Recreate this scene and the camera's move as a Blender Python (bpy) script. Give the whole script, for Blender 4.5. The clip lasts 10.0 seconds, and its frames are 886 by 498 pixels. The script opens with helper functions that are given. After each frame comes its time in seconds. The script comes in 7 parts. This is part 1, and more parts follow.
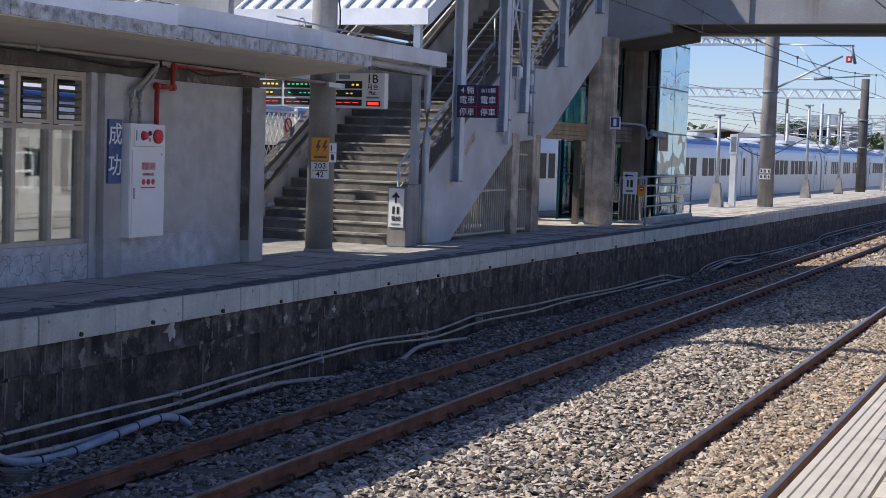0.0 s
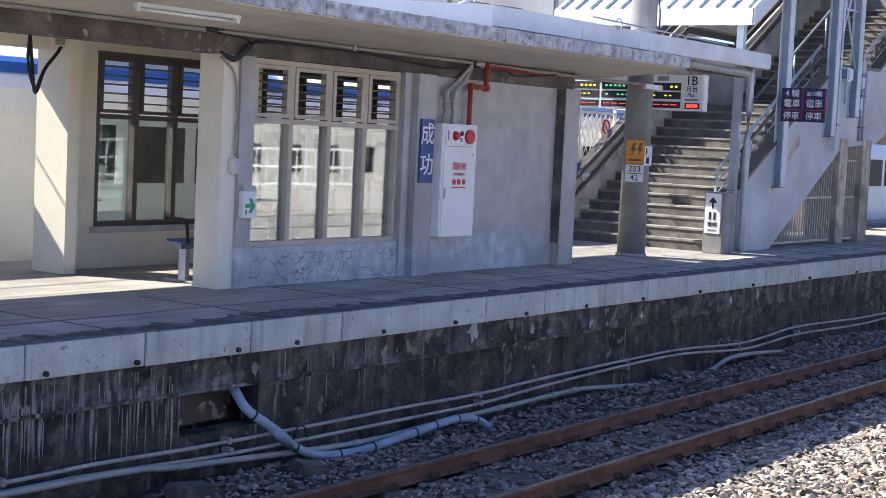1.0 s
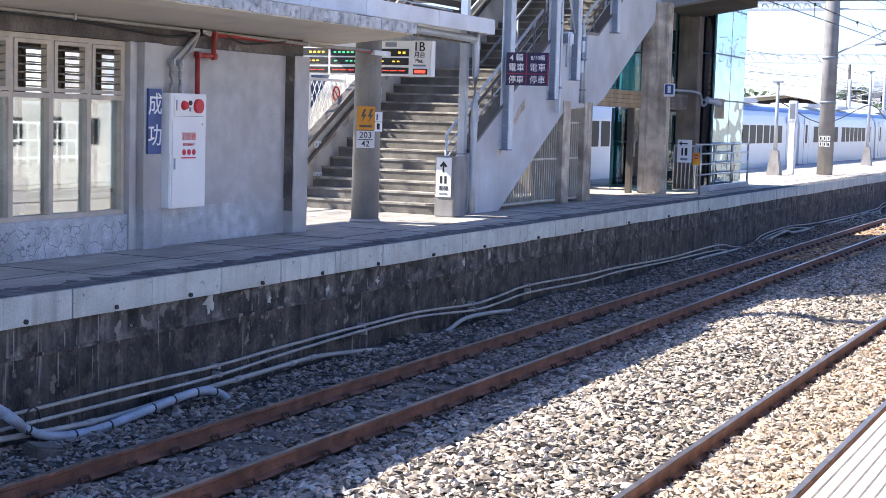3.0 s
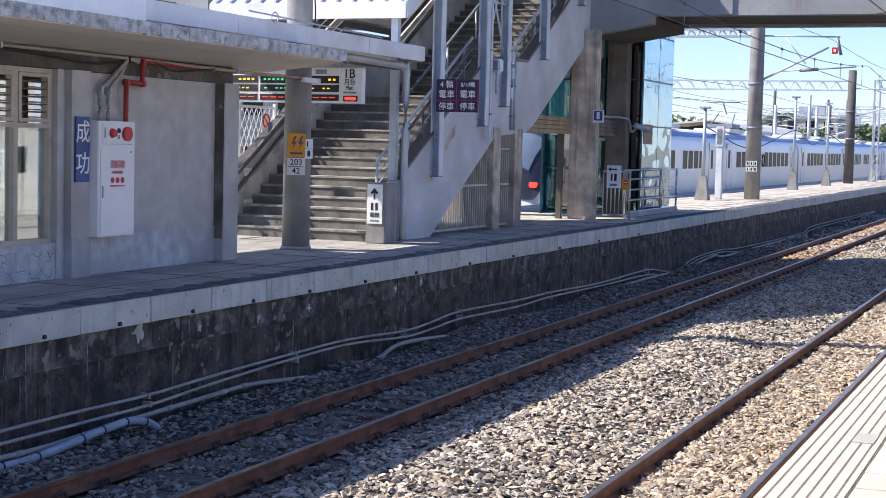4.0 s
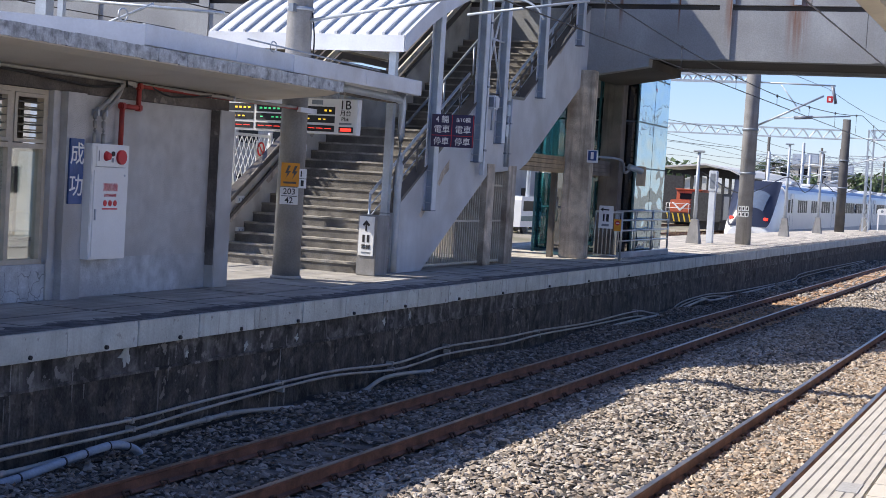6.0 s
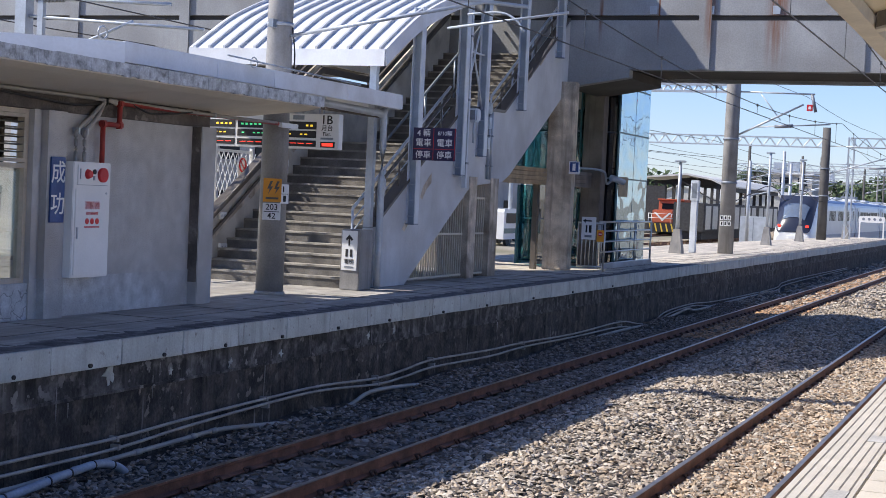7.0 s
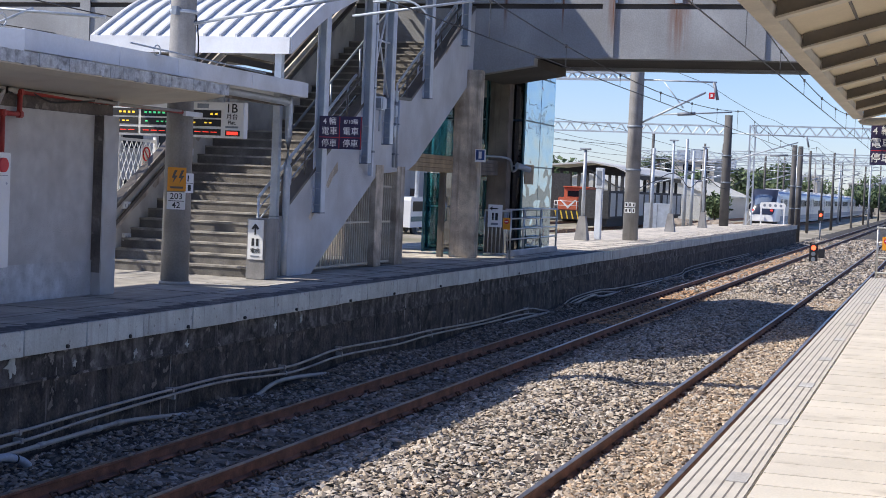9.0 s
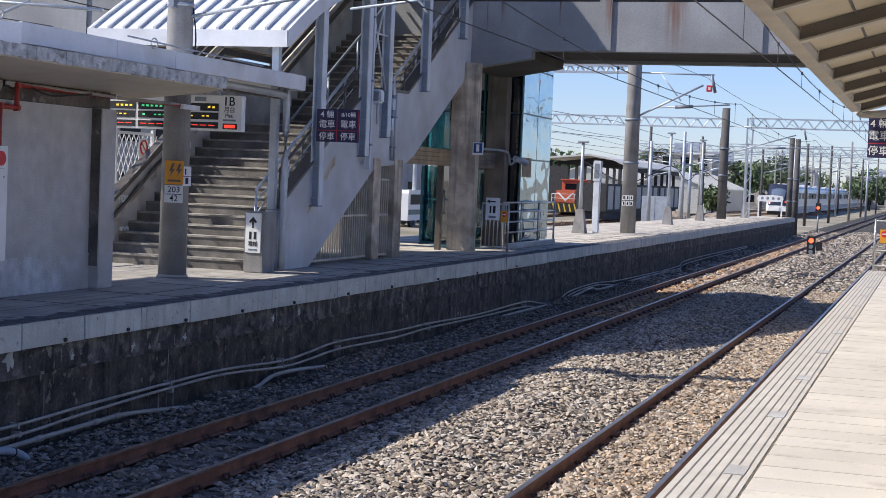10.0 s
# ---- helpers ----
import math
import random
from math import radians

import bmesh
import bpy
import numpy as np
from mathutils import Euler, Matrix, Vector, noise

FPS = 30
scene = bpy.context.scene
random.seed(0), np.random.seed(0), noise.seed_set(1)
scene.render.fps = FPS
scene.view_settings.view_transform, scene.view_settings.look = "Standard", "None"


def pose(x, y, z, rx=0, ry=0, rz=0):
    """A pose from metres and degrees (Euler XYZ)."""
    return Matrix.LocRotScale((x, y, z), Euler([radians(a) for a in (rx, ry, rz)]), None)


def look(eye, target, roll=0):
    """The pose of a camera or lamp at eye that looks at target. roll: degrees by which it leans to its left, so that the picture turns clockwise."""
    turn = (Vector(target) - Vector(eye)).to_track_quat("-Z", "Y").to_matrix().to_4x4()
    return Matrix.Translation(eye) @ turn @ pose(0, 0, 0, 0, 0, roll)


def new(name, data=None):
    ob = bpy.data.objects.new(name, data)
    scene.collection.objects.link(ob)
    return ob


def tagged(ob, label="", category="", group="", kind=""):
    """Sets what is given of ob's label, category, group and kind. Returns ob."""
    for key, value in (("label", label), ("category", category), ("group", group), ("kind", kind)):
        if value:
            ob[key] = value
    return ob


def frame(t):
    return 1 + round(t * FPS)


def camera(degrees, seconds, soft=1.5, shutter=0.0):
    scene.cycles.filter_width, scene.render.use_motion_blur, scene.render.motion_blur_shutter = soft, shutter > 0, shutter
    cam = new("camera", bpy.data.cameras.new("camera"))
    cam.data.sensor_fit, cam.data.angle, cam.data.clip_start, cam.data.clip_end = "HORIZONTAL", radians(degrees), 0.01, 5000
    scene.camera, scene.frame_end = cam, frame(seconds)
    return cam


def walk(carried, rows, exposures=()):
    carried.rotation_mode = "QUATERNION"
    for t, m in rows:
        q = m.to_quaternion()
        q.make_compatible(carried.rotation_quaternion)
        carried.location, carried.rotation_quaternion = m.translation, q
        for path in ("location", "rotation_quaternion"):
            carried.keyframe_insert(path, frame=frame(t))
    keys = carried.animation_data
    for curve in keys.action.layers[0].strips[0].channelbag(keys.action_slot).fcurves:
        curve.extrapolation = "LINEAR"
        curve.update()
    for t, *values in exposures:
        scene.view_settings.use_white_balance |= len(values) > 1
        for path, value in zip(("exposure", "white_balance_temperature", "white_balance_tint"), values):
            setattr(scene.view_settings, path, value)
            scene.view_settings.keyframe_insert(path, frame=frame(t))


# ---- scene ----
cam = camera(32.73, 10.0, soft=0.8)
PATH = [
    (0, pose(-0.35, 0.05, 1.63, 86.20, -1.86, -66.97)),
    (0.2, pose(-0.42, 0.0, 1.68, 86.05, -2.70, -64.93)),
    (0.3, pose(-0.30, 0.03, 1.65, 86.19, -2.78, -63.50)),
    (0.5, pose(-0.27, -0.05, 1.66, 85.96, -2.90, -59.09)),
    (1, pose(0, 0, 1.65, 85.75, -2.75, -54.54)),
    (1.2, pose(0, 0, 1.65, 85.76, -2.94, -54.88)),
    (1.5, pose(0, 0, 1.65, 85.56, -3.10, -57.76)),
    (1.7, pose(0, 0, 1.65, 84.46, -3.50, -62.41)),
    (2, pose(0, 0, 1.65, 83.65, -3.32, -63.52)),
    (2.5, pose(0, 0, 1.65, 83.84, -2.57, -63.32)),
    (3, pose(0, 0, 1.65, 84.91, -1.66, -64.72)),
    (3.2, pose(0, 0, 1.65, 85.62, -1.63, -66.27)),
    (4.3, pose(0, 0, 1.65, 86.11, -1.79, -67.70)),
    (4.5, pose(0, 0, 1.65, 86.11, -3.51, -67.48)),
    (5, pose(0, 0, 1.65, 86.80, -4.47, -67.21)),
    (5.5, pose(0, 0, 1.65, 86.81, -4.39, -67.22)),
    (5.7, pose(0, 0, 1.65, 86.97, -3.95, -67.38)),
    (6.8, pose(0, 0, 1.65, 87.76, -2.83, -67.93)),
    (7, pose(0, 0, 1.65, 87.85, -2.66, -68.26)),
    (7.5, pose(0, 0, 1.65, 87.90, -2.41, -68.13)),
    (8, pose(0, 0, 1.65, 87.50, -2.54, -69.18)),
    (8.5, pose(0, 0, 1.65, 87.59, -2.53, -70.64)),
    (9, pose(0, 0, 1.65, 87.56, -2.41, -71.81)),
    (9.5, pose(0, 0, 1.65, 87.43, -2.35, -72.03)),
    (10, pose(0, 0, 1.65, 87.30, -2.37, -71.90)),
]
EXPOSURES = [(t, e, 6450, 11) for t, e in ((0.0, 0.2), (0.5, 0.75), (1.0, 1.08), (1.5, 1.17), (2.0, 1.29), (2.5, 1.47), (3.0, 1.41), (4.5, 0.62), (5.0, 0.68), (5.5, 0.58), (7.0, 0.44), (8.0, 0.61), (8.5, 0.56), (9.0, 0.38), (10.0, 0.3))]
walk(cam, PATH, EXPOSURES)

# ---- light: clear midday, sun high beyond the far platform ----
SUN_TO = Vector((-0.40, 0.98, 1.0)).normalized()
world = bpy.data.worlds.new("sky")
world.use_nodes = True
scene.world = world
wn = world.node_tree.nodes
sky = wn.new("ShaderNodeTexSky")
sky.sky_type = "NISHITA"
sky.sun_disc = False
sky.sun_elevation = math.asin(SUN_TO.z)
sky.sun_rotation = math.atan2(SUN_TO.x, SUN_TO.y)
sky.air_density, sky.dust_density, sky.ozone_density = 1.0, 0.15, 2.6
grade = wn.new("ShaderNodeMix")   # clear-air blue
grade.data_type, grade.blend_type = "RGBA", "MULTIPLY"
grade.inputs[0].default_value = 1.0
grade.inputs[7].default_value = (0.86, 0.95, 1.30, 1)
world.node_tree.links.new(sky.outputs[0], grade.inputs[6])
world.node_tree.links.new(grade.outputs[2], wn["Background"].inputs[0])
wn["Background"].inputs[1].default_value = 0.10
sun_data = bpy.data.lights.new("sun", "SUN")
sun_data.energy, sun_data.angle, sun_data.color = 5.0, radians(0.55), (1.0, 0.935, 0.83)
sun = new("sun", sun_data)
sun.matrix_world = look(SUN_TO * 60, (0, 0, 0))

# ---- materials ----
def mat(name, col, rough=0.7, var=0.15, scale=6.0, fine=60.0, bump=0.15, metal=0.0, col2=None, stain=0.0, stain_scale=1.2,
        streak=0.0, rnd=0.0, island=0.0, spec=0.5, pale=None, crack=0.0, blotch=None, rust=(), grain=False):
    """A worn surface: base colour, broad and fine variation, stains, vertical streaks, relief; rnd / island vary it from piece to piece."""
    m = bpy.data.materials.new(name)
    m.use_nodes = True
    nt = m.node_tree
    N, L = nt.nodes, nt.links
    b = N["Principled BSDF"]
    b.inputs["Roughness"].default_value, b.inputs["Metallic"].default_value = rough, metal
    b.inputs["Specular IOR Level"].default_value = spec
    co = N.new("ShaderNodeNewGeometry").outputs["Position"]

    def tex(sc, detail=4.0, vec=None):
        n = N.new("ShaderNodeTexNoise")
        n.inputs["Scale"].default_value, n.inputs["Detail"].default_value = sc, detail
        L.new(vec or co, n.inputs["Vector"])
        return n.outputs["Fac"]

    def ramp(src, lo, hi):
        n = N.new("ShaderNodeMapRange")
        n.inputs["From Min"].default_value, n.inputs["From Max"].default_value = lo, hi
        L.new(src, n.inputs["Value"])
        return n.outputs["Result"]

    def mix(fac, a, c):
        n = N.new("ShaderNodeMix")
        n.data_type = "RGBA"
        if isinstance(fac, float):
            n.inputs[0].default_value = fac
        else:
            L.new(fac, n.inputs[0])
        for v, i in ((a, 6), (c, 7)):
            if isinstance(v, tuple):
                n.inputs[i].default_value = (*v[:3], 1)
            else:
                L.new(v, n.inputs[i])
        return n.outputs[2]

    dark = tuple(c * (1 - var * 1.6) for c in col)
    light = tuple(min(1, c * (1 + var)) for c in col)
    c = mix(ramp(tex(scale), 0.3, 0.7), dark, light)
    if col2:
        c = mix(ramp(tex(stain_scale, 6.0), 0.5 - stain * 0.25, 0.72), c, col2)
    f = tex(fine, 3.0)
    c = mix(ramp(f, 0.35, 0.65), mix(min(0.5, var * 0.95), c, (0.01, 0.01, 0.01)), c)
    if streak:
        mp = N.new("ShaderNodeMapping")
        mp.inputs["Scale"].default_value = (7.0, 7.0, 0.5)
        L.new(co, mp.inputs["Vector"])
        s = ramp(tex(1.0, 5.0, mp.outputs[0]), 0.52, 0.75)
        c = mix(s, c, mix(streak, c, col2 or (0.02, 0.02, 0.02)))
    if pale:
        mp = N.new("ShaderNodeMapping")
        mp.inputs["Scale"].default_value = (15.0, 15.0, 1.1)
        L.new(co, mp.inputs["Vector"])
        s = ramp(tex(1.0, 6.0, mp.outputs[0]), 0.60, 0.74)
        g = N.new("ShaderNodeMath")
        g.operation = "MULTIPLY"
        L.new(s, g.inputs[0])
        L.new(ramp(tex(0.9, 3.0), 0.42, 0.62), g.inputs[1])
        c = mix(g.outputs[0], c, pale)
    if grain:       # drag marks along the platform
        mp = N.new("ShaderNodeMapping")
        mp.inputs["Scale"].default_value = (0.7, 9.0, 1.0)
        L.new(co, mp.inputs["Vector"])
        c = mix(ramp(tex(1.0, 6.0, mp.outputs[0]), 0.45, 0.72), c, tuple(v * 0.5 for v in col))
    if blotch:      # flaked patches with hard ragged edges
        s = ramp(tex(7.5, 9.0), 0.59, 0.63)
        g = N.new("ShaderNodeMath")
        g.operation = "MULTIPLY"
        L.new(s, g.inputs[0])
        L.new(ramp(tex(0.8, 2.0), 0.45, 0.60), g.inputs[1])
        c = mix(g.outputs[0], c, blotch)
    if crack:
        wb = N.new("ShaderNodeTexNoise")
        wb.inputs["Scale"].default_value = 5.0
        L.new(co, wb.inputs["Vector"])
        ad = N.new("ShaderNodeMixRGB")
        ad.inputs[0].default_value = 0.22
        L.new(co, ad.inputs[1])
        L.new(wb.outputs["Color"], ad.inputs[2])
        vo = N.new("ShaderNodeTexVoronoi")
        vo.feature = "DISTANCE_TO_EDGE"
        vo.inputs["Scale"].default_value = crack
        L.new(ad.outputs[0], vo.inputs["Vector"])
        c = mix(ramp(vo.outputs["Distance"], 0.010, 0.035), mix(0.6, c, (0.10, 0.10, 0.10)), c)
    if rust:        # rust runs below leaking joints: (place along y, half width)
        sp = N.new("ShaderNodeSeparateXYZ")
        L.new(co, sp.inputs[0])
        mp = N.new("ShaderNodeMapping")
        mp.inputs["Scale"].default_value = (1.0, 14.0, 0.8)
        L.new(co, mp.inputs["Vector"])
        runs = ramp(tex(1.0, 5.0, mp.outputs[0]), 0.30, 0.62)
        for at, half in rust:
            d = N.new("ShaderNodeMath")
            d.operation = "SUBTRACT"
            L.new(sp.outputs[1], d.inputs[0])
            d.inputs[1].default_value = at
            a = N.new("ShaderNodeMath")
            a.operation = "ABSOLUTE"
            L.new(d.outputs[0], a.inputs[0])
            g = runs
            for fade in (ramp(a.outputs[0], half, half * 0.35), ramp(sp.outputs[2], 5.74 - 0.55 - 2.2 * half, 5.76)):
                m2 = N.new("ShaderNodeMath")
                m2.operation = "MULTIPLY"
                L.new(g, m2.inputs[0])
                L.new(fade, m2.inputs[1])
                g = m2.outputs[0]
            c = mix(g, c, (0.17, 0.07, 0.038))
    if rnd:
        r = N.new("ShaderNodeObjectInfo").outputs["Random"]
        c = mix(ramp(r, 0, 1 / rnd), c, (0.03, 0.025, 0.02))
    if island:
        hs = N.new("ShaderNodeValToRGB")
        els = hs.color_ramp.elements
        els[0].color, els[1].color = (*[v * (1 - island) for v in col], 1), (*[min(1, v * (1 + island)) for v in col], 1)
        e = els.new(0.45)
        e.color = (*((col2 or col)[:3]), 1)
        L.new(N["Geometry"].outputs["Random Per Island"], hs.inputs[0])
        c = mix(0.75, c, hs.outputs[0])
    L.new(c, b.inputs["Base Color"])
    if bump:
        bp = N.new("ShaderNodeBump")
        bp.inputs["Strength"].default_value, bp.inputs["Distance"].default_value = bump, 0.02
        L.new(f, bp.inputs["Height"])
        L.new(bp.outputs[0], b.inputs["Normal"])
    return m


def glow(name, col, strength):
    m = bpy.data.materials.new(name)
    m.use_nodes = True
    b = m.node_tree.nodes["Principled BSDF"]
    b.inputs["Base Color"].default_value = (*col, 1)
    b.inputs["Emission Color"].default_value = (*col, 1)
    b.inputs["Emission Strength"].default_value = strength
    return m


def glass(name, tint=(0.9, 0.95, 0.95), clear=0.8, wavy=0.0, gloss=(1.0, 1.0, 1.0)):
    """Thin clear pane: see-through with a mirror gloss."""
    m = bpy.data.materials.new(name)
    m.use_nodes = True
    nt = m.node_tree
    nt.nodes.clear()
    out, mx = nt.nodes.new("ShaderNodeOutputMaterial"), nt.nodes.new("ShaderNodeMixShader")
    tr, gl = nt.nodes.new("ShaderNodeBsdfTransparent"), nt.nodes.new("ShaderNodeBsdfGlossy")
    tr.inputs[0].default_value = (*tint, 1)
    gl.inputs["Roughness"].default_value = 0.02
    gl.inputs["Color"].default_value = (*gloss, 1)
    if wavy:
        no, bp = nt.nodes.new("ShaderNodeTexNoise"), nt.nodes.new("ShaderNodeBump")
        no.inputs["Scale"].default_value, no.inputs["Detail"].default_value = 1.6, 1.0
        bp.inputs["Strength"].default_value, bp.inputs["Distance"].default_value = wavy, 0.1
        nt.links.new(nt.nodes.new("ShaderNodeNewGeometry").outputs["Position"], no.inputs["Vector"])
        nt.links.new(no.outputs["Fac"], bp.inputs["Height"])
        nt.links.new(bp.outputs[0], gl.inputs["Normal"])
    lw = nt.nodes.new("ShaderNodeLayerWeight")
    fr = nt.nodes.new("ShaderNodeMath")
    fr.operation = "POWER"
    fr.inputs[1].default_value = 4.0
    nt.links.new(lw.outputs["Facing"], fr.inputs[0])
    ad = nt.nodes.new("ShaderNodeMath")
    ad.operation = "ADD"
    ad.use_clamp = True
    ad.inputs[1].default_value = 1 - clear
    nt.links.new(fr.outputs[0], ad.inputs[0])
    nt.links.new(ad.outputs[0], mx.inputs[0])
    nt.links.new(tr.outputs[0], mx.inputs[1])
    nt.links.new(gl.outputs[0], mx.inputs[2])
    nt.links.new(mx.outputs[0], out.inputs[0])
    return m


M = {}
# bed kept near black: stands for the shade in gaps between stones
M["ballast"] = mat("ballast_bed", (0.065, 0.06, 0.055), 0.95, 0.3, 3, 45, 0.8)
M["stone"] = mat("ballast_stone", (0.355, 0.325, 0.285), 0.9, 0.25, 2.0, 30, 0.3, col2=(0.44, 0.345, 0.25), island=0.75)
M["stone_rust"] = mat("rusty_ballast", (0.52, 0.30, 0.16), 0.9, 0.25, 2.0, 30, 0.3, col2=(0.42, 0.28, 0.18), island=0.4)
M["yard_gravel"] = mat("pale_yard_gravel", (0.34, 0.30, 0.25), 0.95, 0.3, 0.8, 14, 0.5, col2=(0.22, 0.17, 0.12), stain=0.3, stain_scale=0.3)
M["stone_buff"] = mat("buff_ballast_stone", (0.42, 0.34, 0.26), 0.9, 0.25, 2.0, 30, 0.3, col2=(0.44, 0.31, 0.20), island=0.65)
M["stone_dark"] = mat("dark_ballast_stone", (0.245, 0.215, 0.19), 0.9, 0.3, 2.0, 30, 0.3, col2=(0.23, 0.175, 0.13), island=0.8)
M["rail"] = mat("rusted_rail", (0.21, 0.095, 0.062), 0.75, 0.3, 5, 60, 0.2)
M["rail_head"] = mat("worn_rail_head", (0.42, 0.36, 0.32), 0.32, 0.15, 5, 60, 0.05, metal=0.85)
M["sleeper"] = mat("concrete_sleeper", (0.36, 0.33, 0.29), 0.9, 0.25, 4, 40, 0.3, rnd=0.3)
M["sleeper_brown"] = mat("ballast_dusted_sleeper", (0.21, 0.18, 0.15), 0.9, 0.3, 5, 40, 0.4, col2=(0.13, 0.10, 0.08), stain=0.3, stain_scale=4, rnd=0.3)
M["frame_brown"] = mat("dark_brown_frame", (0.21, 0.175, 0.145), 0.8, 0.25, 2, 40, 0.3, streak=0.5)
M["clip"] = mat("rusted_clip", (0.10, 0.05, 0.03), 0.8, 0.2)
# deck tones: grey carries the building's shade, the paler slab carries sunlight
M["deck_shade"] = mat("grey_platform_concrete", (0.47, 0.44, 0.395), 0.8, 0.2, 1.6, 40, 0.35, col2=(0.30, 0.28, 0.25), stain=0.3, stain_scale=1.1, grain=True)
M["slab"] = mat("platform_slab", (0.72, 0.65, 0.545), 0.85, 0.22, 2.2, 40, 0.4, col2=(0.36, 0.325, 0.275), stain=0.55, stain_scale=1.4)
M["slab_edge"] = mat("tarred_edge", (0.085, 0.085, 0.09), 0.85, 0.4, 6, 40, 0.5, col2=(0.26, 0.25, 0.24), stain=0.15, stain_scale=5)
M["lime"] = mat("lime_bloom", (0.32, 0.315, 0.30), 0.9, 0.3, 8, 60, 0.3)
M["fascia"] = mat("painted_platform_lip", (0.56, 0.60, 0.575), 0.8, 0.13, 3, 40, 0.35, col2=(0.27, 0.26, 0.245), stain=-0.5, stain_scale=12.0, streak=0.55, pale=(0.22, 0.21, 0.195), rnd=0.10)
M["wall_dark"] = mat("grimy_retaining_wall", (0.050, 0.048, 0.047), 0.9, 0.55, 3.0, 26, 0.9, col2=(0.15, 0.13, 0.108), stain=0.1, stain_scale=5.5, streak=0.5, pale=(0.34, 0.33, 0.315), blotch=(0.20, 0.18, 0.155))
M["wall_upper"] = mat("weathered_upper_lift", (0.066, 0.064, 0.063), 0.9, 0.5, 2.6, 22, 0.9, col2=(0.25, 0.24, 0.225), stain=0.0, stain_scale=5.0, streak=0.5, pale=(0.36, 0.355, 0.34), blotch=(0.25, 0.24, 0.225))
M["slab_near"] = mat("pale_paving", (0.67, 0.615, 0.53), 0.75, 0.08, 1.0, 50, 0.1, rnd=0.12, col2=(0.52, 0.47, 0.40), stain=-0.3, stain_scale=3.0)
M["tactile"] = mat("grooved_paving", (0.56, 0.52, 0.46), 0.8, 0.08, 3, 60, 0.1)
M["groove"] = mat("dark_groove", (0.20, 0.185, 0.17), 0.9, 0.2)
M["plaster"] = mat("washed_grey_wall", (0.53, 0.52, 0.505), 0.9, 0.09, 5.0, 80, 0.6, col2=(0.42, 0.395, 0.365), stain=0.1, stain_scale=1.3, streak=0.3)
M["plaster_blue"] = mat("painted_dado", (0.60, 0.61, 0.62), 0.85, 0.18, 5, 60, 0.8, col2=(0.42, 0.41, 0.40), stain=0.2)
M["dado_cracked"] = mat("crazed_dado_paint", (0.60, 0.61, 0.62), 0.85, 0.18, 5, 60, 0.8, col2=(0.42, 0.41, 0.40), stain=0.2, crack=5.5)
M["wash"] = mat("brown_wash_concrete", (0.20, 0.172, 0.152), 0.9, 0.35, 3.0, 50, 0.6, col2=(0.095, 0.083, 0.075), stain=0.4, stain_scale=2.2, blotch=(0.36, 0.32, 0.28))
M["cream"] = mat("cream_paint", (0.82, 0.76, 0.62), 0.75, 0.06, 1.5, 60, 0.1)
M["ceiling"] = mat("cream_soffit", (0.74, 0.68, 0.57), 0.8, 0.07, 1.2, 60, 0.15, col2=(0.60, 0.53, 0.43), stain=0.1)
M["roof_edge"] = mat("peeling_roof_edge", (0.60, 0.63, 0.64), 0.85, 0.2, 5, 40, 0.5, col2=(0.22, 0.22, 0.22), stain=0.12, stain_scale=9, pale=(0.10, 0.10, 0.10))
M["concrete"] = mat("bare_concrete", (0.52, 0.51, 0.50), 0.9, 0.16, 1.3, 40, 0.3, col2=(0.38, 0.36, 0.34), stain=0.3, stain_scale=0.7, streak=0.35)
M["concrete_dk"] = mat("board_marked_concrete", (0.70, 0.60, 0.475), 0.9, 0.25, 3, 40, 0.8, col2=(0.20, 0.155, 0.115), stain=0.1, streak=0.85, pale=(0.58, 0.50, 0.40))
M["girder"] = mat("bridge_concrete", (0.34, 0.35, 0.365), 0.85, 0.14, 0.8, 30, 0.2, col2=(0.25, 0.25, 0.255), stain=0.2, stain_scale=0.6, streak=0.35, rust=((7.12, 0.15), (5.66, 0.30), (9.65, 0.06), (2.0, 0.12), (8.3, 0.03)))
M["stringer"] = mat("pale_stringer_concrete", (0.62, 0.63, 0.645), 0.9, 0.10, 1.3, 40, 0.3, col2=(0.46, 0.45, 0.44), stain=0.2, stain_scale=0.8, streak=0.35)
# near-black brown: the shade under the bridge is put into this colour
M["soffit"] = mat("shade_dark_soffit", (0.075, 0.066, 0.06), 0.9, 0.2, 1, 30, 0.2)
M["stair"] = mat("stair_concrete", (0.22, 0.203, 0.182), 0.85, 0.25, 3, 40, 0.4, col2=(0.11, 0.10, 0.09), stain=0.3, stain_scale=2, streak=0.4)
M["tread"] = mat("pale_nosing", (0.43, 0.40, 0.355), 0.8, 0.25, 4, 50, 0.3, col2=(0.19, 0.175, 0.155), stain=0.3, stain_scale=2.5)
M["parapet"] = mat("parapet_plaster", (0.62, 0.58, 0.50), 0.85, 0.1, 1.5, 40, 0.2, col2=(0.34, 0.30, 0.25), stain=0.25, stain_scale=1.8)
M["steel"] = mat("galvanised_steel", (0.47, 0.51, 0.56), 0.45, 0.1, 3, 30, 0.05, metal=0.35)
M["steel_dk"] = mat("painted_grey_steel", (0.24, 0.27, 0.31), 0.5, 0.12, 3, 30, 0.05, metal=0.2)
M["stainless"] = mat("stainless_rail", (0.55, 0.54, 0.51), 0.35, 0.1, 3, 30, 0.03, metal=0.7)
M["white_metal"] = mat("white_sheet_metal", (0.74, 0.76, 0.79), 0.5, 0.05, 2, 30, 0.03, col2=(0.58, 0.58, 0.58), stain=0.05, streak=0.15)
M["steel_pale"] = mat("pale_painted_steel", (0.66, 0.70, 0.75), 0.5, 0.08, 3, 30, 0.05, streak=0.2)
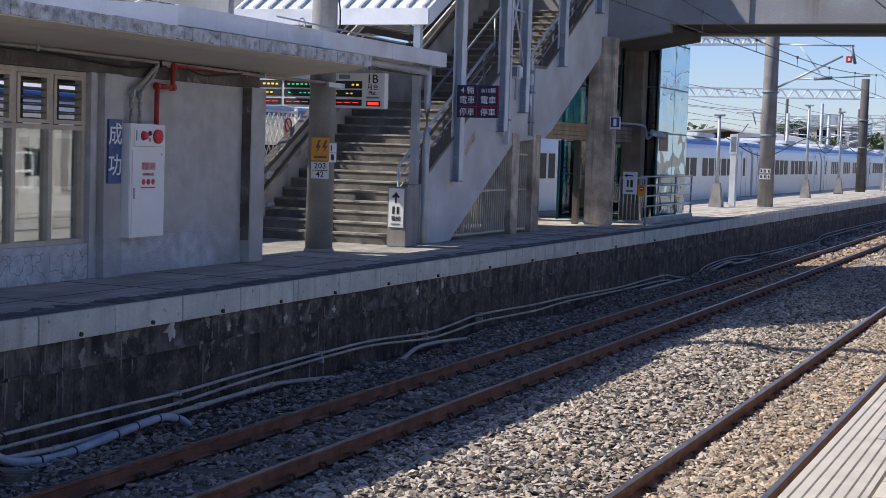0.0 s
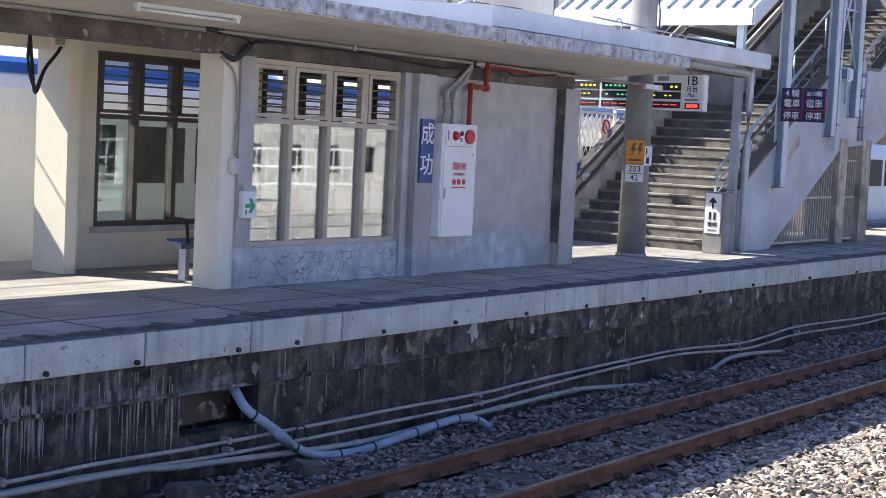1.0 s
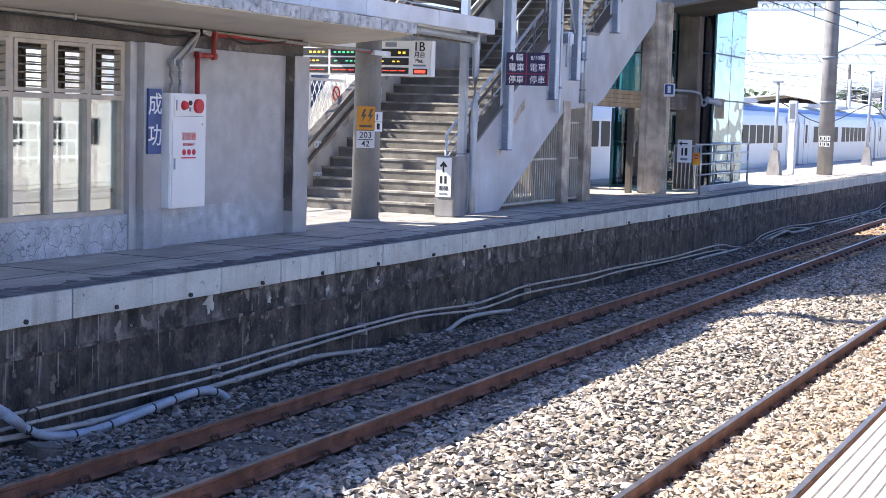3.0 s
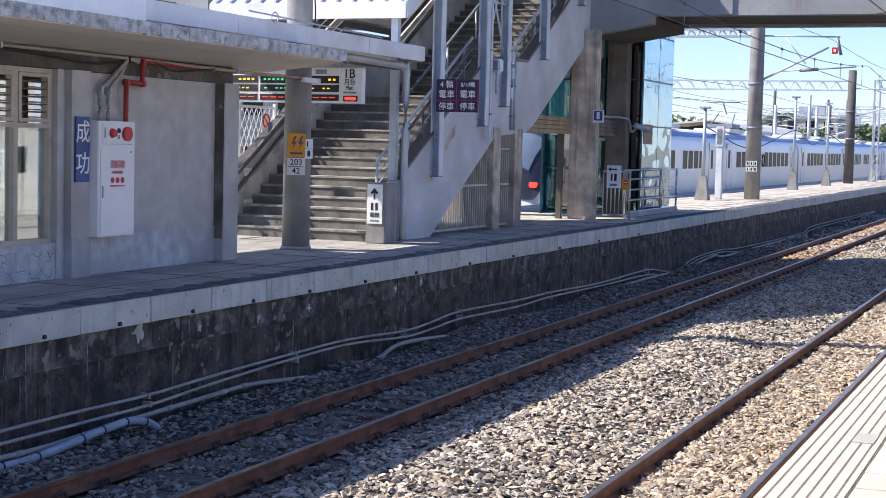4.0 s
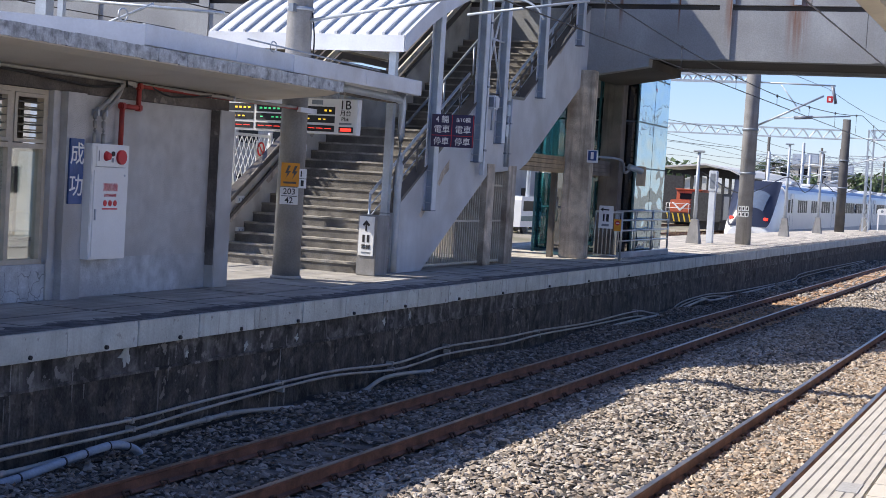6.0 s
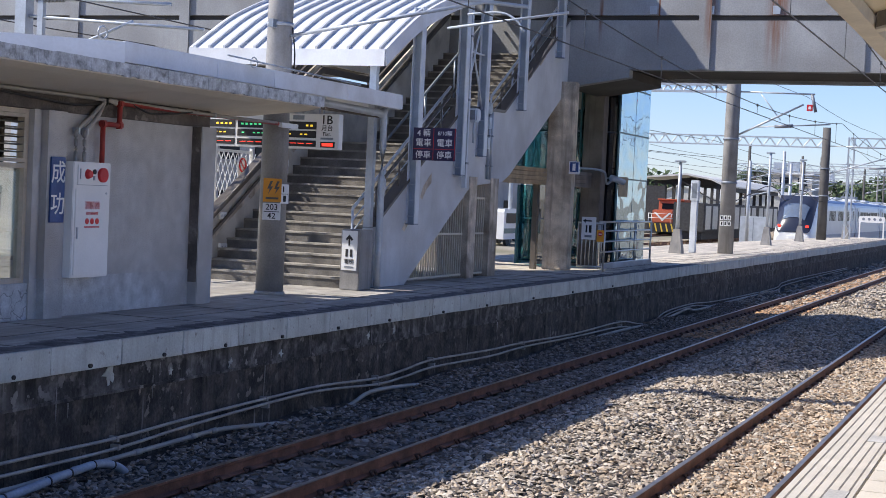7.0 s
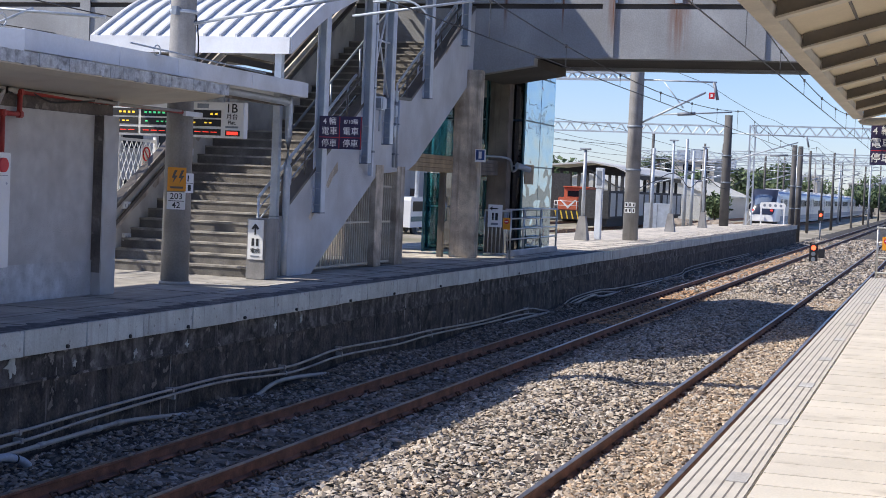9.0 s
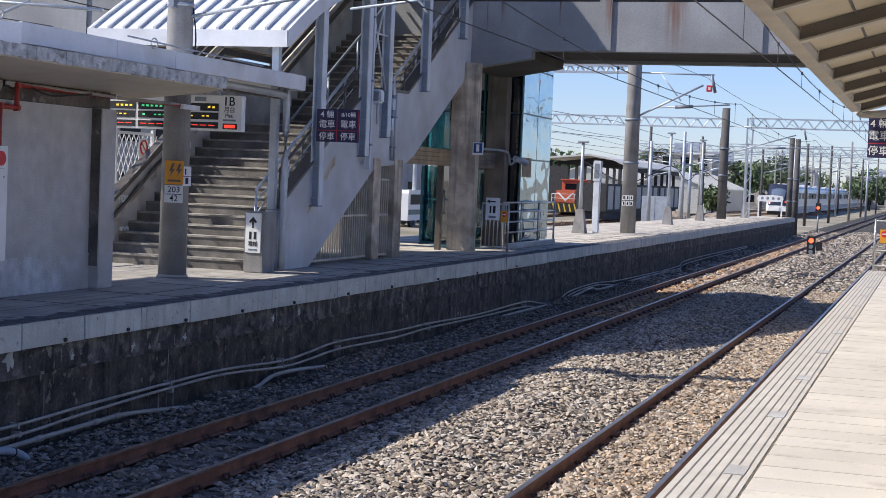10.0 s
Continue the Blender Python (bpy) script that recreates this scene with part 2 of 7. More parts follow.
# darker copy of the post steel, for the web's shaded side
M["steel_web_shade"] = mat("shaded_web_steel", (0.34, 0.40, 0.48), 0.5, 0.12, 3, 30, 0.05)
M["cab_navy"] = mat("dark_navy_cab_paint", (0.030, 0.036, 0.060), 0.28, 0.05, bump=0.0)
M["windscreen"] = mat("mirroring_windscreen", (0.30, 0.36, 0.42), 0.12, 0.05, bump=0.0, metal=0.6)
M["seam"] = mat("roof_seam", (0.50, 0.52, 0.55), 0.5, 0.08)
M["white"] = mat("white_paint", (0.80, 0.80, 0.79), 0.45, 0.04, 2, 40, 0.03)
M["black"] = mat("black_rubber", (0.02, 0.02, 0.022), 0.6, 0.2)
M["pvc"] = mat("grey_pvc_conduit", (0.36, 0.35, 0.33), 0.55, 0.12, 3, 30, 0.05)
M["cable"] = mat("dusty_cable", (0.42, 0.40, 0.37), 0.7, 0.2, 3, 30, 0.05)
M["hose"] = mat("bluish_drain_hose", (0.34, 0.40, 0.48), 0.6, 0.15, 4, 40, 0.1)
M["red"] = mat("red_paint", (0.36, 0.035, 0.028), 0.5, 0.1)
M["red_sign"] = mat("red_print", (0.62, 0.03, 0.04), 0.5, 0.05)
M["navy"] = mat("navy_sign", (0.030, 0.022, 0.075), 0.4, 0.1)
M["blue"] = mat("blue_enamel", (0.024, 0.075, 0.25), 0.4, 0.15, 6)
M["orange"] = mat("orange_sign", (0.80, 0.33, 0.02), 0.5, 0.06)
M["green"] = mat("green_print", (0.02, 0.36, 0.14), 0.5, 0.05)
M["teal"] = mat("tinted_lift_frame", (0.05, 0.13, 0.16), 0.35, 0.1, metal=0.4)
M["brown_frame"] = mat("brown_aluminium", (0.11, 0.095, 0.082), 0.45, 0.1)
M["frame"] = mat("beige_aluminium", (0.52, 0.45, 0.35), 0.5, 0.1)
M["wood"] = mat("timber_slats", (0.42, 0.30, 0.17), 0.7, 0.2, 4, 40, 0.2)
M["grille"] = mat("cream_steel_grille", (0.56, 0.51, 0.41), 0.55, 0.1)
M["train"] = mat("white_train_body", (0.88, 0.88, 0.86), 0.28, 0.02, 1, 10, 0.0)
M["train_dk"] = mat("dark_tinted_window", (0.010, 0.011, 0.016), 0.3, 0.05, bump=0.0, spec=0.06)
M["train_blue"] = mat("blue_train_band", (0.03, 0.11, 0.35), 0.3, 0.05, bump=0.0)
M["train_grey"] = mat("grey_train_skirt", (0.33, 0.37, 0.45), 0.4, 0.08, bump=0.02)
M["underframe"] = mat("dark_underframe", (0.05, 0.05, 0.052), 0.8, 0.2)
M["loco_or"] = mat("orange_loco_paint", (0.55, 0.13, 0.06), 0.5, 0.1)
M["yellow"] = mat("yellow_paint", (0.75, 0.52, 0.05), 0.5, 0.1)
M["pole"] = mat("spun_concrete_pole", (0.30, 0.29, 0.28), 0.85, 0.15, 2, 40, 0.2, streak=0.3)
M["pole_dark"] = mat("dark_spun_pole", (0.10, 0.095, 0.092), 0.8, 0.2, 2, 40, 0.2, streak=0.3)
M["wire"] = mat("copper_wire", (0.07, 0.07, 0.075), 0.6, 0.1)
M["insul"] = mat("insulator", (0.20, 0.22, 0.26), 0.35, 0.1)
# leaf green lightened: distance haze is mixed into the colour
M["leaf"] = mat("foliage", (0.10, 0.14, 0.065), 0.75, 0.3, 3, 20, 0.0, col2=(0.12, 0.17, 0.08), island=0.5)
M["palm"] = mat("palm_frond", (0.06, 0.09, 0.045), 0.7, 0.3, 3, 20, 0.0, island=0.4)
M["bark"] = mat("bark", (0.13, 0.10, 0.08), 0.9, 0.3)
M["shed_roof"] = mat("shed_sheet_roof", (0.60, 0.60, 0.57), 0.6, 0.08, 1, 20, 0.05)
M["shed_wall"] = mat("shed_wall", (0.50, 0.50, 0.47), 0.8, 0.1)
M["house"] = mat("pale_house_wall", (0.50, 0.47, 0.43), 0.85, 0.12, 0.6, 10, 0.1, streak=0.3)
M["earth"] = mat("dry_ground", (0.38, 0.335, 0.26), 0.95, 0.25, 0.4, 6, 0.3, col2=(0.17, 0.16, 0.09), stain=0.3, stain_scale=0.15)
M["panel"] = mat("canopy_sheet", (0.60, 0.51, 0.36), 0.7, 0.06, 1, 30, 0.05)
# rafter webs: brown holds the underside's shade, against the cream steel elsewhere
M["rafter_shaded"] = mat("shaded_canopy_rafter", (0.17, 0.145, 0.115), 0.6, 0.1, 2, 30, 0.05)
M["beam_cream"] = mat("cream_canopy_steel", (0.52, 0.47, 0.38), 0.6, 0.08, 2, 30, 0.05)
M["glass"] = glass("clear_glass", (0.80, 0.87, 0.88), 0.74, 0.006)
M["glass_lift"] = glass("tinted_lift_glass", (0.30, 0.62, 0.66), 0.9)
M["mirror_film"] = glass("silvered_film_glass", (0.16, 0.36, 0.46), 0.62, 0.35, (0.70, 0.84, 0.95))
M["tower_side"] = glass("dark_blue_tower_glass", (0.10, 0.17, 0.26), 0.8)
M["led_red"] = glow("red_led", (1.0, 0.05, 0.03), 1.0)
M["led_amber"] = glow("amber_led", (1.0, 0.62, 0.05), 0.6)
M["led_green"] = glow("green_led", (0.1, 0.8, 0.3), 0.4)
M["signal_red"] = glow("signal_lamp", (1.0, 0.08, 0.03), 3.0)


# ---- mesh helpers ----
def box(bm, x0, x1, y0, y1, z0, z1, m=None, bev=0.0):
    v = [bm.verts.new((x, y, z)) for z in (z0, z1) for y in (y0, y1) for x in (x0, x1)]
    fs = [bm.faces.new([v[i] for i in q]) for q in ((0, 2, 3, 1), (4, 5, 7, 6), (0, 1, 5, 4), (2, 6, 7, 3), (0, 4, 6, 2), (1, 3, 7, 5))]
    if m is not None:
        bmesh.ops.transform(bm, matrix=m, verts=v)
    if bev:
        bmesh.ops.bevel(bm, geom=list({e for f in fs for e in f.edges}), offset=bev, segments=2, affect="EDGES", clamp_overlap=True)
    return bm


def prism(bm, pts, a0, a1, axis="y"):
    """Extrudes a closed outline: (x, z) along y, (y, z) along x, or (x, y) along z."""
    def at(p, a):
        return {"y": (p[0], a, p[1]), "x": (a, p[0], p[1]), "z": (p[0], p[1], a)}[axis]
    lo, hi = [bm.verts.new(at(p, a0)) for p in pts], [bm.verts.new(at(p, a1)) for p in pts]
    n = len(pts)
    bm.faces.new(lo)
    bm.faces.new(hi[::-1])
    for i in range(n):
        bm.faces.new((lo[i], hi[i], hi[(i + 1) % n], lo[(i + 1) % n]))
    bmesh.ops.recalc_face_normals(bm, faces=bm.faces[:])
    return bm


def rod(bm, a, b, r, r2=None, n=8):
    """A round bar from a to b."""
    a, b = Vector(a), Vector(b)
    r2 = r if r2 is None else r2
    q = (b - a).to_track_quat("Z", "Y").to_matrix()
    ring = [[bm.verts.new(p + q @ Vector((math.cos(6.28319 * i / n) * s, math.sin(6.28319 * i / n) * s, 0))) for i in range(n)] for p, s in ((a, r), (b, r2))]
    for i in range(n):
        f = bm.faces.new((ring[0][i], ring[0][(i + 1) % n], ring[1][(i + 1) % n], ring[1][i]))
        f.smooth = n > 5
    bm.faces.new(ring[0][::-1])
    bm.faces.new(ring[1])
    return bm


def tube(bm, pts, r, n=6):
    """A bent pipe through pts."""
    pts = [Vector(p) for p in pts]
    rings = []
    for i, p in enumerate(pts):
        d = (pts[min(i + 1, len(pts) - 1)] - pts[max(i - 1, 0)]).normalized()
        q = d.to_track_quat("Z", "Y").to_matrix()
        rings.append([bm.verts.new(p + q @ Vector((math.cos(6.28319 * k / n) * r, math.sin(6.28319 * k / n) * r, 0))) for k in range(n)])
    for a, b in zip(rings, rings[1:]):
        for k in range(n):
            bm.faces.new((a[k], a[(k + 1) % n], b[(k + 1) % n], b[k])).smooth = True
    bm.faces.new(rings[0][::-1])
    bm.faces.new(rings[-1])
    return bm


def smooth_path(pts, k=6):
    """Catmull-Rom points through pts."""
    P = [Vector(p) for p in pts]
    P = [P[0] * 2 - P[1]] + P + [P[-1] * 2 - P[-2]]
    out = []
    for a, b, c, d in zip(P, P[1:], P[2:], P[3:]):
        for i in range(k):
            t = i / k
            out.append(0.5 * (2 * b + (c - a) * t + (2 * a - 5 * b + 4 * c - d) * t * t + (3 * b - a - 3 * c + d) * t ** 3))
    return out + [P[-2]]


def mesh_of(bm, name, material):
    me = bpy.data.meshes.new(name)
    bm.to_mesh(me)
    bm.free()
    me.materials.append(M[material])
    return me


def part(name, bm, material, parent, label=""):
    """One mesh under a thing or a part, in its thing's space."""
    ob = new(name, mesh_of(bm, name, material))
    ob.parent = parent
    return tagged(ob, label)


def thing(name, label, category, group="", at=None):
    ob = new(name)
    ob.empty_display_size = 0.1
    if at is not None:
        ob.matrix_basis = at
    return tagged(ob, label, category, group)


def solid(name, bm, material, label, category, group="", kind="", at=None):
    """A thing of one mesh."""
    ob = new(name, mesh_of(bm, name, material))
    if at is not None:
        ob.matrix_basis = at
    return tagged(ob, label, category, group, kind)


def B():
    return bmesh.new()


def bx(*a, **k):
    return box(B(), *a, **k)


def writing(text, size, material, parent, at, thick=0.002, name="lettering", label=""):
    """Words in the built-in font as a mesh part; at is the pose of the text's middle (text lies in its xy plane)."""
    cu = bpy.data.curves.new(name, "FONT")
    cu.body, cu.size, cu.extrude, cu.align_x, cu.align_y = text, size, thick, "CENTER", "CENTER"
    cu.resolution_u = 3
    cu.offset = size * 0.006
    tmp = new("tmp_text", cu)
    bpy.context.view_layer.update()
    me = bpy.data.meshes.new_from_object(tmp.evaluated_get(bpy.context.evaluated_depsgraph_get()))
    bpy.data.objects.remove(tmp)
    me.materials.clear()
    me.materials.append(M[material])
    ob = new(name, me)
    ob.parent = parent
    ob.matrix_basis = at
    return tagged(ob, label)


FACE = pose(0, 0, 0, 90, 0, 0)      # turns flat writing to look towards -y
FACE_X = pose(0, 0, 0, 90, 0, -90)  # turns flat writing to look towards -x

# ---- ground and tracks ----
RAIL_Z = -1.15
BED_Z = -1.335


def bed_height(x, y):
    h = 0.13 * math.exp(-((y - 4.95) / 0.75) ** 2)
    h += 0.045 * (abs(y - 2.9) < 0.46) + 0.03 * (0.66 < abs(y - 2.9) < 1.2) + 0.012 * (abs(y - 6.9) < 0.46)
    h += (0.05 if x < 17 else 0.13) * math.exp(-((y - 8.75) / 0.55) ** 2) * (0.6 + 0.4 * math.sin(x * 0.9))
    return BED_Z + h + 0.03 * noise.noise((x * 0.5, y * 1.1, 0))


def ground():
    bm = B()
    n = 24
    g = [[bm.verts.new((-1500 + 4500 * i / n, -1500 + 4500 * j / n, -1.62)) for j in range(n + 1)] for i in range(n + 1)]
    for i in range(n):
        for j in range(n):
            bm.faces.new((g[i][j], g[i + 1][j], g[i + 1][j + 1], g[i][j + 1]))
    solid("ground", bm, "earth", "dry sandy railway ground with sparse weeds", "ground", kind="structure")
    xs = np.concatenate([np.arange(-12, 60, 0.4), np.arange(60, 330, 3.0)])
    ys = np.concatenate([np.arange(1.0, 9.0, 0.2), [9.1]])
    verts = [(x, y, bed_height(x, y)) for x in xs for y in ys]
    ny = len(ys)
    faces = [(i * ny + j, (i + 1) * ny + j, (i + 1) * ny + j + 1, i * ny + j + 1) for i in range(len(xs) - 1) for j in range(ny - 1)]
    me = bpy.data.meshes.new("ballast_bed")
    me.from_pydata(verts, [], faces)
    me.materials.append(M["ballast"])
    tagged(new("ballast_bed", me), "packed ballast bed under two tracks, darkened as the shaded gaps between stones", "ballast", kind="structure")
    bm = B()
    box(bm, -10, 330, 9.0, 40, -1.6, -1.36)
    solid("yard_ballast", bm, "earth", "sandy gravel of the goods yard beyond the platform", "ground", kind="structure")
    bm = B()
    box(bm, 101, 330, -6, 9.05, -1.6, -1.45)
    solid("yard_ballast", bm, "yard_gravel", "pale gravel between the station throat tracks", "ground", kind="structure")


ground()


def rail_mesh(x0, x1):
    prof = [(-0.062, 0), (0.062, 0), (0.062, 0.012), (0.012, 0.028), (0.009, 0.105), (0.032, 0.118), (0.032, 0.138), (-0.032, 0.138), (-0.032, 0.118), (-0.009, 0.105), (-0.012, 0.028), (-0.062, 0.012)]
    return prism(B(), prof, x0, x1, "x")


def track(y, x0=-12.0, x1=165.0, sleeper="sleeper", sunk=0.0):
    t = thing("railway_track", "rusty steel rails on concrete sleepers in grey ballast", "railway track", at=pose(0, y, 0))
    for s in (-1, 1):
        r = part("rail", rail_mesh(x0, 320), "rail", t)
        r.matrix_basis = pose(0, s * 0.5665, RAIL_Z - 0.145)
        h = part("rail_head", box(B(), x0, 320, -0.026, 0.026, 0.1375, 0.1455), "rail_head", r, "worn bright running surface")
        h.matrix_basis = pose(0, 0, 0)
    me = mesh_of(prism(B(), [(-1.0, 0), (1.0, 0), (1.0, 0.14), (0.8, 0.16), (-0.8, 0.16), (-1.0, 0.14)], -0.12, 0.12, "x"), "sleeper", sleeper)
    k = 0
    x = x0 + 0.3
    while x < x1:
        ob = new("sleeper", me)
        ob.parent = t
        ob.matrix_basis = pose(x, 0, RAIL_Z - 0.145 - 0.162 - sunk + random.uniform(-0.004, 0.004), 0, 0, random.uniform(-0.6, 0.6))
        x += 0.6
    bm = B()
    x = x0 + 0.3
    while x < 60:
        for s in (-1, 1):
            for o in (-1, 1):
                yy = s * 0.5665 + o * 0.075
                tube(bm, [(x - 0.05, yy + o * 0.03, RAIL_Z - 0.14), (x - 0.05, yy, RAIL_Z - 0.10), (x, yy - o * 0.03, RAIL_Z - 0.105), (x + 0.05, yy, RAIL_Z - 0.095), (x + 0.05, yy + o * 0.03, RAIL_Z - 0.14)], 0.016, 4)
        x += 0.6
    c = part("spring_fastening", bm, "clip", t, "rusted spring clips along both rails")
    tagged(c, kind="stuff")


track(2.90)
track(6.90, sleeper="sleeper_brown", sunk=0.012)


def stones(name, count, x0, x1, y0, y1, material, size, label, seed, bias=1.0, keep=None):
    """Loose angular stones, joined in one mesh."""
    rng = np.random.default_rng(seed)
    u = rng.random(count) ** bias
    px, py = x0 + (x1 - x0) * u, y0 + (y1 - y0) * rng.random(count)
    if keep is not None:
        ok = keep(px, py)
        px, py = px[ok], py[ok]
    n = len(px)
    base = np.array([(1, 0.1, -0.2), (0.2, 0.9, 0.1), (-0.9, 0.3, -0.1), (-0.3, -0.9, 0.2), (0.15, 0.1, 0.85), (-0.1, -0.2, -0.7), (0.6, -0.6, 0.5)])
    tri = np.array([(0, 1, 4), (1, 2, 4), (2, 3, 4), (3, 6, 4), (6, 0, 4), (1, 0, 5), (2, 1, 5), (3, 2, 5), (6, 3, 5), (0, 6, 5)])
    a = rng.random(n) * 6.283
    b = rng.normal(0, 0.5, n)
    sc = size * (0.55 + 0.95 * rng.random(n) ** 1.5)
    P = base[None] * (1 + rng.normal(0, 0.30, (n, 7, 3))) * np.stack([np.ones(n) * 1.12, 0.42 + 0.45 * rng.random(n), 0.34 + 0.36 * rng.random(n)], 1)[:, None]
    P *= sc[:, None, None]
    y2 = P[..., 1] * np.cos(b)[:, None] - P[..., 2] * np.sin(b)[:, None]
    z2 = P[..., 1] * np.sin(b)[:, None] + P[..., 2] * np.cos(b)[:, None]
    x2 = P[..., 0] * np.cos(a)[:, None] - y2 * np.sin(a)[:, None]
    y3 = P[..., 0] * np.sin(a)[:, None] + y2 * np.cos(a)[:, None]
    hz = np.array([bed_height(x, y) for x, y in zip(px, py)]) + rng.random(n) * size * 0.7
    V = np.stack([x2 + px[:, None], y3 + py[:, None], z2 + hz[:, None]], 2).reshape(-1, 3)
    F = (tri[None] + 7 * np.arange(n)[:, None, None]).reshape(-1, 3)
    me = bpy.data.meshes.new(name)
    me.vertices.add(len(V))
    me.vertices.foreach_set("co", V.ravel())
    me.loops.add(F.size)
    me.loops.foreach_set("vertex_index", F.ravel().astype(np.int32))
    me.polygons.add(len(F))
    me.polygons.foreach_set("loop_start", np.arange(0, F.size, 3, dtype=np.int32))
    me.update(calc_edges=True)
    me.shade_flat()
    me.materials.append(M[material])
    return tagged(new(name, me), label, "ballast", kind="stuff")


def off_rails(px, py):
    ok = np.ones(len(px), bool)
    for r in (2.90, 6.90):
        d = np.abs(py - r)
        ok &= np.abs(d - 0.5665) > 0.09
        on_sleeper = (np.abs(((px + 11.7) / 0.6 + 0.5) % 1.0 - 0.5) < 0.17) & (d < 0.95)
        ok &= ~(on_sleeper & (np.random.default_rng(5).random(len(px)) < (0.0 if r < 5 else 0.25)))
    return ok


stones("ballast_stones", 62000, 4.5, 46, 1.6, 5.95, "stone", 0.041, "loose crushed-stone ballast, grey and buff", 3, 1.35, off_rails)
stones("sooty_ballast_stones", 40000, 4.5, 46, 5.75, 8.65, "stone_dark", 0.038, "dark brown ballast along the far track", 9, 1.3, off_rails)
stones("ballast_stones", 16000, 46, 120, 1.6, 8.65, "stone", 0.065, "distant crushed-stone ballast, grey and buff", 4, 1.2, off_rails)
stones("buff_ballast_stones", 13000, 4.5, 46, 2.44, 3.36, "stone_buff", 0.040, "buff and brown ballast between the near rails", 8, 1.35, off_rails)
stones("rusty_ballast_stones", 9000, 33, 100, 6.1, 7.7, "stone_rust", 0.055, "rust-stained ballast between the rails", 6, 1.3, off_rails)


# ---- far (island) platform ----
EDGE_Y = 8.7


def far_platform():
    p = tagged(new("platform_far"), "grey concrete island platform with a pale painted lip over a grimy wall", "platform", kind="structure")
    # deck split at x = 32: shaded tone before it, sunlit tone beyond
    part("deck", prism(B(), [(-12, 8.72), (32.0, 8.72), (32.0, 13.9), (-12, 14.0)], -0.26, -0.003, "z"), "deck_shade", p, "worn grey concrete deck, toned down for the shade")
    part("deck", prism(B(), [(32.0, 8.72), (101, 8.72), (101, 11.0), (91, 12.3), (62, 13.45), (40, 13.85), (32.0, 13.9)], -0.26, -0.003, "z"), "slab", p, "buff concrete deck, toned up for the sunlight")
    part("core", prism(B(), [(-12, 9.25), (100.8, 9.25), (100.8, 10.8), (91, 12.0), (62, 13.2), (40, 13.6), (-12, 13.7)], -1.6, -0.26, "z"), "wall_dark", p)
    # tarred strip with ragged inner edge, lying on the deck
    bm = B()
    a = [bm.verts.new((-12 + 0.08 * i, 8.70, 0.004)) for i in range(1412)]
    b = [bm.verts.new((-12 + 0.08 * i, 8.99 + 0.15 * noise.noise((i * 0.045, 3, 0)) + 0.13 * noise.noise((i * 0.23, 7, 0)) + 0.15 * random.random() ** 2, 0.0045)) for i in range(1412)]
    for i in range(1411):
        bm.faces.new((a[i], a[i + 1], b[i + 1], b[i]))
    part("edge_tar", bm, "slab_edge", p, "ragged black tar strip along the edge")
    for k in range(58):
        part("deck_joint", bx(-8 + 1.8 * k, -7.985 + 1.8 * k, 8.9, 10.58, -0.004, 0.0025), "groove", p)
    part("deck_joint", bx(-12, 100, 9.62, 9.635, -0.004, 0.002), "groove", p)
    # lip: cast lengths with open joints
    x = -12.0
    while x < 100:
        w = random.choice((1.18, 1.2, 1.22))
        o = new("lip_block", mesh_of(bx(0, w - 0.012, 0, 0.24, -0.26 + random.uniform(-0.008, 0.006), 0.0, bev=0.006), "lip_block", "fascia"))
        o.parent = p
        o.matrix_basis = pose(x, EDGE_Y - 0.02 + random.uniform(-0.006, 0.006), 0)
        x += w
    # wall face below, in courses with weep pipes
    x = -12.0
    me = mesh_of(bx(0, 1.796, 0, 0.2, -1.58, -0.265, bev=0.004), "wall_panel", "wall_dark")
    while x < 100.8:
        if not 7.7 < x < 9.9:
            o = new("wall_panel", me)
            o.parent = p
            o.matrix_basis = pose(x, EDGE_Y + 0.08 + random.uniform(-0.002, 0.002), 0)
        x += 1.8
    part("course_line", bx(-12, 100.8, 8.752, 8.779, -0.565, -0.535), "wall_upper", p, "ledge between two wall lifts")
    part("upper_lift", bx(-12, 100.8, 8.7725, 8.779, -0.535, -0.266), "wall_upper", p, "paler weathered upper lift of the wall")
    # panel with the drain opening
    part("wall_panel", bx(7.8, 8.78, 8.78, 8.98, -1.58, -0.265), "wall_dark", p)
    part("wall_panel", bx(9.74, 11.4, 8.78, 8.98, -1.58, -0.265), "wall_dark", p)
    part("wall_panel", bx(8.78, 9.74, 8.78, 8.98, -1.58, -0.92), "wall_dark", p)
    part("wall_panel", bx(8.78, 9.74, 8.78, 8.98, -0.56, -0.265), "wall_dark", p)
    part("recess_back", bx(8.78, 9.74, 9.14, 9.20, -0.92, -0.56), "wash", p, "rough brown back of the drain recess")
    return p


far_platform()


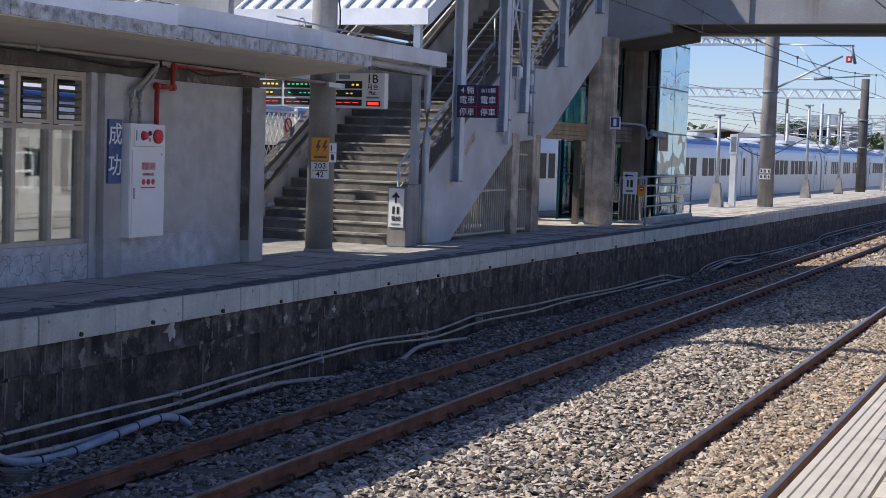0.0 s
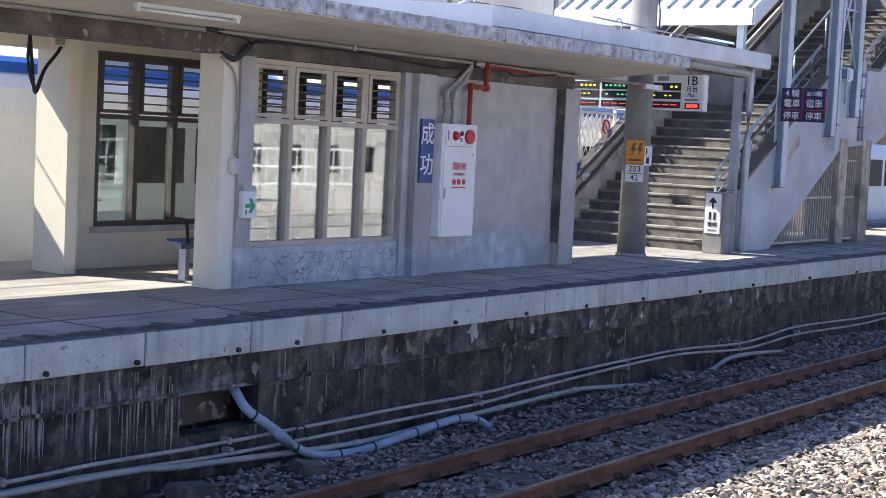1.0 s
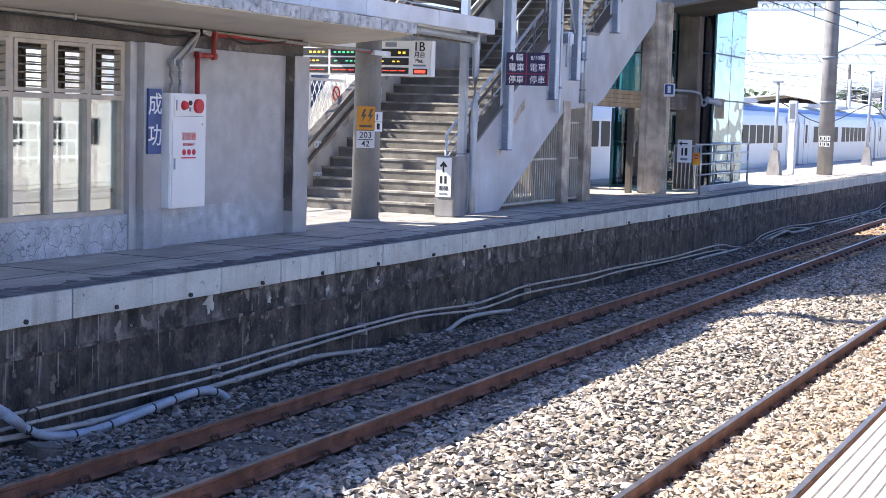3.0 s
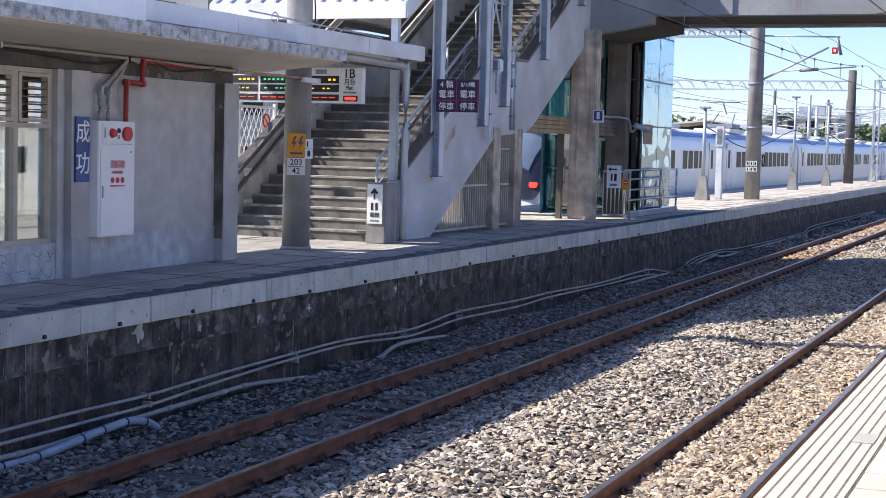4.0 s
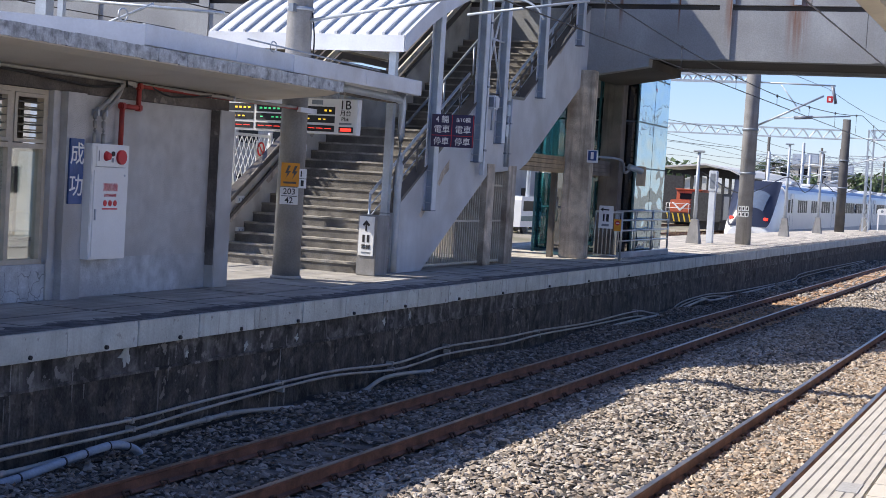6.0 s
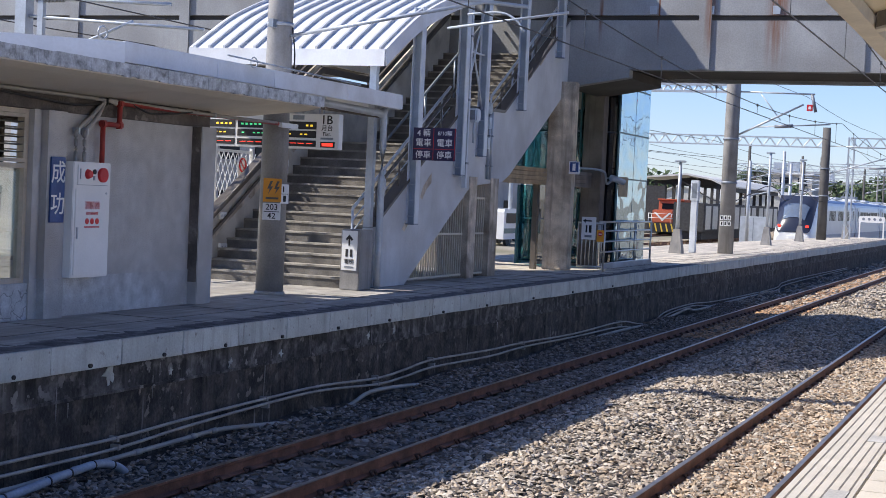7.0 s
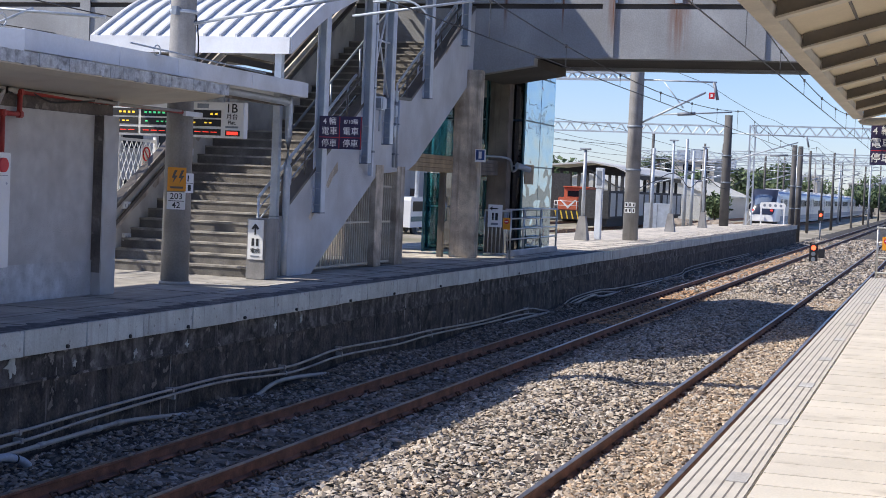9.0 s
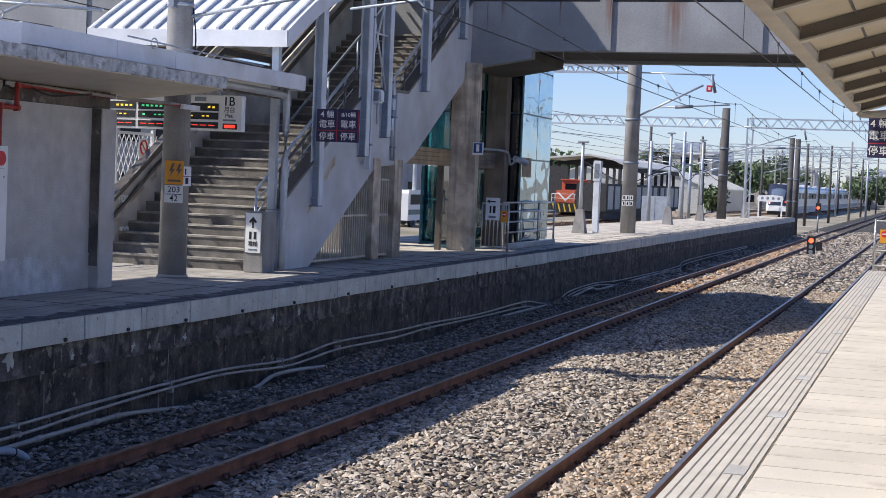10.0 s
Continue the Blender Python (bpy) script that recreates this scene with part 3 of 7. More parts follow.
# ---- near platform, on which the viewer stands ----
def near_platform():
    p = tagged(new("platform_near"), "pale sunlit near platform with grooved tactile edge", "platform", kind="structure")
    part("core", bx(-12, 34.6, -6, 1.30, -1.6, -0.07), "concrete", p)
    part("fascia", bx(-12, 34.62, 1.22, 1.325, -0.32, -0.075, bev=0.01), "concrete", p)
    part("edge_band", bx(-12, 34.6, 0.93, 1.335, -0.072, 0.0, bev=0.006), "tactile", p, "grooved grey edge slabs")
    for k in range(6):
        yy = 1.285 - 0.062 * k
        part("groove", bx(-12, 34.6, yy - 0.005, yy + 0.005, -0.001, 0.002), "groove", p)
    me = mesh_of(bx(0, 0.390, -4.0, 0.92, -0.07, 0.0, bev=0.005), "paving_slab", "slab_near")
    x = 2.0
    while x < 34.5:
        o = new("paving_slab", me)
        o.parent = p
        o.matrix_basis = pose(x, 0, random.uniform(-0.0015, 0.0015))
        x += 0.4
    part("paving", bx(-12, 1.995, -4.0, 0.92, -0.07, 0.0), "slab_near", p)
    part("paving", bx(-12, 34.6, -6.0, -4.01, -0.07, 0.0), "slab_near", p)
    x = 4.0
    while x < 34:
        part("drain_cover", bx(x, x + 0.30, 0.97, 1.09, -0.001, 0.006), "concrete", p, "small metal cover in the edge band")
        x += 2.4
    return p


near_platform()


# ---- waiting room on the far platform ----
def louvre_window(name, x0, x1, z0, zt, z1, y, bays, material, label):
    """Window with a louvred top row and plain panes below, through its wall."""
    w = tagged(new(name), label, "window", kind="structure")
    f = 0.055
    fr = B()
    box(fr, x0, x1, y - 0.02, y + 0.09, z0, z0 + f)
    box(fr, x0, x1, y - 0.02, y + 0.09, z1 - f, z1)
    box(fr, x0, x1, y - 0.02, y + 0.09, zt - f / 2, zt + f / 2)
    box(fr, x0, x0 + f, y - 0.019, y + 0.089, z0 + f, z1 - f)
    box(fr, x1 - f, x1, y - 0.019, y + 0.089, z0 + f, z1 - f)
    part("window_frame", fr, material, w)
    bw = (x1 - x0) / bays
    for i in range(bays):
        a, b = x0 + bw * i + 0.04, x0 + bw * (i + 1) - 0.04
        if i:
            part("mullion", bx(x0 + bw * i - 0.035, x0 + bw * i + 0.035, y - 0.018, y + 0.088, z0 + f, z1 - f), material, w)
        sash = B()
        box(sash, a, b, y - 0.03, y + 0.05, zt + 0.04, zt + 0.08)
        box(sash, a, b, y - 0.03, y + 0.05, z1 - 0.1, z1 - 0.06)
        box(sash, a, a + 0.05, y - 0.029, y + 0.049, zt + 0.08, z1 - 0.1)
        box(sash, b - 0.05, b, y - 0.029, y + 0.049, zt + 0.08, z1 - 0.1)
        s = part("louvre_sash", sash, material, w)
        n = 5
        for k in range(n):
            zz = zt + 0.11 + (z1 - zt - 0.22) * (k + 0.5) / n
            sl = part("louvre_slat", box(B(), a + 0.05, b - 0.05, -0.038, 0.038, -0.003, 0.003), "brown_frame", s, "glass and metal louvre blade")
            sl.matrix_basis = Matrix.Translation((0, y + 0.01, zz)) @ pose(0, 0, 0, -9)
        pane = part("pane", bx(a, b, y + 0.04, y + 0.046, z0 + f, zt - f / 2), "glass", w)
        pane.visible_shadow = False
    part("window_sill", bx(x0 - 0.05, x1 + 0.05, y - 0.07, y + 0.1, z0 - 0.07, z0), "plaster_blue", w)
    return w


WY = 10.6      # front face of the front wall
BY = 12.85     # front face of the back wall


def waiting_room():
    wf = tagged(new("wall_front"), "grey washed rendered wall with a pale painted dado", "wall", kind="structure")
    part("render", bx(14.05, 17.50, WY, WY + 0.2, 0.46, 2.37), "plaster", wf, "grey washed render")
    part("dado", bx(14.05, 17.55, WY - 0.012, WY + 0.2, 0.0, 0.455), "plaster_blue", wf, "pale blue-grey painted dado")
    part("dado", bx(11.52, 14.05, WY - 0.01, WY + 0.2, 0.0, 0.34), "dado_cracked", wf, "cracked pale dado below the window")
    part("lintel", bx(5.0, 17.9, WY - 0.015, WY + 0.25, 2.375, 2.60), "wash", wf, "brown washed concrete beam")
    part("pilaster", bx(14.05, 14.15, WY - 0.03, WY, 0.0, 2.374), "plaster", wf)
    part("pilaster", bx(14.22, 14.57, WY - 0.10, WY, 0.46, 2.374), "plaster", wf)
    part("pilaster_foot", bx(14.215, 14.575, WY - 0.115, WY, 0.0, 0.459), "plaster_blue", wf)
    part("end_pilaster", bx(17.48, 17.86, WY - 0.15, WY + 0.35, 0.0, 2.374, bev=0.01), "plaster", wf)
    # thin dark facing: paints the shade on the pilaster's -x side
    part("pilaster_side", bx(17.473, 17.479, WY - 0.14, WY - 0.002, 0.30, 2.37), "wash", wf, "pilaster flank darkened in brown for its shade")
    part("plinth_line", bx(14.59, 17.5, WY - 0.02, WY - 0.0125, 0.445, 0.462), "plaster_blue", wf)
    c = tagged(new("column_corner"), "cream painted corner column with a grey washed face", "column", kind="structure")
    part("shaft", bx(11.08, 11.30, WY + 0.02, WY + 0.35, 0.0, 2.375), "cream", c)
    part("washed_face", bx(11.30, 11.515, WY - 0.02, WY + 0.30, 0.42, 2.374), "plaster", c)
    part("column_foot", bx(11.30, 11.515, WY - 0.03, WY + 0.30, 0.0, 0.42), "plaster_blue", c)
    c = tagged(new("column_corner"), "cream painted column of the open waiting bay", "column", kind="structure")
    part("shaft", bx(5.6, 5.9, WY + 0.02, WY + 0.35, 0.0, 2.375), "cream", c)
    wb = tagged(new("wall_back"), "cream painted back wall of the waiting bay", "wall", kind="structure")
    t = 0.16
    part("render", bx(10.72, 11.42, BY, BY + t, 0, 2.56), "cream", wb)
    part("render", bx(11.42, 13.24, BY, BY + t, 0, 0.46), "cream", wb)
    part("render", bx(11.42, 13.24, BY, BY + t, 2.42, 2.56), "cream", wb)
    part("render", bx(13.24, 14.1, BY, BY + t, 0, 2.56), "cream", wb)
    part("render", bx(14.1, 17.1, BY, BY + t, 0, 0.46), "cream", wb)
    part("render", bx(14.1, 17.1, BY, BY + t, 2.42, 2.56), "cream", wb)
    part("render", bx(17.1, 17.9, BY, BY + t, 0, 2.56), "cream", wb)
    part("return_wall", bx(10.72, 10.88, BY - 0.35, BY, 0, 2.56), "cream", wb, "cream wall end with flaking paint")
    part("end_wall", bx(17.66, 17.86, WY + 0.36, BY, 0, 2.56), "plaster", wb)
    part("back_lintel", bx(5.0, 10.72, BY, BY + t, 2.38, 2.56), "cream", wb)
    louvre_window("window_1", 11.525, 14.045, 0.41, 1.73, 2.37, WY + 0.06, 4, "frame", "beige aluminium window with louvred top lights and clear panes")
    louvre_window("window_2", 11.42, 13.24, 0.47, 1.70, 2.42, BY + 0.02, 3, "brown_frame", "dark brown aluminium window with louvred top lights")
    louvre_window("window_3", 14.1, 17.1, 0.47, 1.70, 2.42, BY + 0.02, 4, "brown_frame", "dark brown aluminium back window with louvred top lights")
    # roof slab, rising a little to its front edge
    r = tagged(new("roof_slab"), "flat cream concrete canopy roof with a peeling edge", "roof", kind="structure")
    part("slab", prism(B(), [(9.45, 2.745), (9.62, 2.70), (10.6, 2.60), (13.2, 2.56), (13.6, 2.62), (13.6, 2.82), (9.45, 2.885)], 4.0, 18.93, "x"), "ceiling", r, "cream painted underside")
    bm = B()
    for i in range(100):
        x0 = 4.0 + 0.15 * i
        d = 0.012 * random.random()
        box(bm, x0, x0 + 0.15, 9.425 - d, 9.449, 2.765 - 0.012 * random.random(), 2.905 - 0.008 * random.random())
    part("edge_flaking", bm, "roof_edge", r, "flaking grey and white edge paint")
    part("edge_flaking", bx(18.935, 18.95, 9.45, 13.6, 2.66, 2.87), "roof_edge", r)
    part("roof_covering", bx(4.0, 18.9, 9.47, 13.58, 2.888, 2.90), "concrete", r)


waiting_room()


# ---- stairs up to the footbridge ----
SX0, RISE, RUN = 22.4, 0.17, 0.30
L1 = SX0 + 15 * RUN          # landing start
L2 = L1 + 2.3                # landing end
LZ = 15 * RISE
DECK = LZ + 14 * RISE
L3 = L2 + 14 * RUN           # bridge face
SY0, SY1 = 10.55, 13.35


def stair_line(x):
    """Height of the tread line at x."""
    if x < L1:
        return max(0.0, (x - SX0) / RUN * RISE)
    if x < L2:
        return LZ
    return min(DECK, LZ + (x - L2) / RUN * RISE)


def staircase():
    s = tagged(new("staircase"), "concrete stair flight with pale nosings between plastered parapets", "staircase", kind="structure")
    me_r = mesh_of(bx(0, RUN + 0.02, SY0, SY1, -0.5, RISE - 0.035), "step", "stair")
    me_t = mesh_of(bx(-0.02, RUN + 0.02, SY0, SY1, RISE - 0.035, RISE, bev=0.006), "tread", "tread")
    for start, z, n in ((SX0, 0, 15), (L2, LZ, 14)):
        for i in range(n):
            for me, nm in ((me_r, "step"), (me_t, "tread")):
                o = new(nm, me)
                o.parent = s
                o.matrix_basis = pose(start + i * RUN, 0, z + i * RISE)
    part("landing", bx(L1, L2 + 0.02, SY0, SY1, LZ - 0.3, LZ), "stair", s)
    part("waist", prism(B(), [(24.6, 0.0), (27.3, 1.75), (L2, 1.95), (L3, 4.2), (L3, 4.45), (L2, LZ - 0.25), (L1, LZ - 0.25), (SX0 + 0.5, 0.0)], SY0 + 0.01, SY1 - 0.01), "concrete", s)
    # near stringer: outer panel of both flights
    low1, low2 = (24.35, 0.0), (27.45, 1.80)
    up = [(23.0, 0.0), (23.0, 1.02), (L1, LZ + 0.72), (L2, LZ + 0.78), (L3 + 0.1, DECK + 0.80)]
    part("near_parapet", prism(B(), [low1, low2, (29.25, 1.92), (29.7, 2.08), (L3 + 0.1, 4.17)] + up[::-1], SY0 - 0.18, SY0), "stringer", s, "grey concrete outer stringer with dark patches")
    part("far_parapet", prism(B(), [(SX0 - 0.1, 0.0), (SX0 - 0.1, 0.72), (L1, LZ + 0.85), (L2, LZ + 0.85), (L3 + 0.1, DECK + 0.9), (L3 + 0.1, DECK - 0.5), (L2, LZ - 0.6), (24.8, 0.0)], SY1, SY1 + 0.16), "parapet", s, "cream plastered parapet")
    part("parapet_cap", prism(B(), [(SX0 - 0.14, 0.721), (SX0 - 0.14, 0.79), (L1, LZ + 0.92), (L2, LZ + 0.92), (L3, DECK + 0.97), (L3, DECK + 0.901), (L2, LZ + 0.851), (L1, LZ + 0.851)], SY1 - 0.03, SY1 + 0.19), "brown_frame", s, "dark brown handrail cap")
    part("near_cap", prism(B(), [(23.0, 1.021), (23.0, 1.08), (L1, LZ + 0.78), (L2, LZ + 0.84), (L3, DECK + 0.86), (L3, DECK + 0.801), (L2, LZ + 0.781), (L1, LZ + 0.721)], SY0 - 0.20, SY0 + 0.02), "brown_frame", s)
    # grilled void under the landing
    for x0, x1 in ((27.35, 27.75), (28.55, 29.0)):
        part("pier", bx(x0, x1, SY0 - 0.2, SY0 + 0.4, 0, 1.98), "concrete_dk", s, "board-marked concrete pier")
    part("pier", bx(29.05, 29.5, SY0 + 0.5, SY0 + 1.0, 0, 2.2), "concrete_dk", s)
    part("pier_wall", bx(24.7, 29.0, SY1 - 0.3, SY1, 0, 1.0), "concrete_dk", s)
    return s


stairs = staircase()


# ---- footbridge across the tracks ----
BX0, BX1 = L3 - 0.0 + 0.04, 37.0


def footbridge():
    b = tagged(new("footbridge"), "grey concrete girder footbridge crossing the tracks, rust-streaked", "footbridge", kind="structure")
    for x0, x1 in ((BX0, BX0 + 0.35), (BX1 - 0.35, BX1)):
        part("girder", bx(x0, x1, -14, 46.0, 4.63, 5.74), "girder", b, "smooth grey concrete girder")
        part("parapet", bx(x0 + 0.02, x1 - 0.02, -14, 46.0, 5.86, 6.45), "girder", b)
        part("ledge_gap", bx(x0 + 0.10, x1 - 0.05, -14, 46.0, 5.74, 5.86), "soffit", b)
    part("deck", bx(BX0 + 0.35, BX1 - 0.35, -14, 46.0, 4.80, 4.93), "soffit", b, "soffit with its shade put into a dark colour")
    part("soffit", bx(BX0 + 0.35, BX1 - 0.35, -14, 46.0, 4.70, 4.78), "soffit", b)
    HAUNCH = [(10.42, 4.19), (10.42, 4.64), (8.92, 4.64), (8.92, 4.45)]
    part("haunch", prism(B(), HAUNCH, BX0 - 0.02, BX0 + 0.3, "x"), "girder", b)
    # rear of the haunch takes the dark soffit colour as painted shade
    part("haunch", prism(B(), HAUNCH, BX0 + 0.305, BX1 - 0.5, "x"), "soffit", b, "haunch underside coloured dark for its shade")
    part("rear_wall", bx(BX1 - 0.5, BX1 - 0.36, 10.4, 14.4, 3.9, 4.63), "concrete", b)
    y = -13.0
    while y < 45:
        part("pilaster", bx(BX0 - 0.05, BX0 - 0.001, y, y + 0.28, 4.65, 6.44), "girder", b, "raised strip on the girder")
        y += 3.35
    for y in (8.35, 7.05, 5.6, 4.05):
        part("bracket", bx(BX0 - 0.03, BX0 - 0.001, y, y + 0.16, 5.88, 6.06), "steel", b, "small steel bracket plate")
    # roof over the walkway: unseen, added by assumption, shades what lies below
    part("walkway_roof", bx(BX0 - 0.3, BX1 + 0.3, -14, 46.0, 8.3, 8.42), "white_metal", b)
    for y in range(-13, 46, 4):
        for x in (BX0 + 0.17, BX1 - 0.17):
            part("roof_post", bx(x - 0.05, x + 0.05, y - 0.05, y + 0.05, 6.45, 8.3), "steel", b)
    return b


footbridge()


# ---- curved sheet roof over the stairs ----
def stair_roof():
    r = tagged(new("stair_roof"), "white ribbed sheet-metal roof curving up over the stairs", "roof", kind="structure")
    prof = [(22.62, 3.93), (23.24, 4.27), (24.05, 4.67), (25.32, 5.12), (26.8, 5.55), (28.5, 6.1), (31.0, 7.1), (33.4, 8.3)]
    p = [(v.x, v.z) for v in smooth_path([(a, 0, c) for a, c in prof], 4)]
    y0, y1 = 10.15, 13.85
    part("sheet", prism(B(), p + [(a, c - 0.03) for a, c in p[::-1]], y0, y1), "white_metal", r)
    part("eave_fascia", bx(22.60, 22.64, y0, y1, 3.67, 3.94), "white_metal", r)
    for y in (y0, y1 - 0.03):
        part("edge_fascia", prism(B(), [(a, c + 0.02) for a, c in p] + [(a + 0.05, c - 0.25) for a, c in p[::-1]], y - 0.02, y + 0.03), "white_metal", r)
    n = 12
    for i in range(n + 1):
        y = y0 + 0.1 + (y1 - y0 - 0.2) * i / n
        part("standing_seam", prism(B(), [(a, c + 0.055) for a, c in p] + [(a, c - 0.01) for a, c in p[::-1]], y - 0.022, y + 0.022), "seam", r, "grey standing seam")
    return r


stair_roof()
# ---- express train ----
TRAIN_ROWS = [(0.0, -34.0), (2.5, 13.5), (5.0, 61.0), (5.5, 70.6), (7.0, 103.0), (7.5, 113.4), (8.0, 124.6), (8.5, 137.0), (9.0, 150.2), (9.5, 164.2), (10.0, 178.8)]
TY0, TY1 = 14.25, 17.05
TYM = (TY0 + TY1) / 2
BODY = [(TY0 + 0.06, -0.95), (TY0, -0.6), (TY0, 1.66), (TY0 + 0.08, 1.98), (TY0 + 0.32, 2.28), (TY0 + 0.75, 2.46), (TYM, 2.52)]
BODY = BODY + [(2 * TYM - y, z) for y, z in BODY[-2::-1]]


def car(t, x, window_rows):
    part("car_body", prism(B(), BODY, x, x + 19.5, "x"), "train", t, "glossy white car body")
    part("gangway", bx(x + 19.5, x + 20.0, TY0 + 0.35, TY1 - 0.35, -0.7, 2.35), "underframe", t, "dark gangway bellows")
    for a, b, n in window_rows:
        strip = part("window_band", bx(x + a, x + b, TY0 - 0.006, TY0 + 0.01, 0.86, 1.62), "train", t)
        w = (b - a) / n
        for i in range(n):
            part("window", bx(x + a + w * i + 0.10, x + a + w * (i + 1) - 0.10, TY0 - 0.012, TY0 - 0.007, 0.88, 1.60, bev=0.0), "train_dk", strip, "dark tinted window")
    for dx in (0.9, 17.4):
        d = part("door", bx(x + dx, x + dx + 1.0, TY0 - 0.008, TY0 + 0.01, -0.05, 1.95, bev=0.003), "train", t, "white plug door")
        part("door_gap", bx(x + dx - 0.03, x + dx, TY0 - 0.010, TY0 + 0.01, -0.05, 1.95), "train_grey", d)
        part("door_gap", bx(x + dx + 1.0, x + dx + 1.03, TY0 - 0.010, TY0 + 0.01, -0.05, 1.95), "train_grey", d)
        part("door_window", bx(x + dx + 0.3, x + dx + 0.7, TY0 - 0.014, TY0 - 0.009, 0.85, 1.65), "train_dk", d)
    part("cant_rail_stripe", prism(B(), [(TY0 + 0.20, 2.16), (TY0 + 0.30, 2.29), (TY0 + 0.46, 2.36), (TY0 + 0.4, 2.2)], x + 0.02, x + 19.48, "x"), "train_blue", t, "blue line under the roof")
    part("skirt", bx(x, x + 19.5, TY0 - 0.008, TY0 + 0.05, -0.62, -0.08), "train_grey", t, "blue-grey lower skirt")
    part("roof_unit", bx(x + 4, x + 7.2, TYM - 0.9, TYM + 0.9, 2.48, 2.66, bev=0.05), "white_metal", t, "roof air-conditioning unit")
    part("roof_unit", bx(x + 11, x + 14.2, TYM - 0.9, TYM + 0.9, 2.48, 2.66, bev=0.05), "white_metal", t)
    for dx in (2.6, 15.4):
        bm = B()
        box(bm, x + dx, x + dx + 2.4, TY0 + 0.3, TY1 - 0.3, -1.12, -0.80)
        for k in (0.3, 2.1):
            for yy in (TYM - 0.6, TYM + 0.6):
                rod(bm, (x + dx + k, yy - 0.05, -0.78), (x + dx + k, yy + 0.05, -0.78), 0.37, n=14)
        part("bogie", bm, "underframe", t, "dark bogie with steel wheels")


def build_train():
    t = thing("express_train", "white electric express train with a black cab mask, pulling away", "train")
    # rounded tail cab, lofted from sections
    bm = B()
    secs = [(0.0, 0.80, 0.12), (0.1, 0.88, 0.50), (0.35, 0.93, 1.05), (0.8, 0.96, 1.55), (1.5, 0.98, 2.0), (2.5, 0.99, 2.30), (4.0, 1.0, 2.52)]
    rings = []
    for x, w, top in secs:
        ring = []
        for k in range(25):
            a = math.pi * k / 24
            c, s = math.cos(a), math.sin(a)
            yy = TYM - (TYM - TY0) * w * math.copysign(abs(c) ** max(0.55, 0.92 - 0.15 * x), c)
            zz = -0.6 + (top + 0.6) * abs(s) ** max(0.55, 0.92 - 0.15 * x)
            ring.append(bm.verts.new((x, yy, zz)))
        rings.append(ring)
    for a, b in zip(rings, rings[1:]):
        for k in range(24):
            bm.faces.new((a[k], b[k], b[k + 1], a[k + 1])).smooth = True
    bm.faces.new(rings[0])
    cab = part("cab", bm, "train", t, "rounded white tail cab")
    # black mask: same loft, a little proud, over the upper front
    bm = B()
    rings = []
    for x, w, top in secs[:6]:
        ring = []
        for k in range(4, 21):
            a = math.pi * k / 24
            c, s = math.cos(a), math.sin(a)
            yy = TYM - ((TYM - TY0) * w + 0.012) * math.copysign(abs(c) ** max(0.55, 0.92 - 0.15 * x), c)
            zz = -0.6 + (top + 0.615) * abs(s) ** max(0.55, 0.92 - 0.15 * x)
            ring.append(bm.verts.new((x - 0.012, yy, max(zz, 0.05 + x * 1.0))))
        rings.append(ring)
    for a, b in zip(rings, rings[1:]):
        for k in range(16):
            bm.faces.new((a[k], b[k], b[k + 1], a[k + 1])).smooth = True
    bm.faces.new(rings[0])
    part("cab_mask", bm, "cab_navy", cab, "glossy dark navy windscreen mask")
    bm = B()
    rings = []
    for x, w, top in secs[2:5]:
        ring = []
        for k in range(8, 17):
            a = math.pi * k / 24
            c, s = math.cos(a), math.sin(a)
            ring.append(bm.verts.new((x - 0.03, TYM - ((TYM - TY0) * w + 0.02) * math.copysign(abs(c) ** max(0.55, 0.92 - 0.15 * x), c), -0.6 + (top + 0.64) * abs(s) ** max(0.55, 0.92 - 0.15 * x))))
        rings.append(ring)
    for a, b in zip(rings, rings[1:]):
        for k in range(8):
            bm.faces.new((a[k], b[k], b[k + 1], a[k + 1])).smooth = True
    part("windscreen", bm, "windscreen", cab, "sloping windscreen mirroring the sky")
    for s in (-1, 1):
        part("tail_lamp", bx(0.14, 0.45, TYM + s * 0.92 - 0.11, TYM + s * 0.92 + 0.11, 0.40, 0.56, bev=0.02), "led_red", cab, "lit red tail lamp")
    part("coupler_cover", bx(-0.12, 0.1, TYM - 0.35, TYM + 0.35, -0.62, -0.1, bev=0.08), "train", cab)
    part("lower_skirt", bx(0.4, 4.0, TY0 + 0.25, TY1 - 0.25, -1.05, -0.55), "underframe", t)
    part("cab_window", bx(4.15, 4.75, TY0 - 0.012, TY0 + 0.01, 0.88, 1.6), "train_dk", t)
    x = 4.0
    for i in range(11):
        rows = [(2.9, 8.9, 5), (9.7, 16.6, 6)] if i % 3 else [(3.4, 6.9, 5), (8.4, 11.5, 4), (12.6, 16.4, 4)]
        car(t, x, rows)
        x += 20.0
    # plain round emblem on one body side
    bm = B()
    tube(bm, [(9.0 + 24.4 + 0.3 * math.cos(i * 0.3142), TY0 - 0.02, 1.2 + 0.3 * math.sin(i * 0.3142)) for i in range(21)], 0.035, 5)
    part("emblem", bm, "train_dk", t, "plain dark ring mark")
    # pantographs
    for px in (30.0, 110.0, 170.0):
        bm = B()
        rod(bm, (px, TYM - 0.5, 2.9), (px + 1.1, TYM - 0.4, 3.4), 0.03)
        rod(bm, (px, TYM + 0.5, 2.9), (px + 1.1, TYM + 0.4, 3.4), 0.03)
        rod(bm, (px + 1.1, TYM, 3.4), (px + 0.2, TYM, 3.95), 0.035)
        rod(bm, (px + 0.2, TYM - 0.8, 3.95), (px + 0.2, TYM + 0.8, 3.95), 0.03)
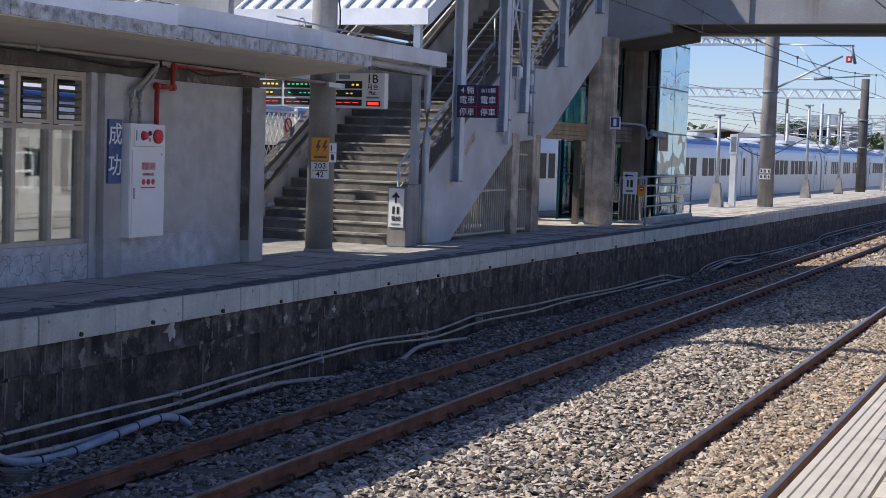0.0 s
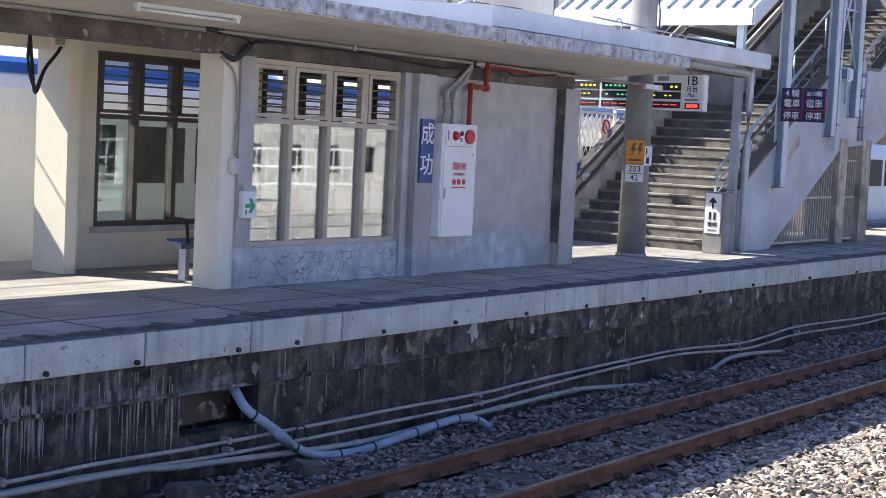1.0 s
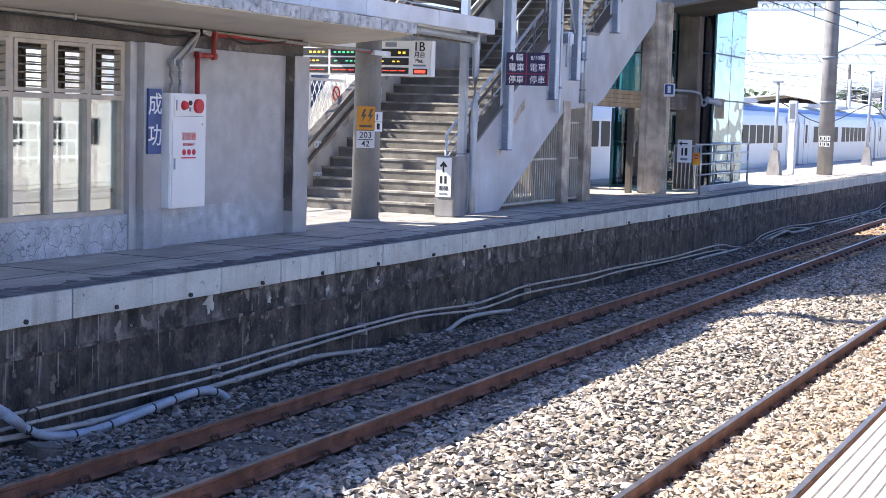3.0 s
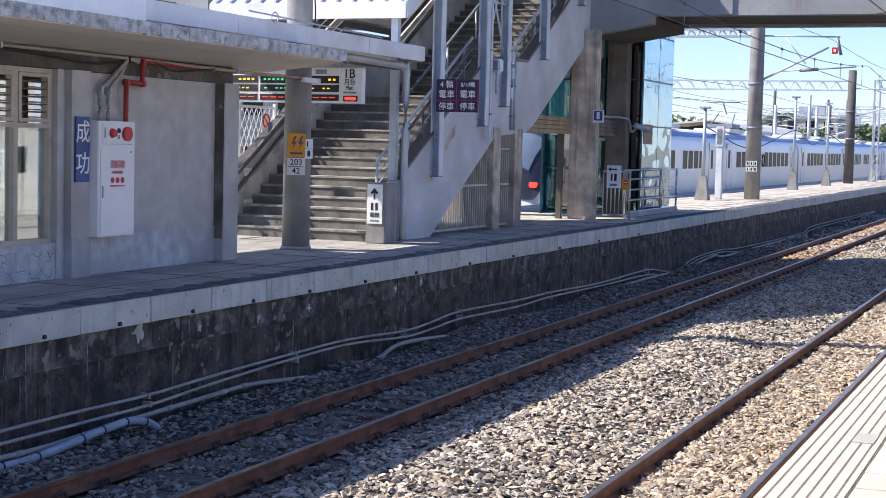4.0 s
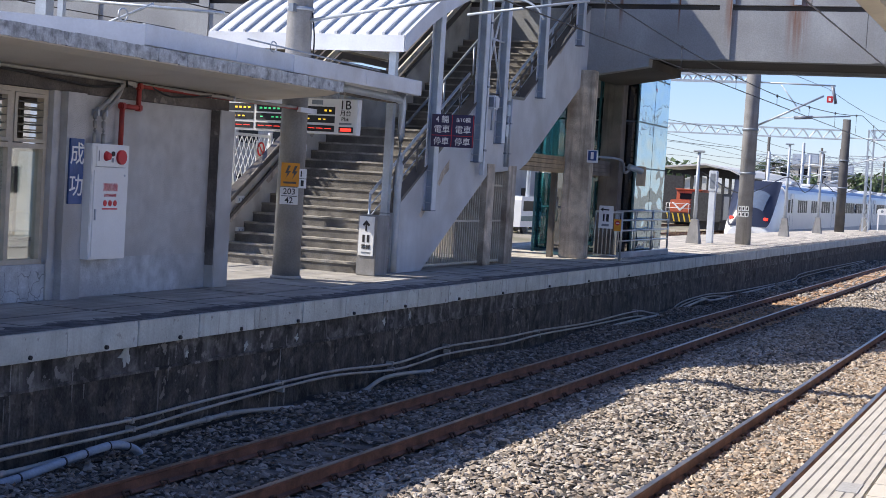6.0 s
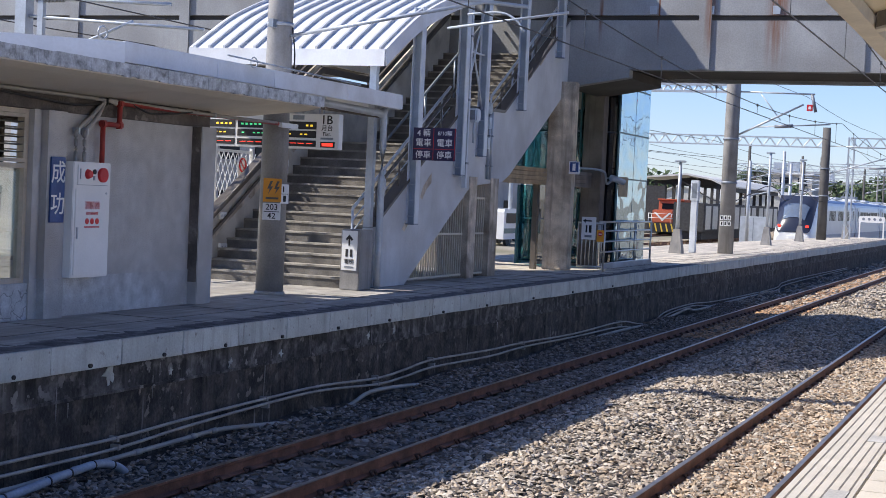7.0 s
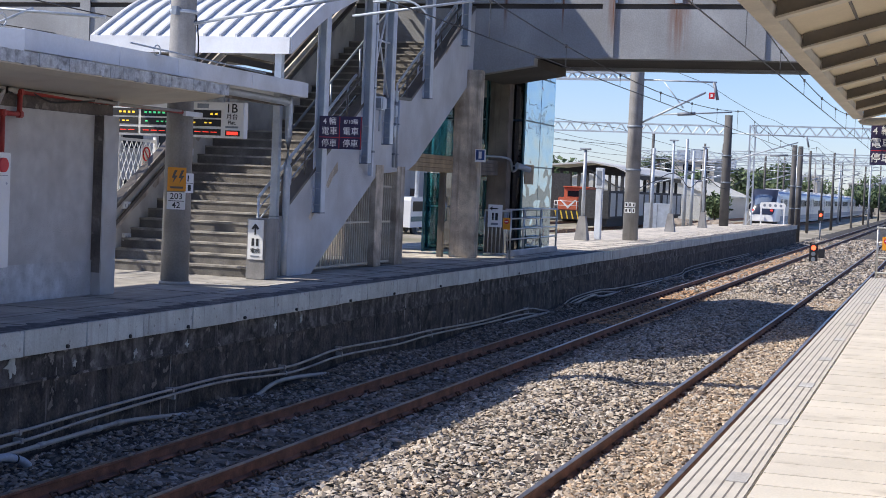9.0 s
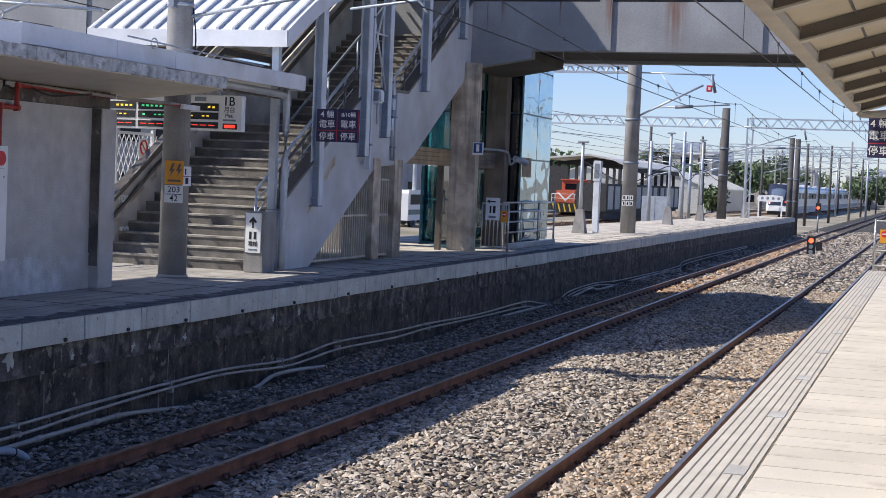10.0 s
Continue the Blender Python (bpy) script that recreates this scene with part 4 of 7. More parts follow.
        box(bm, px - 0.4, px + 1.4, TYM - 0.6, TYM + 0.6, 2.72, 2.9)
        part("pantograph", bm, "steel_dk", t, "raised grey pantograph")
    return t


express_train = build_train()


# ---- waiting room fittings ----
def hydrant_cabinet():
    c = thing("hydrant_cabinet", "white steel fire hydrant cabinet fixed to the grey wall", "fire cabinet")
    y0, y1 = WY - 0.21, WY
    part("body", bx(14.57, 15.31, y0, y1, 0.46, 1.81, bev=0.008), "white", c)
    door = part("door", bx(14.610, 15.270, y0 - 0.012, y0, 0.49, 1.50, bev=0.004), "white", c)
    part("handle", bx(14.635, 14.655, y0 - 0.03, y0 - 0.01, 0.92, 1.05), "steel", door)
    part("lock", rod(B(), (15.210, y0 - 0.02, 1.45), (15.210, y0 - 0.01, 1.45), 0.014), "steel", door)
    panel = part("alarm_panel", bx(14.640, 15.240, y0 - 0.012, y0, 1.55, 1.78, bev=0.004), "white", c)
    part("panel_trim", bx(14.635, 15.245, y0 - 0.006, y0 - 0.001, 1.54, 1.545), "steel_dk", panel)
    part("bell", rod(B(), (15.110, y0 - 0.05, 1.665), (15.110, y0 - 0.01, 1.665), 0.085, n=20), "red_sign", panel, "red round alarm bell")
    part("lamp", rod(B(), (14.830, y0 - 0.06, 1.67), (14.830, y0 - 0.01, 1.67), 0.04, 0.06, 16), "red_sign", panel, "red indicator lamp")
    part("button", rod(B(), (14.955, y0 - 0.025, 1.70), (14.955, y0 - 0.01, 1.70), 0.03, n=14), "black", panel)
    part("plate", bx(14.935, 14.975, y0 - 0.016, y0 - 0.012, 1.60, 1.65), "steel_dk", panel)
    part("speaker_slot", bx(14.675, 14.695, y0 - 0.015, y0 - 0.012, 1.61, 1.73), "steel_dk", panel)
    at = Matrix.Translation((14.940, y0 - 0.015, 1.30)) @ FACE
    writing("消防栓", 0.10, "red_sign", c, at)
    writing("HYDRANT", 0.05, "red_sign", c, Matrix.Translation((14.940, y0 - 0.015, 1.21)) @ FACE)
    for k in range(3):
        part("pictogram", rod(B(), (14.840 + 0.1 * k, y0 - 0.018, 1.12), (14.840 + 0.1 * k, y0 - 0.013, 1.12), 0.035, n=14), "red_sign", c)
    part("bar_of_text", bx(14.790, 15.090, y0 - 0.016, y0 - 0.013, 1.045, 1.06), "red_sign", c)


hydrant_cabinet()


def station_plate():
    s = thing("station_name_plate", "weathered blue enamel plate with white characters", "sign")
    y = WY - 0.105
    part("plate", bx(14.260, 14.520, y - 0.025, y, 1.10, 1.85, bev=0.004), "blue", s)
    writing("成", 0.27, "white", s, Matrix.Translation((14.390, y - 0.028, 1.66)) @ FACE, label="white brushed character")
    writing("功", 0.27, "white", s, Matrix.Translation((14.390, y - 0.028, 1.30)) @ FACE)


station_plate()


def exit_sign():
    s = thing("exit_sign", "white box sign with a green arrow on the column", "sign")
    y = WY - 0.02
    part("box", bx(11.32, 11.52, y - 0.07, y, 0.73, 1.0, bev=0.006), "white", s)
    part("arrow", prism(B(), [(11.35, 0.875), (11.43, 0.875), (11.40, 0.93), (11.44, 0.93), (11.50, 0.855), (11.44, 0.78), (11.40, 0.78), (11.43, 0.835), (11.35, 0.835)], y - 0.075, y - 0.069), "green", s, "green arrow")
    part("bar_of_text", bx(11.35, 11.375, y - 0.074, y - 0.069, 0.76, 0.81), "steel_dk", s)
    part("top_cap", bx(11.33, 11.51, y - 0.065, y, 1.002, 1.06), "steel", s)


exit_sign()


def conduit(label, pts, r, material, clips=True, name="conduit_pipe"):
    c = thing(name, label, "pipe")
    part("pipe", tube(B(), smooth_path(pts, 5), r, 8), material, c)
    if clips:
        for a in pts[1:-1:2]:
            part("clip", bx(a[0] - 0.015, a[0] + 0.015, a[1] - r - 0.01, a[1] + r + 0.03, a[2] - r - 0.012, a[2] + r + 0.012), "steel", c, "galvanised pipe clip")
    return c


def pipes():
    y = WY - 0.07
    conduit("grey conduit run along the beam under the canopy", [(5.0, y, 2.60), (8.0, y, 2.585), (11.5, y, 2.58), (13.0, y, 2.575), (15.2, y, 2.57), (17.9, y, 2.55), (19.8, y + 0.05, 2.56)], 0.022, "pvc")
    conduit("thin dark cable sagging under the beam", [(11.4, y, 2.52), (12.2, y, 2.545), (13.3, y, 2.53), (14.6, y, 2.47), (15.1, y, 2.50), (15.7, y, 2.555)], 0.014, "black", False, "sagging_cable")
    conduit("thin dark cable sagging under the beam", [(15.9, y - 0.02, 2.55), (16.3, y - 0.02, 2.47), (16.8, y - 0.02, 2.50), (17.3, y - 0.02, 2.55)], 0.012, "black", False, "sagging_cable")
    for k in (0, 1):
        conduit("grey conduit dropping to the hydrant cabinet", [(15.580, y, 2.57 - 0.03 * k), (15.350, y, 2.55), (15.080 + 0.12 * k, y, 2.36), (14.800 + 0.17 * k, y, 2.17), (14.790 + 0.17 * k, y, 2.0), (14.790 + 0.17 * k, y, 1.80)], 0.026, "pvc")
    # fire main with square elbows
    r = thing("fire_main", "red painted fire main with welded elbows", "pipe")
    pr = 0.032
    part("pipe", rod(B(), (15.290, y - 0.02, 1.80), (15.290, y - 0.02, 2.28), pr, n=10), "red", r)
    part("pipe", rod(B(), (15.260, y - 0.02, 2.28), (15.660, y - 0.02, 2.28), pr, n=10), "red", r)
    part("pipe", rod(B(), (15.630, y - 0.02, 2.25), (15.630, y - 0.02, 2.56), pr, n=10), "red", r)
    part("pipe", rod(B(), (15.610, y - 0.01, 2.545), (20.0, y + 0.06, 2.55), pr * 0.8, n=10), "red", r)
    for x, z in ((15.290, 2.28), (15.630, 2.28), (15.630, 2.54)):
        part("elbow", bx(x - 0.042, x + 0.042, y - 0.062, y + 0.022, z - 0.042, z + 0.042, bev=0.015), "red", r)
    # black hoses gathered at the corner column
    for k in range(3):
        conduit("black cable bundle bent over the corner column", [(10.7, y - 0.02, 2.60 - 0.01 * k), (11.05, y, 2.585 - 0.012 * k), (11.33 + 0.03 * k, y, 2.53), (11.26 + 0.03 * k, y, 2.42), (11.12, y, 2.345 - 0.02 * k), (10.93, y, 2.385)], 0.013, "black", False, "cable_bundle")
    conduit("grey cable down the cream column", [(11.0, WY - 0.01, 2.34), (11.2, WY - 0.01, 2.2), (11.26, WY - 0.01, 1.9), (11.26, WY - 0.01, 1.35)], 0.014, "pvc", False, "column_cable")
    j = thing("junction_box", "small cream junction box on the column", "junction box")
    part("box", bx(11.19, 11.28, WY - 0.05, WY + 0.02, 1.18, 1.33, bev=0.006), "cream", j)
    part("cover", bx(11.20, 11.27, WY - 0.056, WY - 0.05, 1.19, 1.32), "steel", j)
    for k in range(2):
        conduit("black hose looping down the back wall", [(10.15, BY - 0.4, 2.5), (10.12 + 0.05 * k, BY - 0.42, 2.2), (10.22, BY - 0.42, 1.95 - 0.05 * k), (10.35, BY - 0.4, 2.15), (10.55, BY - 0.37, 2.35), (10.65, BY - 0.36, 2.52)], 0.018, "black", False, "wall_hose")
    j = thing("junction_box", "square grey junction box under the ceiling", "junction box")
    part("box", bx(10.45, 10.60, BY - 0.42, BY - 0.36, 2.4, 2.52, bev=0.005), "cream", j)
    part("cover", bx(10.46, 10.59, BY - 0.425, BY - 0.42, 2.41, 2.51), "pvc", j)
    # strip lamp fixed to the soffit
    s = thing("strip_lamp", "white batten strip lamp fixed to the canopy soffit", "lamp", at=pose(9.75, 9.8, 2.647))
    part("tray", bx(-0.65, 0.65, -0.03, 0.03, 0.0, 0.035, bev=0.004), "white", s)
    part("lamp_tube", rod(B(), (-0.6, 0, -0.025), (0.6, 0, -0.025), 0.013, n=10), "white", s)
    for x in (-0.62, 0.62):
        part("lamp_holder", bx(x - 0.02, x + 0.02, -0.02, 0.02, -0.04, 0.0), "white", s)


pipes()


def bench():
    b = thing("platform_bench", "blue steel waiting bench with black armrests", "bench", at=pose(12.58, 11.28, 0, 0, 0, 180))
    for k in range(3):
        x = 0.55 * k
        seat = part("seat", box(B(), x - 0.24, x + 0.24, -0.24, 0.22, 0.42, 0.445, bev=0.01), "blue", b, "pressed blue steel seat")
        part("backrest", box(B(), x - 0.24, x + 0.24, -0.02, 0.005, 0.0, 0.38, m=pose(0, 0.24, 0.46, -12), bev=0.008), "blue", b)
    part("beam", bx(-0.3, 1.4, -0.05, 0.05, 0.36, 0.42), "steel_dk", b)
    for x in (-0.28, 0.28, 0.83, 1.38):
        a = part("armrest", tube(B(), smooth_path([(x, 0.12, 0.42), (x, 0.10, 0.62), (x, 0.02, 0.67), (x, -0.22, 0.66)], 5), 0.018), "black", b)
    for x in (-0.2, 1.3):
        part("leg", prism(B(), [(-0.05, 0.0), (0.05, 0.0), (0.05, 0.36), (-0.05, 0.36)], x - 0.03, x + 0.03, "x"), "steel", b)
        part("foot", bx(x - 0.03, x + 0.03, -0.28, 0.22, 0.0, 0.03, bev=0.008), "steel", b)


bench()


# ---- mast, metal canopy and departure board at the stair foot ----
def mast():
    m = thing("catenary_mast", "round concrete catenary mast standing on the platform", "mast", at=pose(20.15, 10.78, 0))
    part("shaft", rod(B(), (0, 0, 0), (0, 0, 9.0), 0.21, 0.165, 24), "pole", m)
    part("foot_collar", rod(B(), (0, 0, 0), (0, 0, 0.05), 0.235, 0.225, 24), "concrete", m)
    part("canopy_bracket", bx(-0.3, 0.22, -0.26, -0.2, 2.50, 2.57), "white_metal", m)
    band = part("band", rod(B(), (0, 0, 4.02), (0, 0, 4.07), 0.205, n=20), "steel", m)
    for s in (-1, 1):
        part("lug", bx(s * 0.24 - 0.06, s * 0.24 + 0.06, -0.04, 0.04, 3.98, 4.10), "steel_dk", band)
    part("hanging_cable", tube(B(), smooth_path([(0.02, -0.2, 4.0), (0.10, -0.21, 3.6), (0.17, -0.16, 3.2)], 5), 0.012), "black", m)
    # cantilever over the track
    arm = part("cantilever", rod(B(), (0, 0, 4.75), (0, -3.9, 4.30), 0.03, n=10), "steel", m, "grey cantilever tube")
    part("stay", rod(B(), (0, 0, 3.85), (0, -3.3, 4.38), 0.028, n=10), "steel", arm)
    part("steady_arm", rod(B(), (0, -2.7, 4.0), (0, -4.5, 4.22), 0.02, n=8), "steel", arm)
    part("steady_arm", tube(B(), smooth_path([(0, -3.0, 4.2), (0, -3.5, 4.22), (0, -3.75, 4.1), (0, -3.85, 3.95)], 5), 0.018), "steel", arm)
    for k in range(6):
        part("insulator_disc", rod(B(), (0, -0.5 - 0.06 * k, 4.69 - 0.007 * k), (0, -0.53 - 0.06 * k, 4.686 - 0.007 * k), 0.08, 0.05, 14), "insul", arm)
    # notices strapped to the shaft, turned to the track and the stair
    n = thing("warning_plate", "orange high-voltage warning plate strapped to the mast", "sign", at=pose(20.15, 10.78, 0, 0, 0, -62))
    part("plate", bx(-0.15, 0.12, -0.225, -0.212, 1.39, 1.74, bev=0.003), "orange", n)
    for s in (-0.05, 0.05):
        part("flash", prism(B(), [(s + 0.00, 1.70), (s + 0.04, 1.70), (s + 0.005, 1.62), (s + 0.045, 1.62), (s - 0.03, 1.50), (s - 0.005, 1.585), (s - 0.04, 1.585)], -0.230, -0.226), "brown_frame", n, "dark lightning flash")
    part("bar_of_text", bx(-0.11, 0.08, -0.230, -0.226, 1.43, 1.46), "brown_frame", n)
    n = thing("mast_marker", "white mast marker plate with black digits", "sign", at=pose(20.15, 10.78, 0, 0, 0, -62))
    part("plate", bx(-0.15, 0.12, -0.222, -0.212, 1.12, 1.375, bev=0.003), "white", n)
    part("divider", bx(-0.13, 0.10, -0.226, -0.222, 1.24, 1.25), "black", n)
    writing("203", 0.125, "black", n, Matrix.Translation((-0.015, -0.224, 1.31)) @ FACE)
    writing("42", 0.125, "black", n, Matrix.Translation((-0.015, -0.224, 1.18)) @ FACE)
    n = thing("mast_marker", "small white marker plate on the mast", "sign", at=pose(20.15, 10.78, 0, 0, 0, -28))
    part("plate", bx(-0.02, 0.13, -0.222, -0.212, 1.37, 1.66, bev=0.003), "white", n)
    part("divider", bx(-0.01, 0.12, -0.226, -0.222, 1.51, 1.518), "black", n)
    part("bar_of_text", bx(0.02, 0.04, -0.226, -0.222, 1.54, 1.63), "black", n)
    part("bar_of_text", bx(0.03, 0.08, -0.226, -0.222, 1.40, 1.49), "black", n)


mast()


def metal_canopy():
    c = tagged(new("canopy_metal"), "white sheet-metal eaves box of the canopy between building and stairs", "canopy", kind="structure")
    for x0, x1 in ((14.9, 17.0), (17.005, 18.55), (18.555, 20.9), (20.905, 23.05)):
        part("fascia_panel", bx(x0, x1, 9.98, 10.03, 2.99, 3.23, bev=0.006), "white_metal", c)
    part("end_return", prism(B(), [(14.9, 10.03), (14.9, 9.98), (13.0, 12.0), (13.05, 12.05)], 2.92, 3.22, "z"), "white_metal", c)
    # depth beyond the eaves is unseen; extended to y 12.75 to block sun
    part("top_sheet", bx(14.9, 23.05, 10.03, 12.75, 3.17, 3.20), "white_metal", c)
    part("end_panel", bx(23.01, 23.05, 10.031, 12.75, 2.99, 3.168), "white_metal", c)
    part("lightning_rod", rod(B(), (17.2, 9.95, 3.30), (21.3, 9.95, 3.25), 0.012, n=6), "steel", c)
    for x in (17.9, 14.4):
        part("insulator_ring", tube(B(), [(x + 0.09 * math.cos(i * 0.52), 9.95, 3.27 + 0.07 * math.sin(i * 0.52)) for i in range(13)], 0.01), "steel", c)
    part("inner_beam", bx(18.9, 23.0, 10.35, 10.45, 2.84, 2.94), "wash", c)
    part("gutter_pipe", tube(B(), smooth_path([(20.6, 10.28, 2.93), (22.3, 10.28, 2.91), (22.85, 10.28, 2.89), (22.98, 10.28, 2.72), (22.98, 10.28, 0.02)], 5), 0.06, 12), "steel", c)


metal_canopy()


def departure_board():
    d = thing("departure_board", "hanging white departure board with lit coloured rows", "information board")
    x = 21.5
    y0, y1 = 10.39, 12.9
    part("case", bx(x, x + 0.16, y0, y1, 2.24, 2.80, bev=0.008), "white", d)
    for ya, yb in ((10.78, 11.48), (11.55, 12.2), (12.25, 12.85)):
        for k, (za, zb) in enumerate(((2.55, 2.67), (2.415, 2.525), (2.275, 2.375))):
            row = part("display_window", bx(x - 0.008, x, ya, yb, za, zb), "black", d, "dark display window")
            col = ("led_amber", "led_amber", "led_red")[k] if yb < 11.5 or yb > 12.3 else ("led_green", "led_green", "led_red")[k]
            w = 0.045 if k < 2 else 0.11
            yy = ya + 0.06 + 0.1 * (k % 2)
            while yy + w <= yb - 0.01:
                part("lit_text", bx(x - 0.012, x - 0.009, yy, yy + w, za + 0.045, zb - 0.045), col, row)
                yy += w + (0.035 if random.random() < 0.6 or k == 2 else 0.16)
    clock = part("clock", bx(x - 0.008, x, 10.45, 10.70, 2.27, 2.36), "black", d)
    part("lit_digits", bx(x - 0.012, x - 0.009, 10.48, 10.67, 2.29, 2.34), "led_red", clock)
    writing("1B", 0.20, "black", d, Matrix.Translation((x - 0.004, 10.60, 2.70)) @ FACE_X)
    writing("月台", 0.10, "black", d, Matrix.Translation((x - 0.004, 10.59, 2.57)) @ FACE_X)
    writing("Plat.", 0.085, "black", d, Matrix.Translation((x - 0.004, 10.59, 2.48)) @ FACE_X)
    part("bar_of_text", bx(x - 0.004, x, 10.48, 10.70, 2.395, 2.425), "steel_dk", d)
    part("bar_of_text", bx(x - 0.004, x, 11.0, 11.2, 2.70, 2.77), "steel_dk", d)
    for y in (10.7, 11.9):
        part("hanger", rod(B(), (x + 0.08, y, 2.80), (x + 0.08, y, 3.16), 0.02), "steel", d)


departure_board()


def car_stop_sign(x, y0, y1, z0, z1, two, name_label):
    s = thing("car_stop_sign", name_label, "sign")
    part("board", bx(x, x + 0.03, y0, y1, z0, z1, bev=0.004), "navy", s)
    h, w = z1 - z0, (y1 - y0) / (2 if two else 1)
    for k in range(2 if two else 1):
        ym = y1 - w * (k + 0.5)
        part("border", bx(x - 0.003, x, ym - w / 2 + 0.008, ym - w / 2 + 0.018, z0 + 0.01, z1 - 0.01), "red_sign", s)
        part("border", bx(x - 0.003, x, ym - w / 2 + 0.02, ym + w / 2 - 0.01, z0 + h * 0.345, z0 + h * 0.36), "red_sign", s)
        for text, f, sz in ((("4 輛", "8/10輛")[k], 0.83, 0.25 - 0.08 * k), ("電車", 0.53, 0.265), ("停車", 0.16, 0.255)):
            writing(text, h * sz, "white", s, Matrix.Translation((x - 0.006, ym, z0 + h * f)) @ FACE_X)
    return s


s4 = car_stop_sign(24.22, 9.47, 10.26, 2.19, 2.755, True, "dark blue double stopping-position sign with white characters")


# ---- steelwork and fittings of the stairs ----
def stair_steel():
    y = SY0 - 0.26
    for x, z0, z1 in ((24.38, 1.08, 4.85), (26.55, 2.0, 5.45), (27.7, 2.40, 5.85), (30.0, 3.45, 6.75), (32.5, 4.8, 7.9)):
        p = thing("roof_post", "pale grey steel channel post bolted to the stringer", "post", "stair roof posts", at=pose(x, y, 0))
        # web in the shaded tone, flanges in the lit tone of one steel
        part("web", bx(-0.012, 0.012, -0.07, 0.07, z0, z1), "steel_web_shade", p)
        part("flange", bx(-0.09, 0.09, -0.088, -0.07, z0, z1), "steel_pale", p)
        part("flange", bx(-0.09, 0.09, 0.07, 0.088, z0, z1), "steel_pale", p)
        part("base_plate", bx(-0.10, 0.10, -0.09, 0.09, z0 - 0.02, z0 - 0.001), "steel_dk", p)
        for k in range(3):
            part("stiffener", bx(-0.08, 0.08, -0.069, 0.069, z0 + 0.12 + 0.28 * k, z0 + 0.135 + 0.28 * k), "steel", p)
    b = thing("cross_brace", "crossed thin steel rods between two roof posts", "brace")
    part("rod", rod(B(), (26.6, y, 3.2), (27.65, y, 5.4), 0.02), "steel_pale", b)
    part("rod", rod(B(), (26.6, y, 5.2), (27.65, y, 3.3), 0.02), "steel_pale", b)
    part("tie", rod(B(), (26.6, y, 4.35), (27.65, y, 4.35), 0.02), "steel_pale", b)
    p = thing("canopy_post", "tall grey steel post carrying the stair roof eaves", "post", at=pose(22.9, SY0 - 0.1, 0))
    part("shaft", bx(-0.06, 0.06, -0.06, 0.06, 0.0, 3.7), "steel", p)
    for z in (0.25, 0.5, 0.75, 1.0):
        part("band", bx(-0.07, 0.07, -0.07, 0.07, z, z + 0.02), "steel_dk", p)
    part("foot", bx(-0.11, 0.11, -0.11, 0.11, 0.0, 0.02), "steel_dk", p)
    p = thing("canopy_post", "grey steel post under the far corner of the stair roof", "post", at=pose(22.8, SY1 + 0.3, 0))
    part("shaft", bx(-0.06, 0.06, -0.06, 0.06, 0.0, 3.75), "steel", p)
    part("foot", bx(-0.11, 0.11, -0.11, 0.11, 0.0, 0.02), "steel_dk", p)
    # handrail inside the near parapet
    r = thing("stair_handrail", "grey steel handrail with balusters beside the steps", "handrail")
    yy = SY0 + 0.12
    runs = [(22.75, L1), (L2, L3)]
    for a, b2 in runs:
        za, zb = stair_line(a) + 0.17, stair_line(b2) + 0.17
        part("rail", rod(B(), (a, yy, za + 0.95), (b2, yy, zb + 0.95), 0.028, n=10), "steel_pale", r)
        for k in (0.35, 0.55, 0.75):
            part("mid_rail", rod(B(), (a, yy, za + k), (b2, yy, zb + k), 0.012, n=6), "steel_pale", r)
        x = a
        while x <= b2:
            z = za + (zb - za) * (x - a) / (b2 - a)
            part("baluster", rod(B(), (x, yy, z - 0.15), (x, yy, z + 0.95), 0.022, n=8), "steel_pale", r)
            x += 1.25
    # outer handrail above the near parapet cap
    r = thing("parapet_handrail", "sloping galvanised rail on short posts above the stringer", "handrail")
    for a, b2 in ((23.2, L1), (L2, L3)):
        za, zb = stair_line(a), stair_line(b2)
        part("rail", rod(B(), (a, SY0 - 0.09, za + 1.22), (b2, SY0 - 0.09, zb + 1.22), 0.026, n=10), "brown_frame", r)
        n = 4
        for k in range(n + 1):
            x = a + (b2 - a) * k / n
            z = za + (zb - za) * k / n
            part("post", rod(B(), (x, SY0 - 0.09, z + 0.55), (x, SY0 - 0.09, z + 1.22), 0.016, n=8), "brown_frame", r)
    # lamp box, boxes and conduit fixed to the stringer beside the braced posts
    yb = SY0 - 0.32
    b = thing("stair_floodlight", "grey floodlight box on a bracket beside the stair posts", "lamp")
    part("housing", bx(26.95, 27.2, yb - 0.1, yb + 0.1, 3.02, 3.28, bev=0.03), "steel_pale", b)
    part("bracket", rod(B(), (27.08, yb, 2.62), (27.08, yb, 3.03), 0.02), "steel", b)
    part("lens", bx(26.945, 26.95, yb - 0.07, yb + 0.07, 3.06, 3.24), "steel_dk", b)
    for x, z in ((28.05, 2.55), (28.1, 2.95), (28.1, 3.25)):
        b = thing("junction_box", "small pale grey junction box on the stringer", "junction box", "junction boxes on the stringer")
        part("box", bx(x, x + 0.16, SY0 - 0.26, SY0 - 0.181, z, z + 0.22, bev=0.008), "steel_pale", b)
        part("cover", bx(x + 0.01, x + 0.15, SY0 - 0.266, SY0 - 0.26, z + 0.01, z + 0.21), "steel", b)
    b = thing("stringer_conduit", "grey conduits running down the stringer to the pier", "pipe")
    for x in (28.25, 28.40):
        part("pipe", rod(B(), (x, SY0 - 0.215, 1.95), (x, SY0 - 0.215, 3.3), 0.03, n=10), "steel", b)
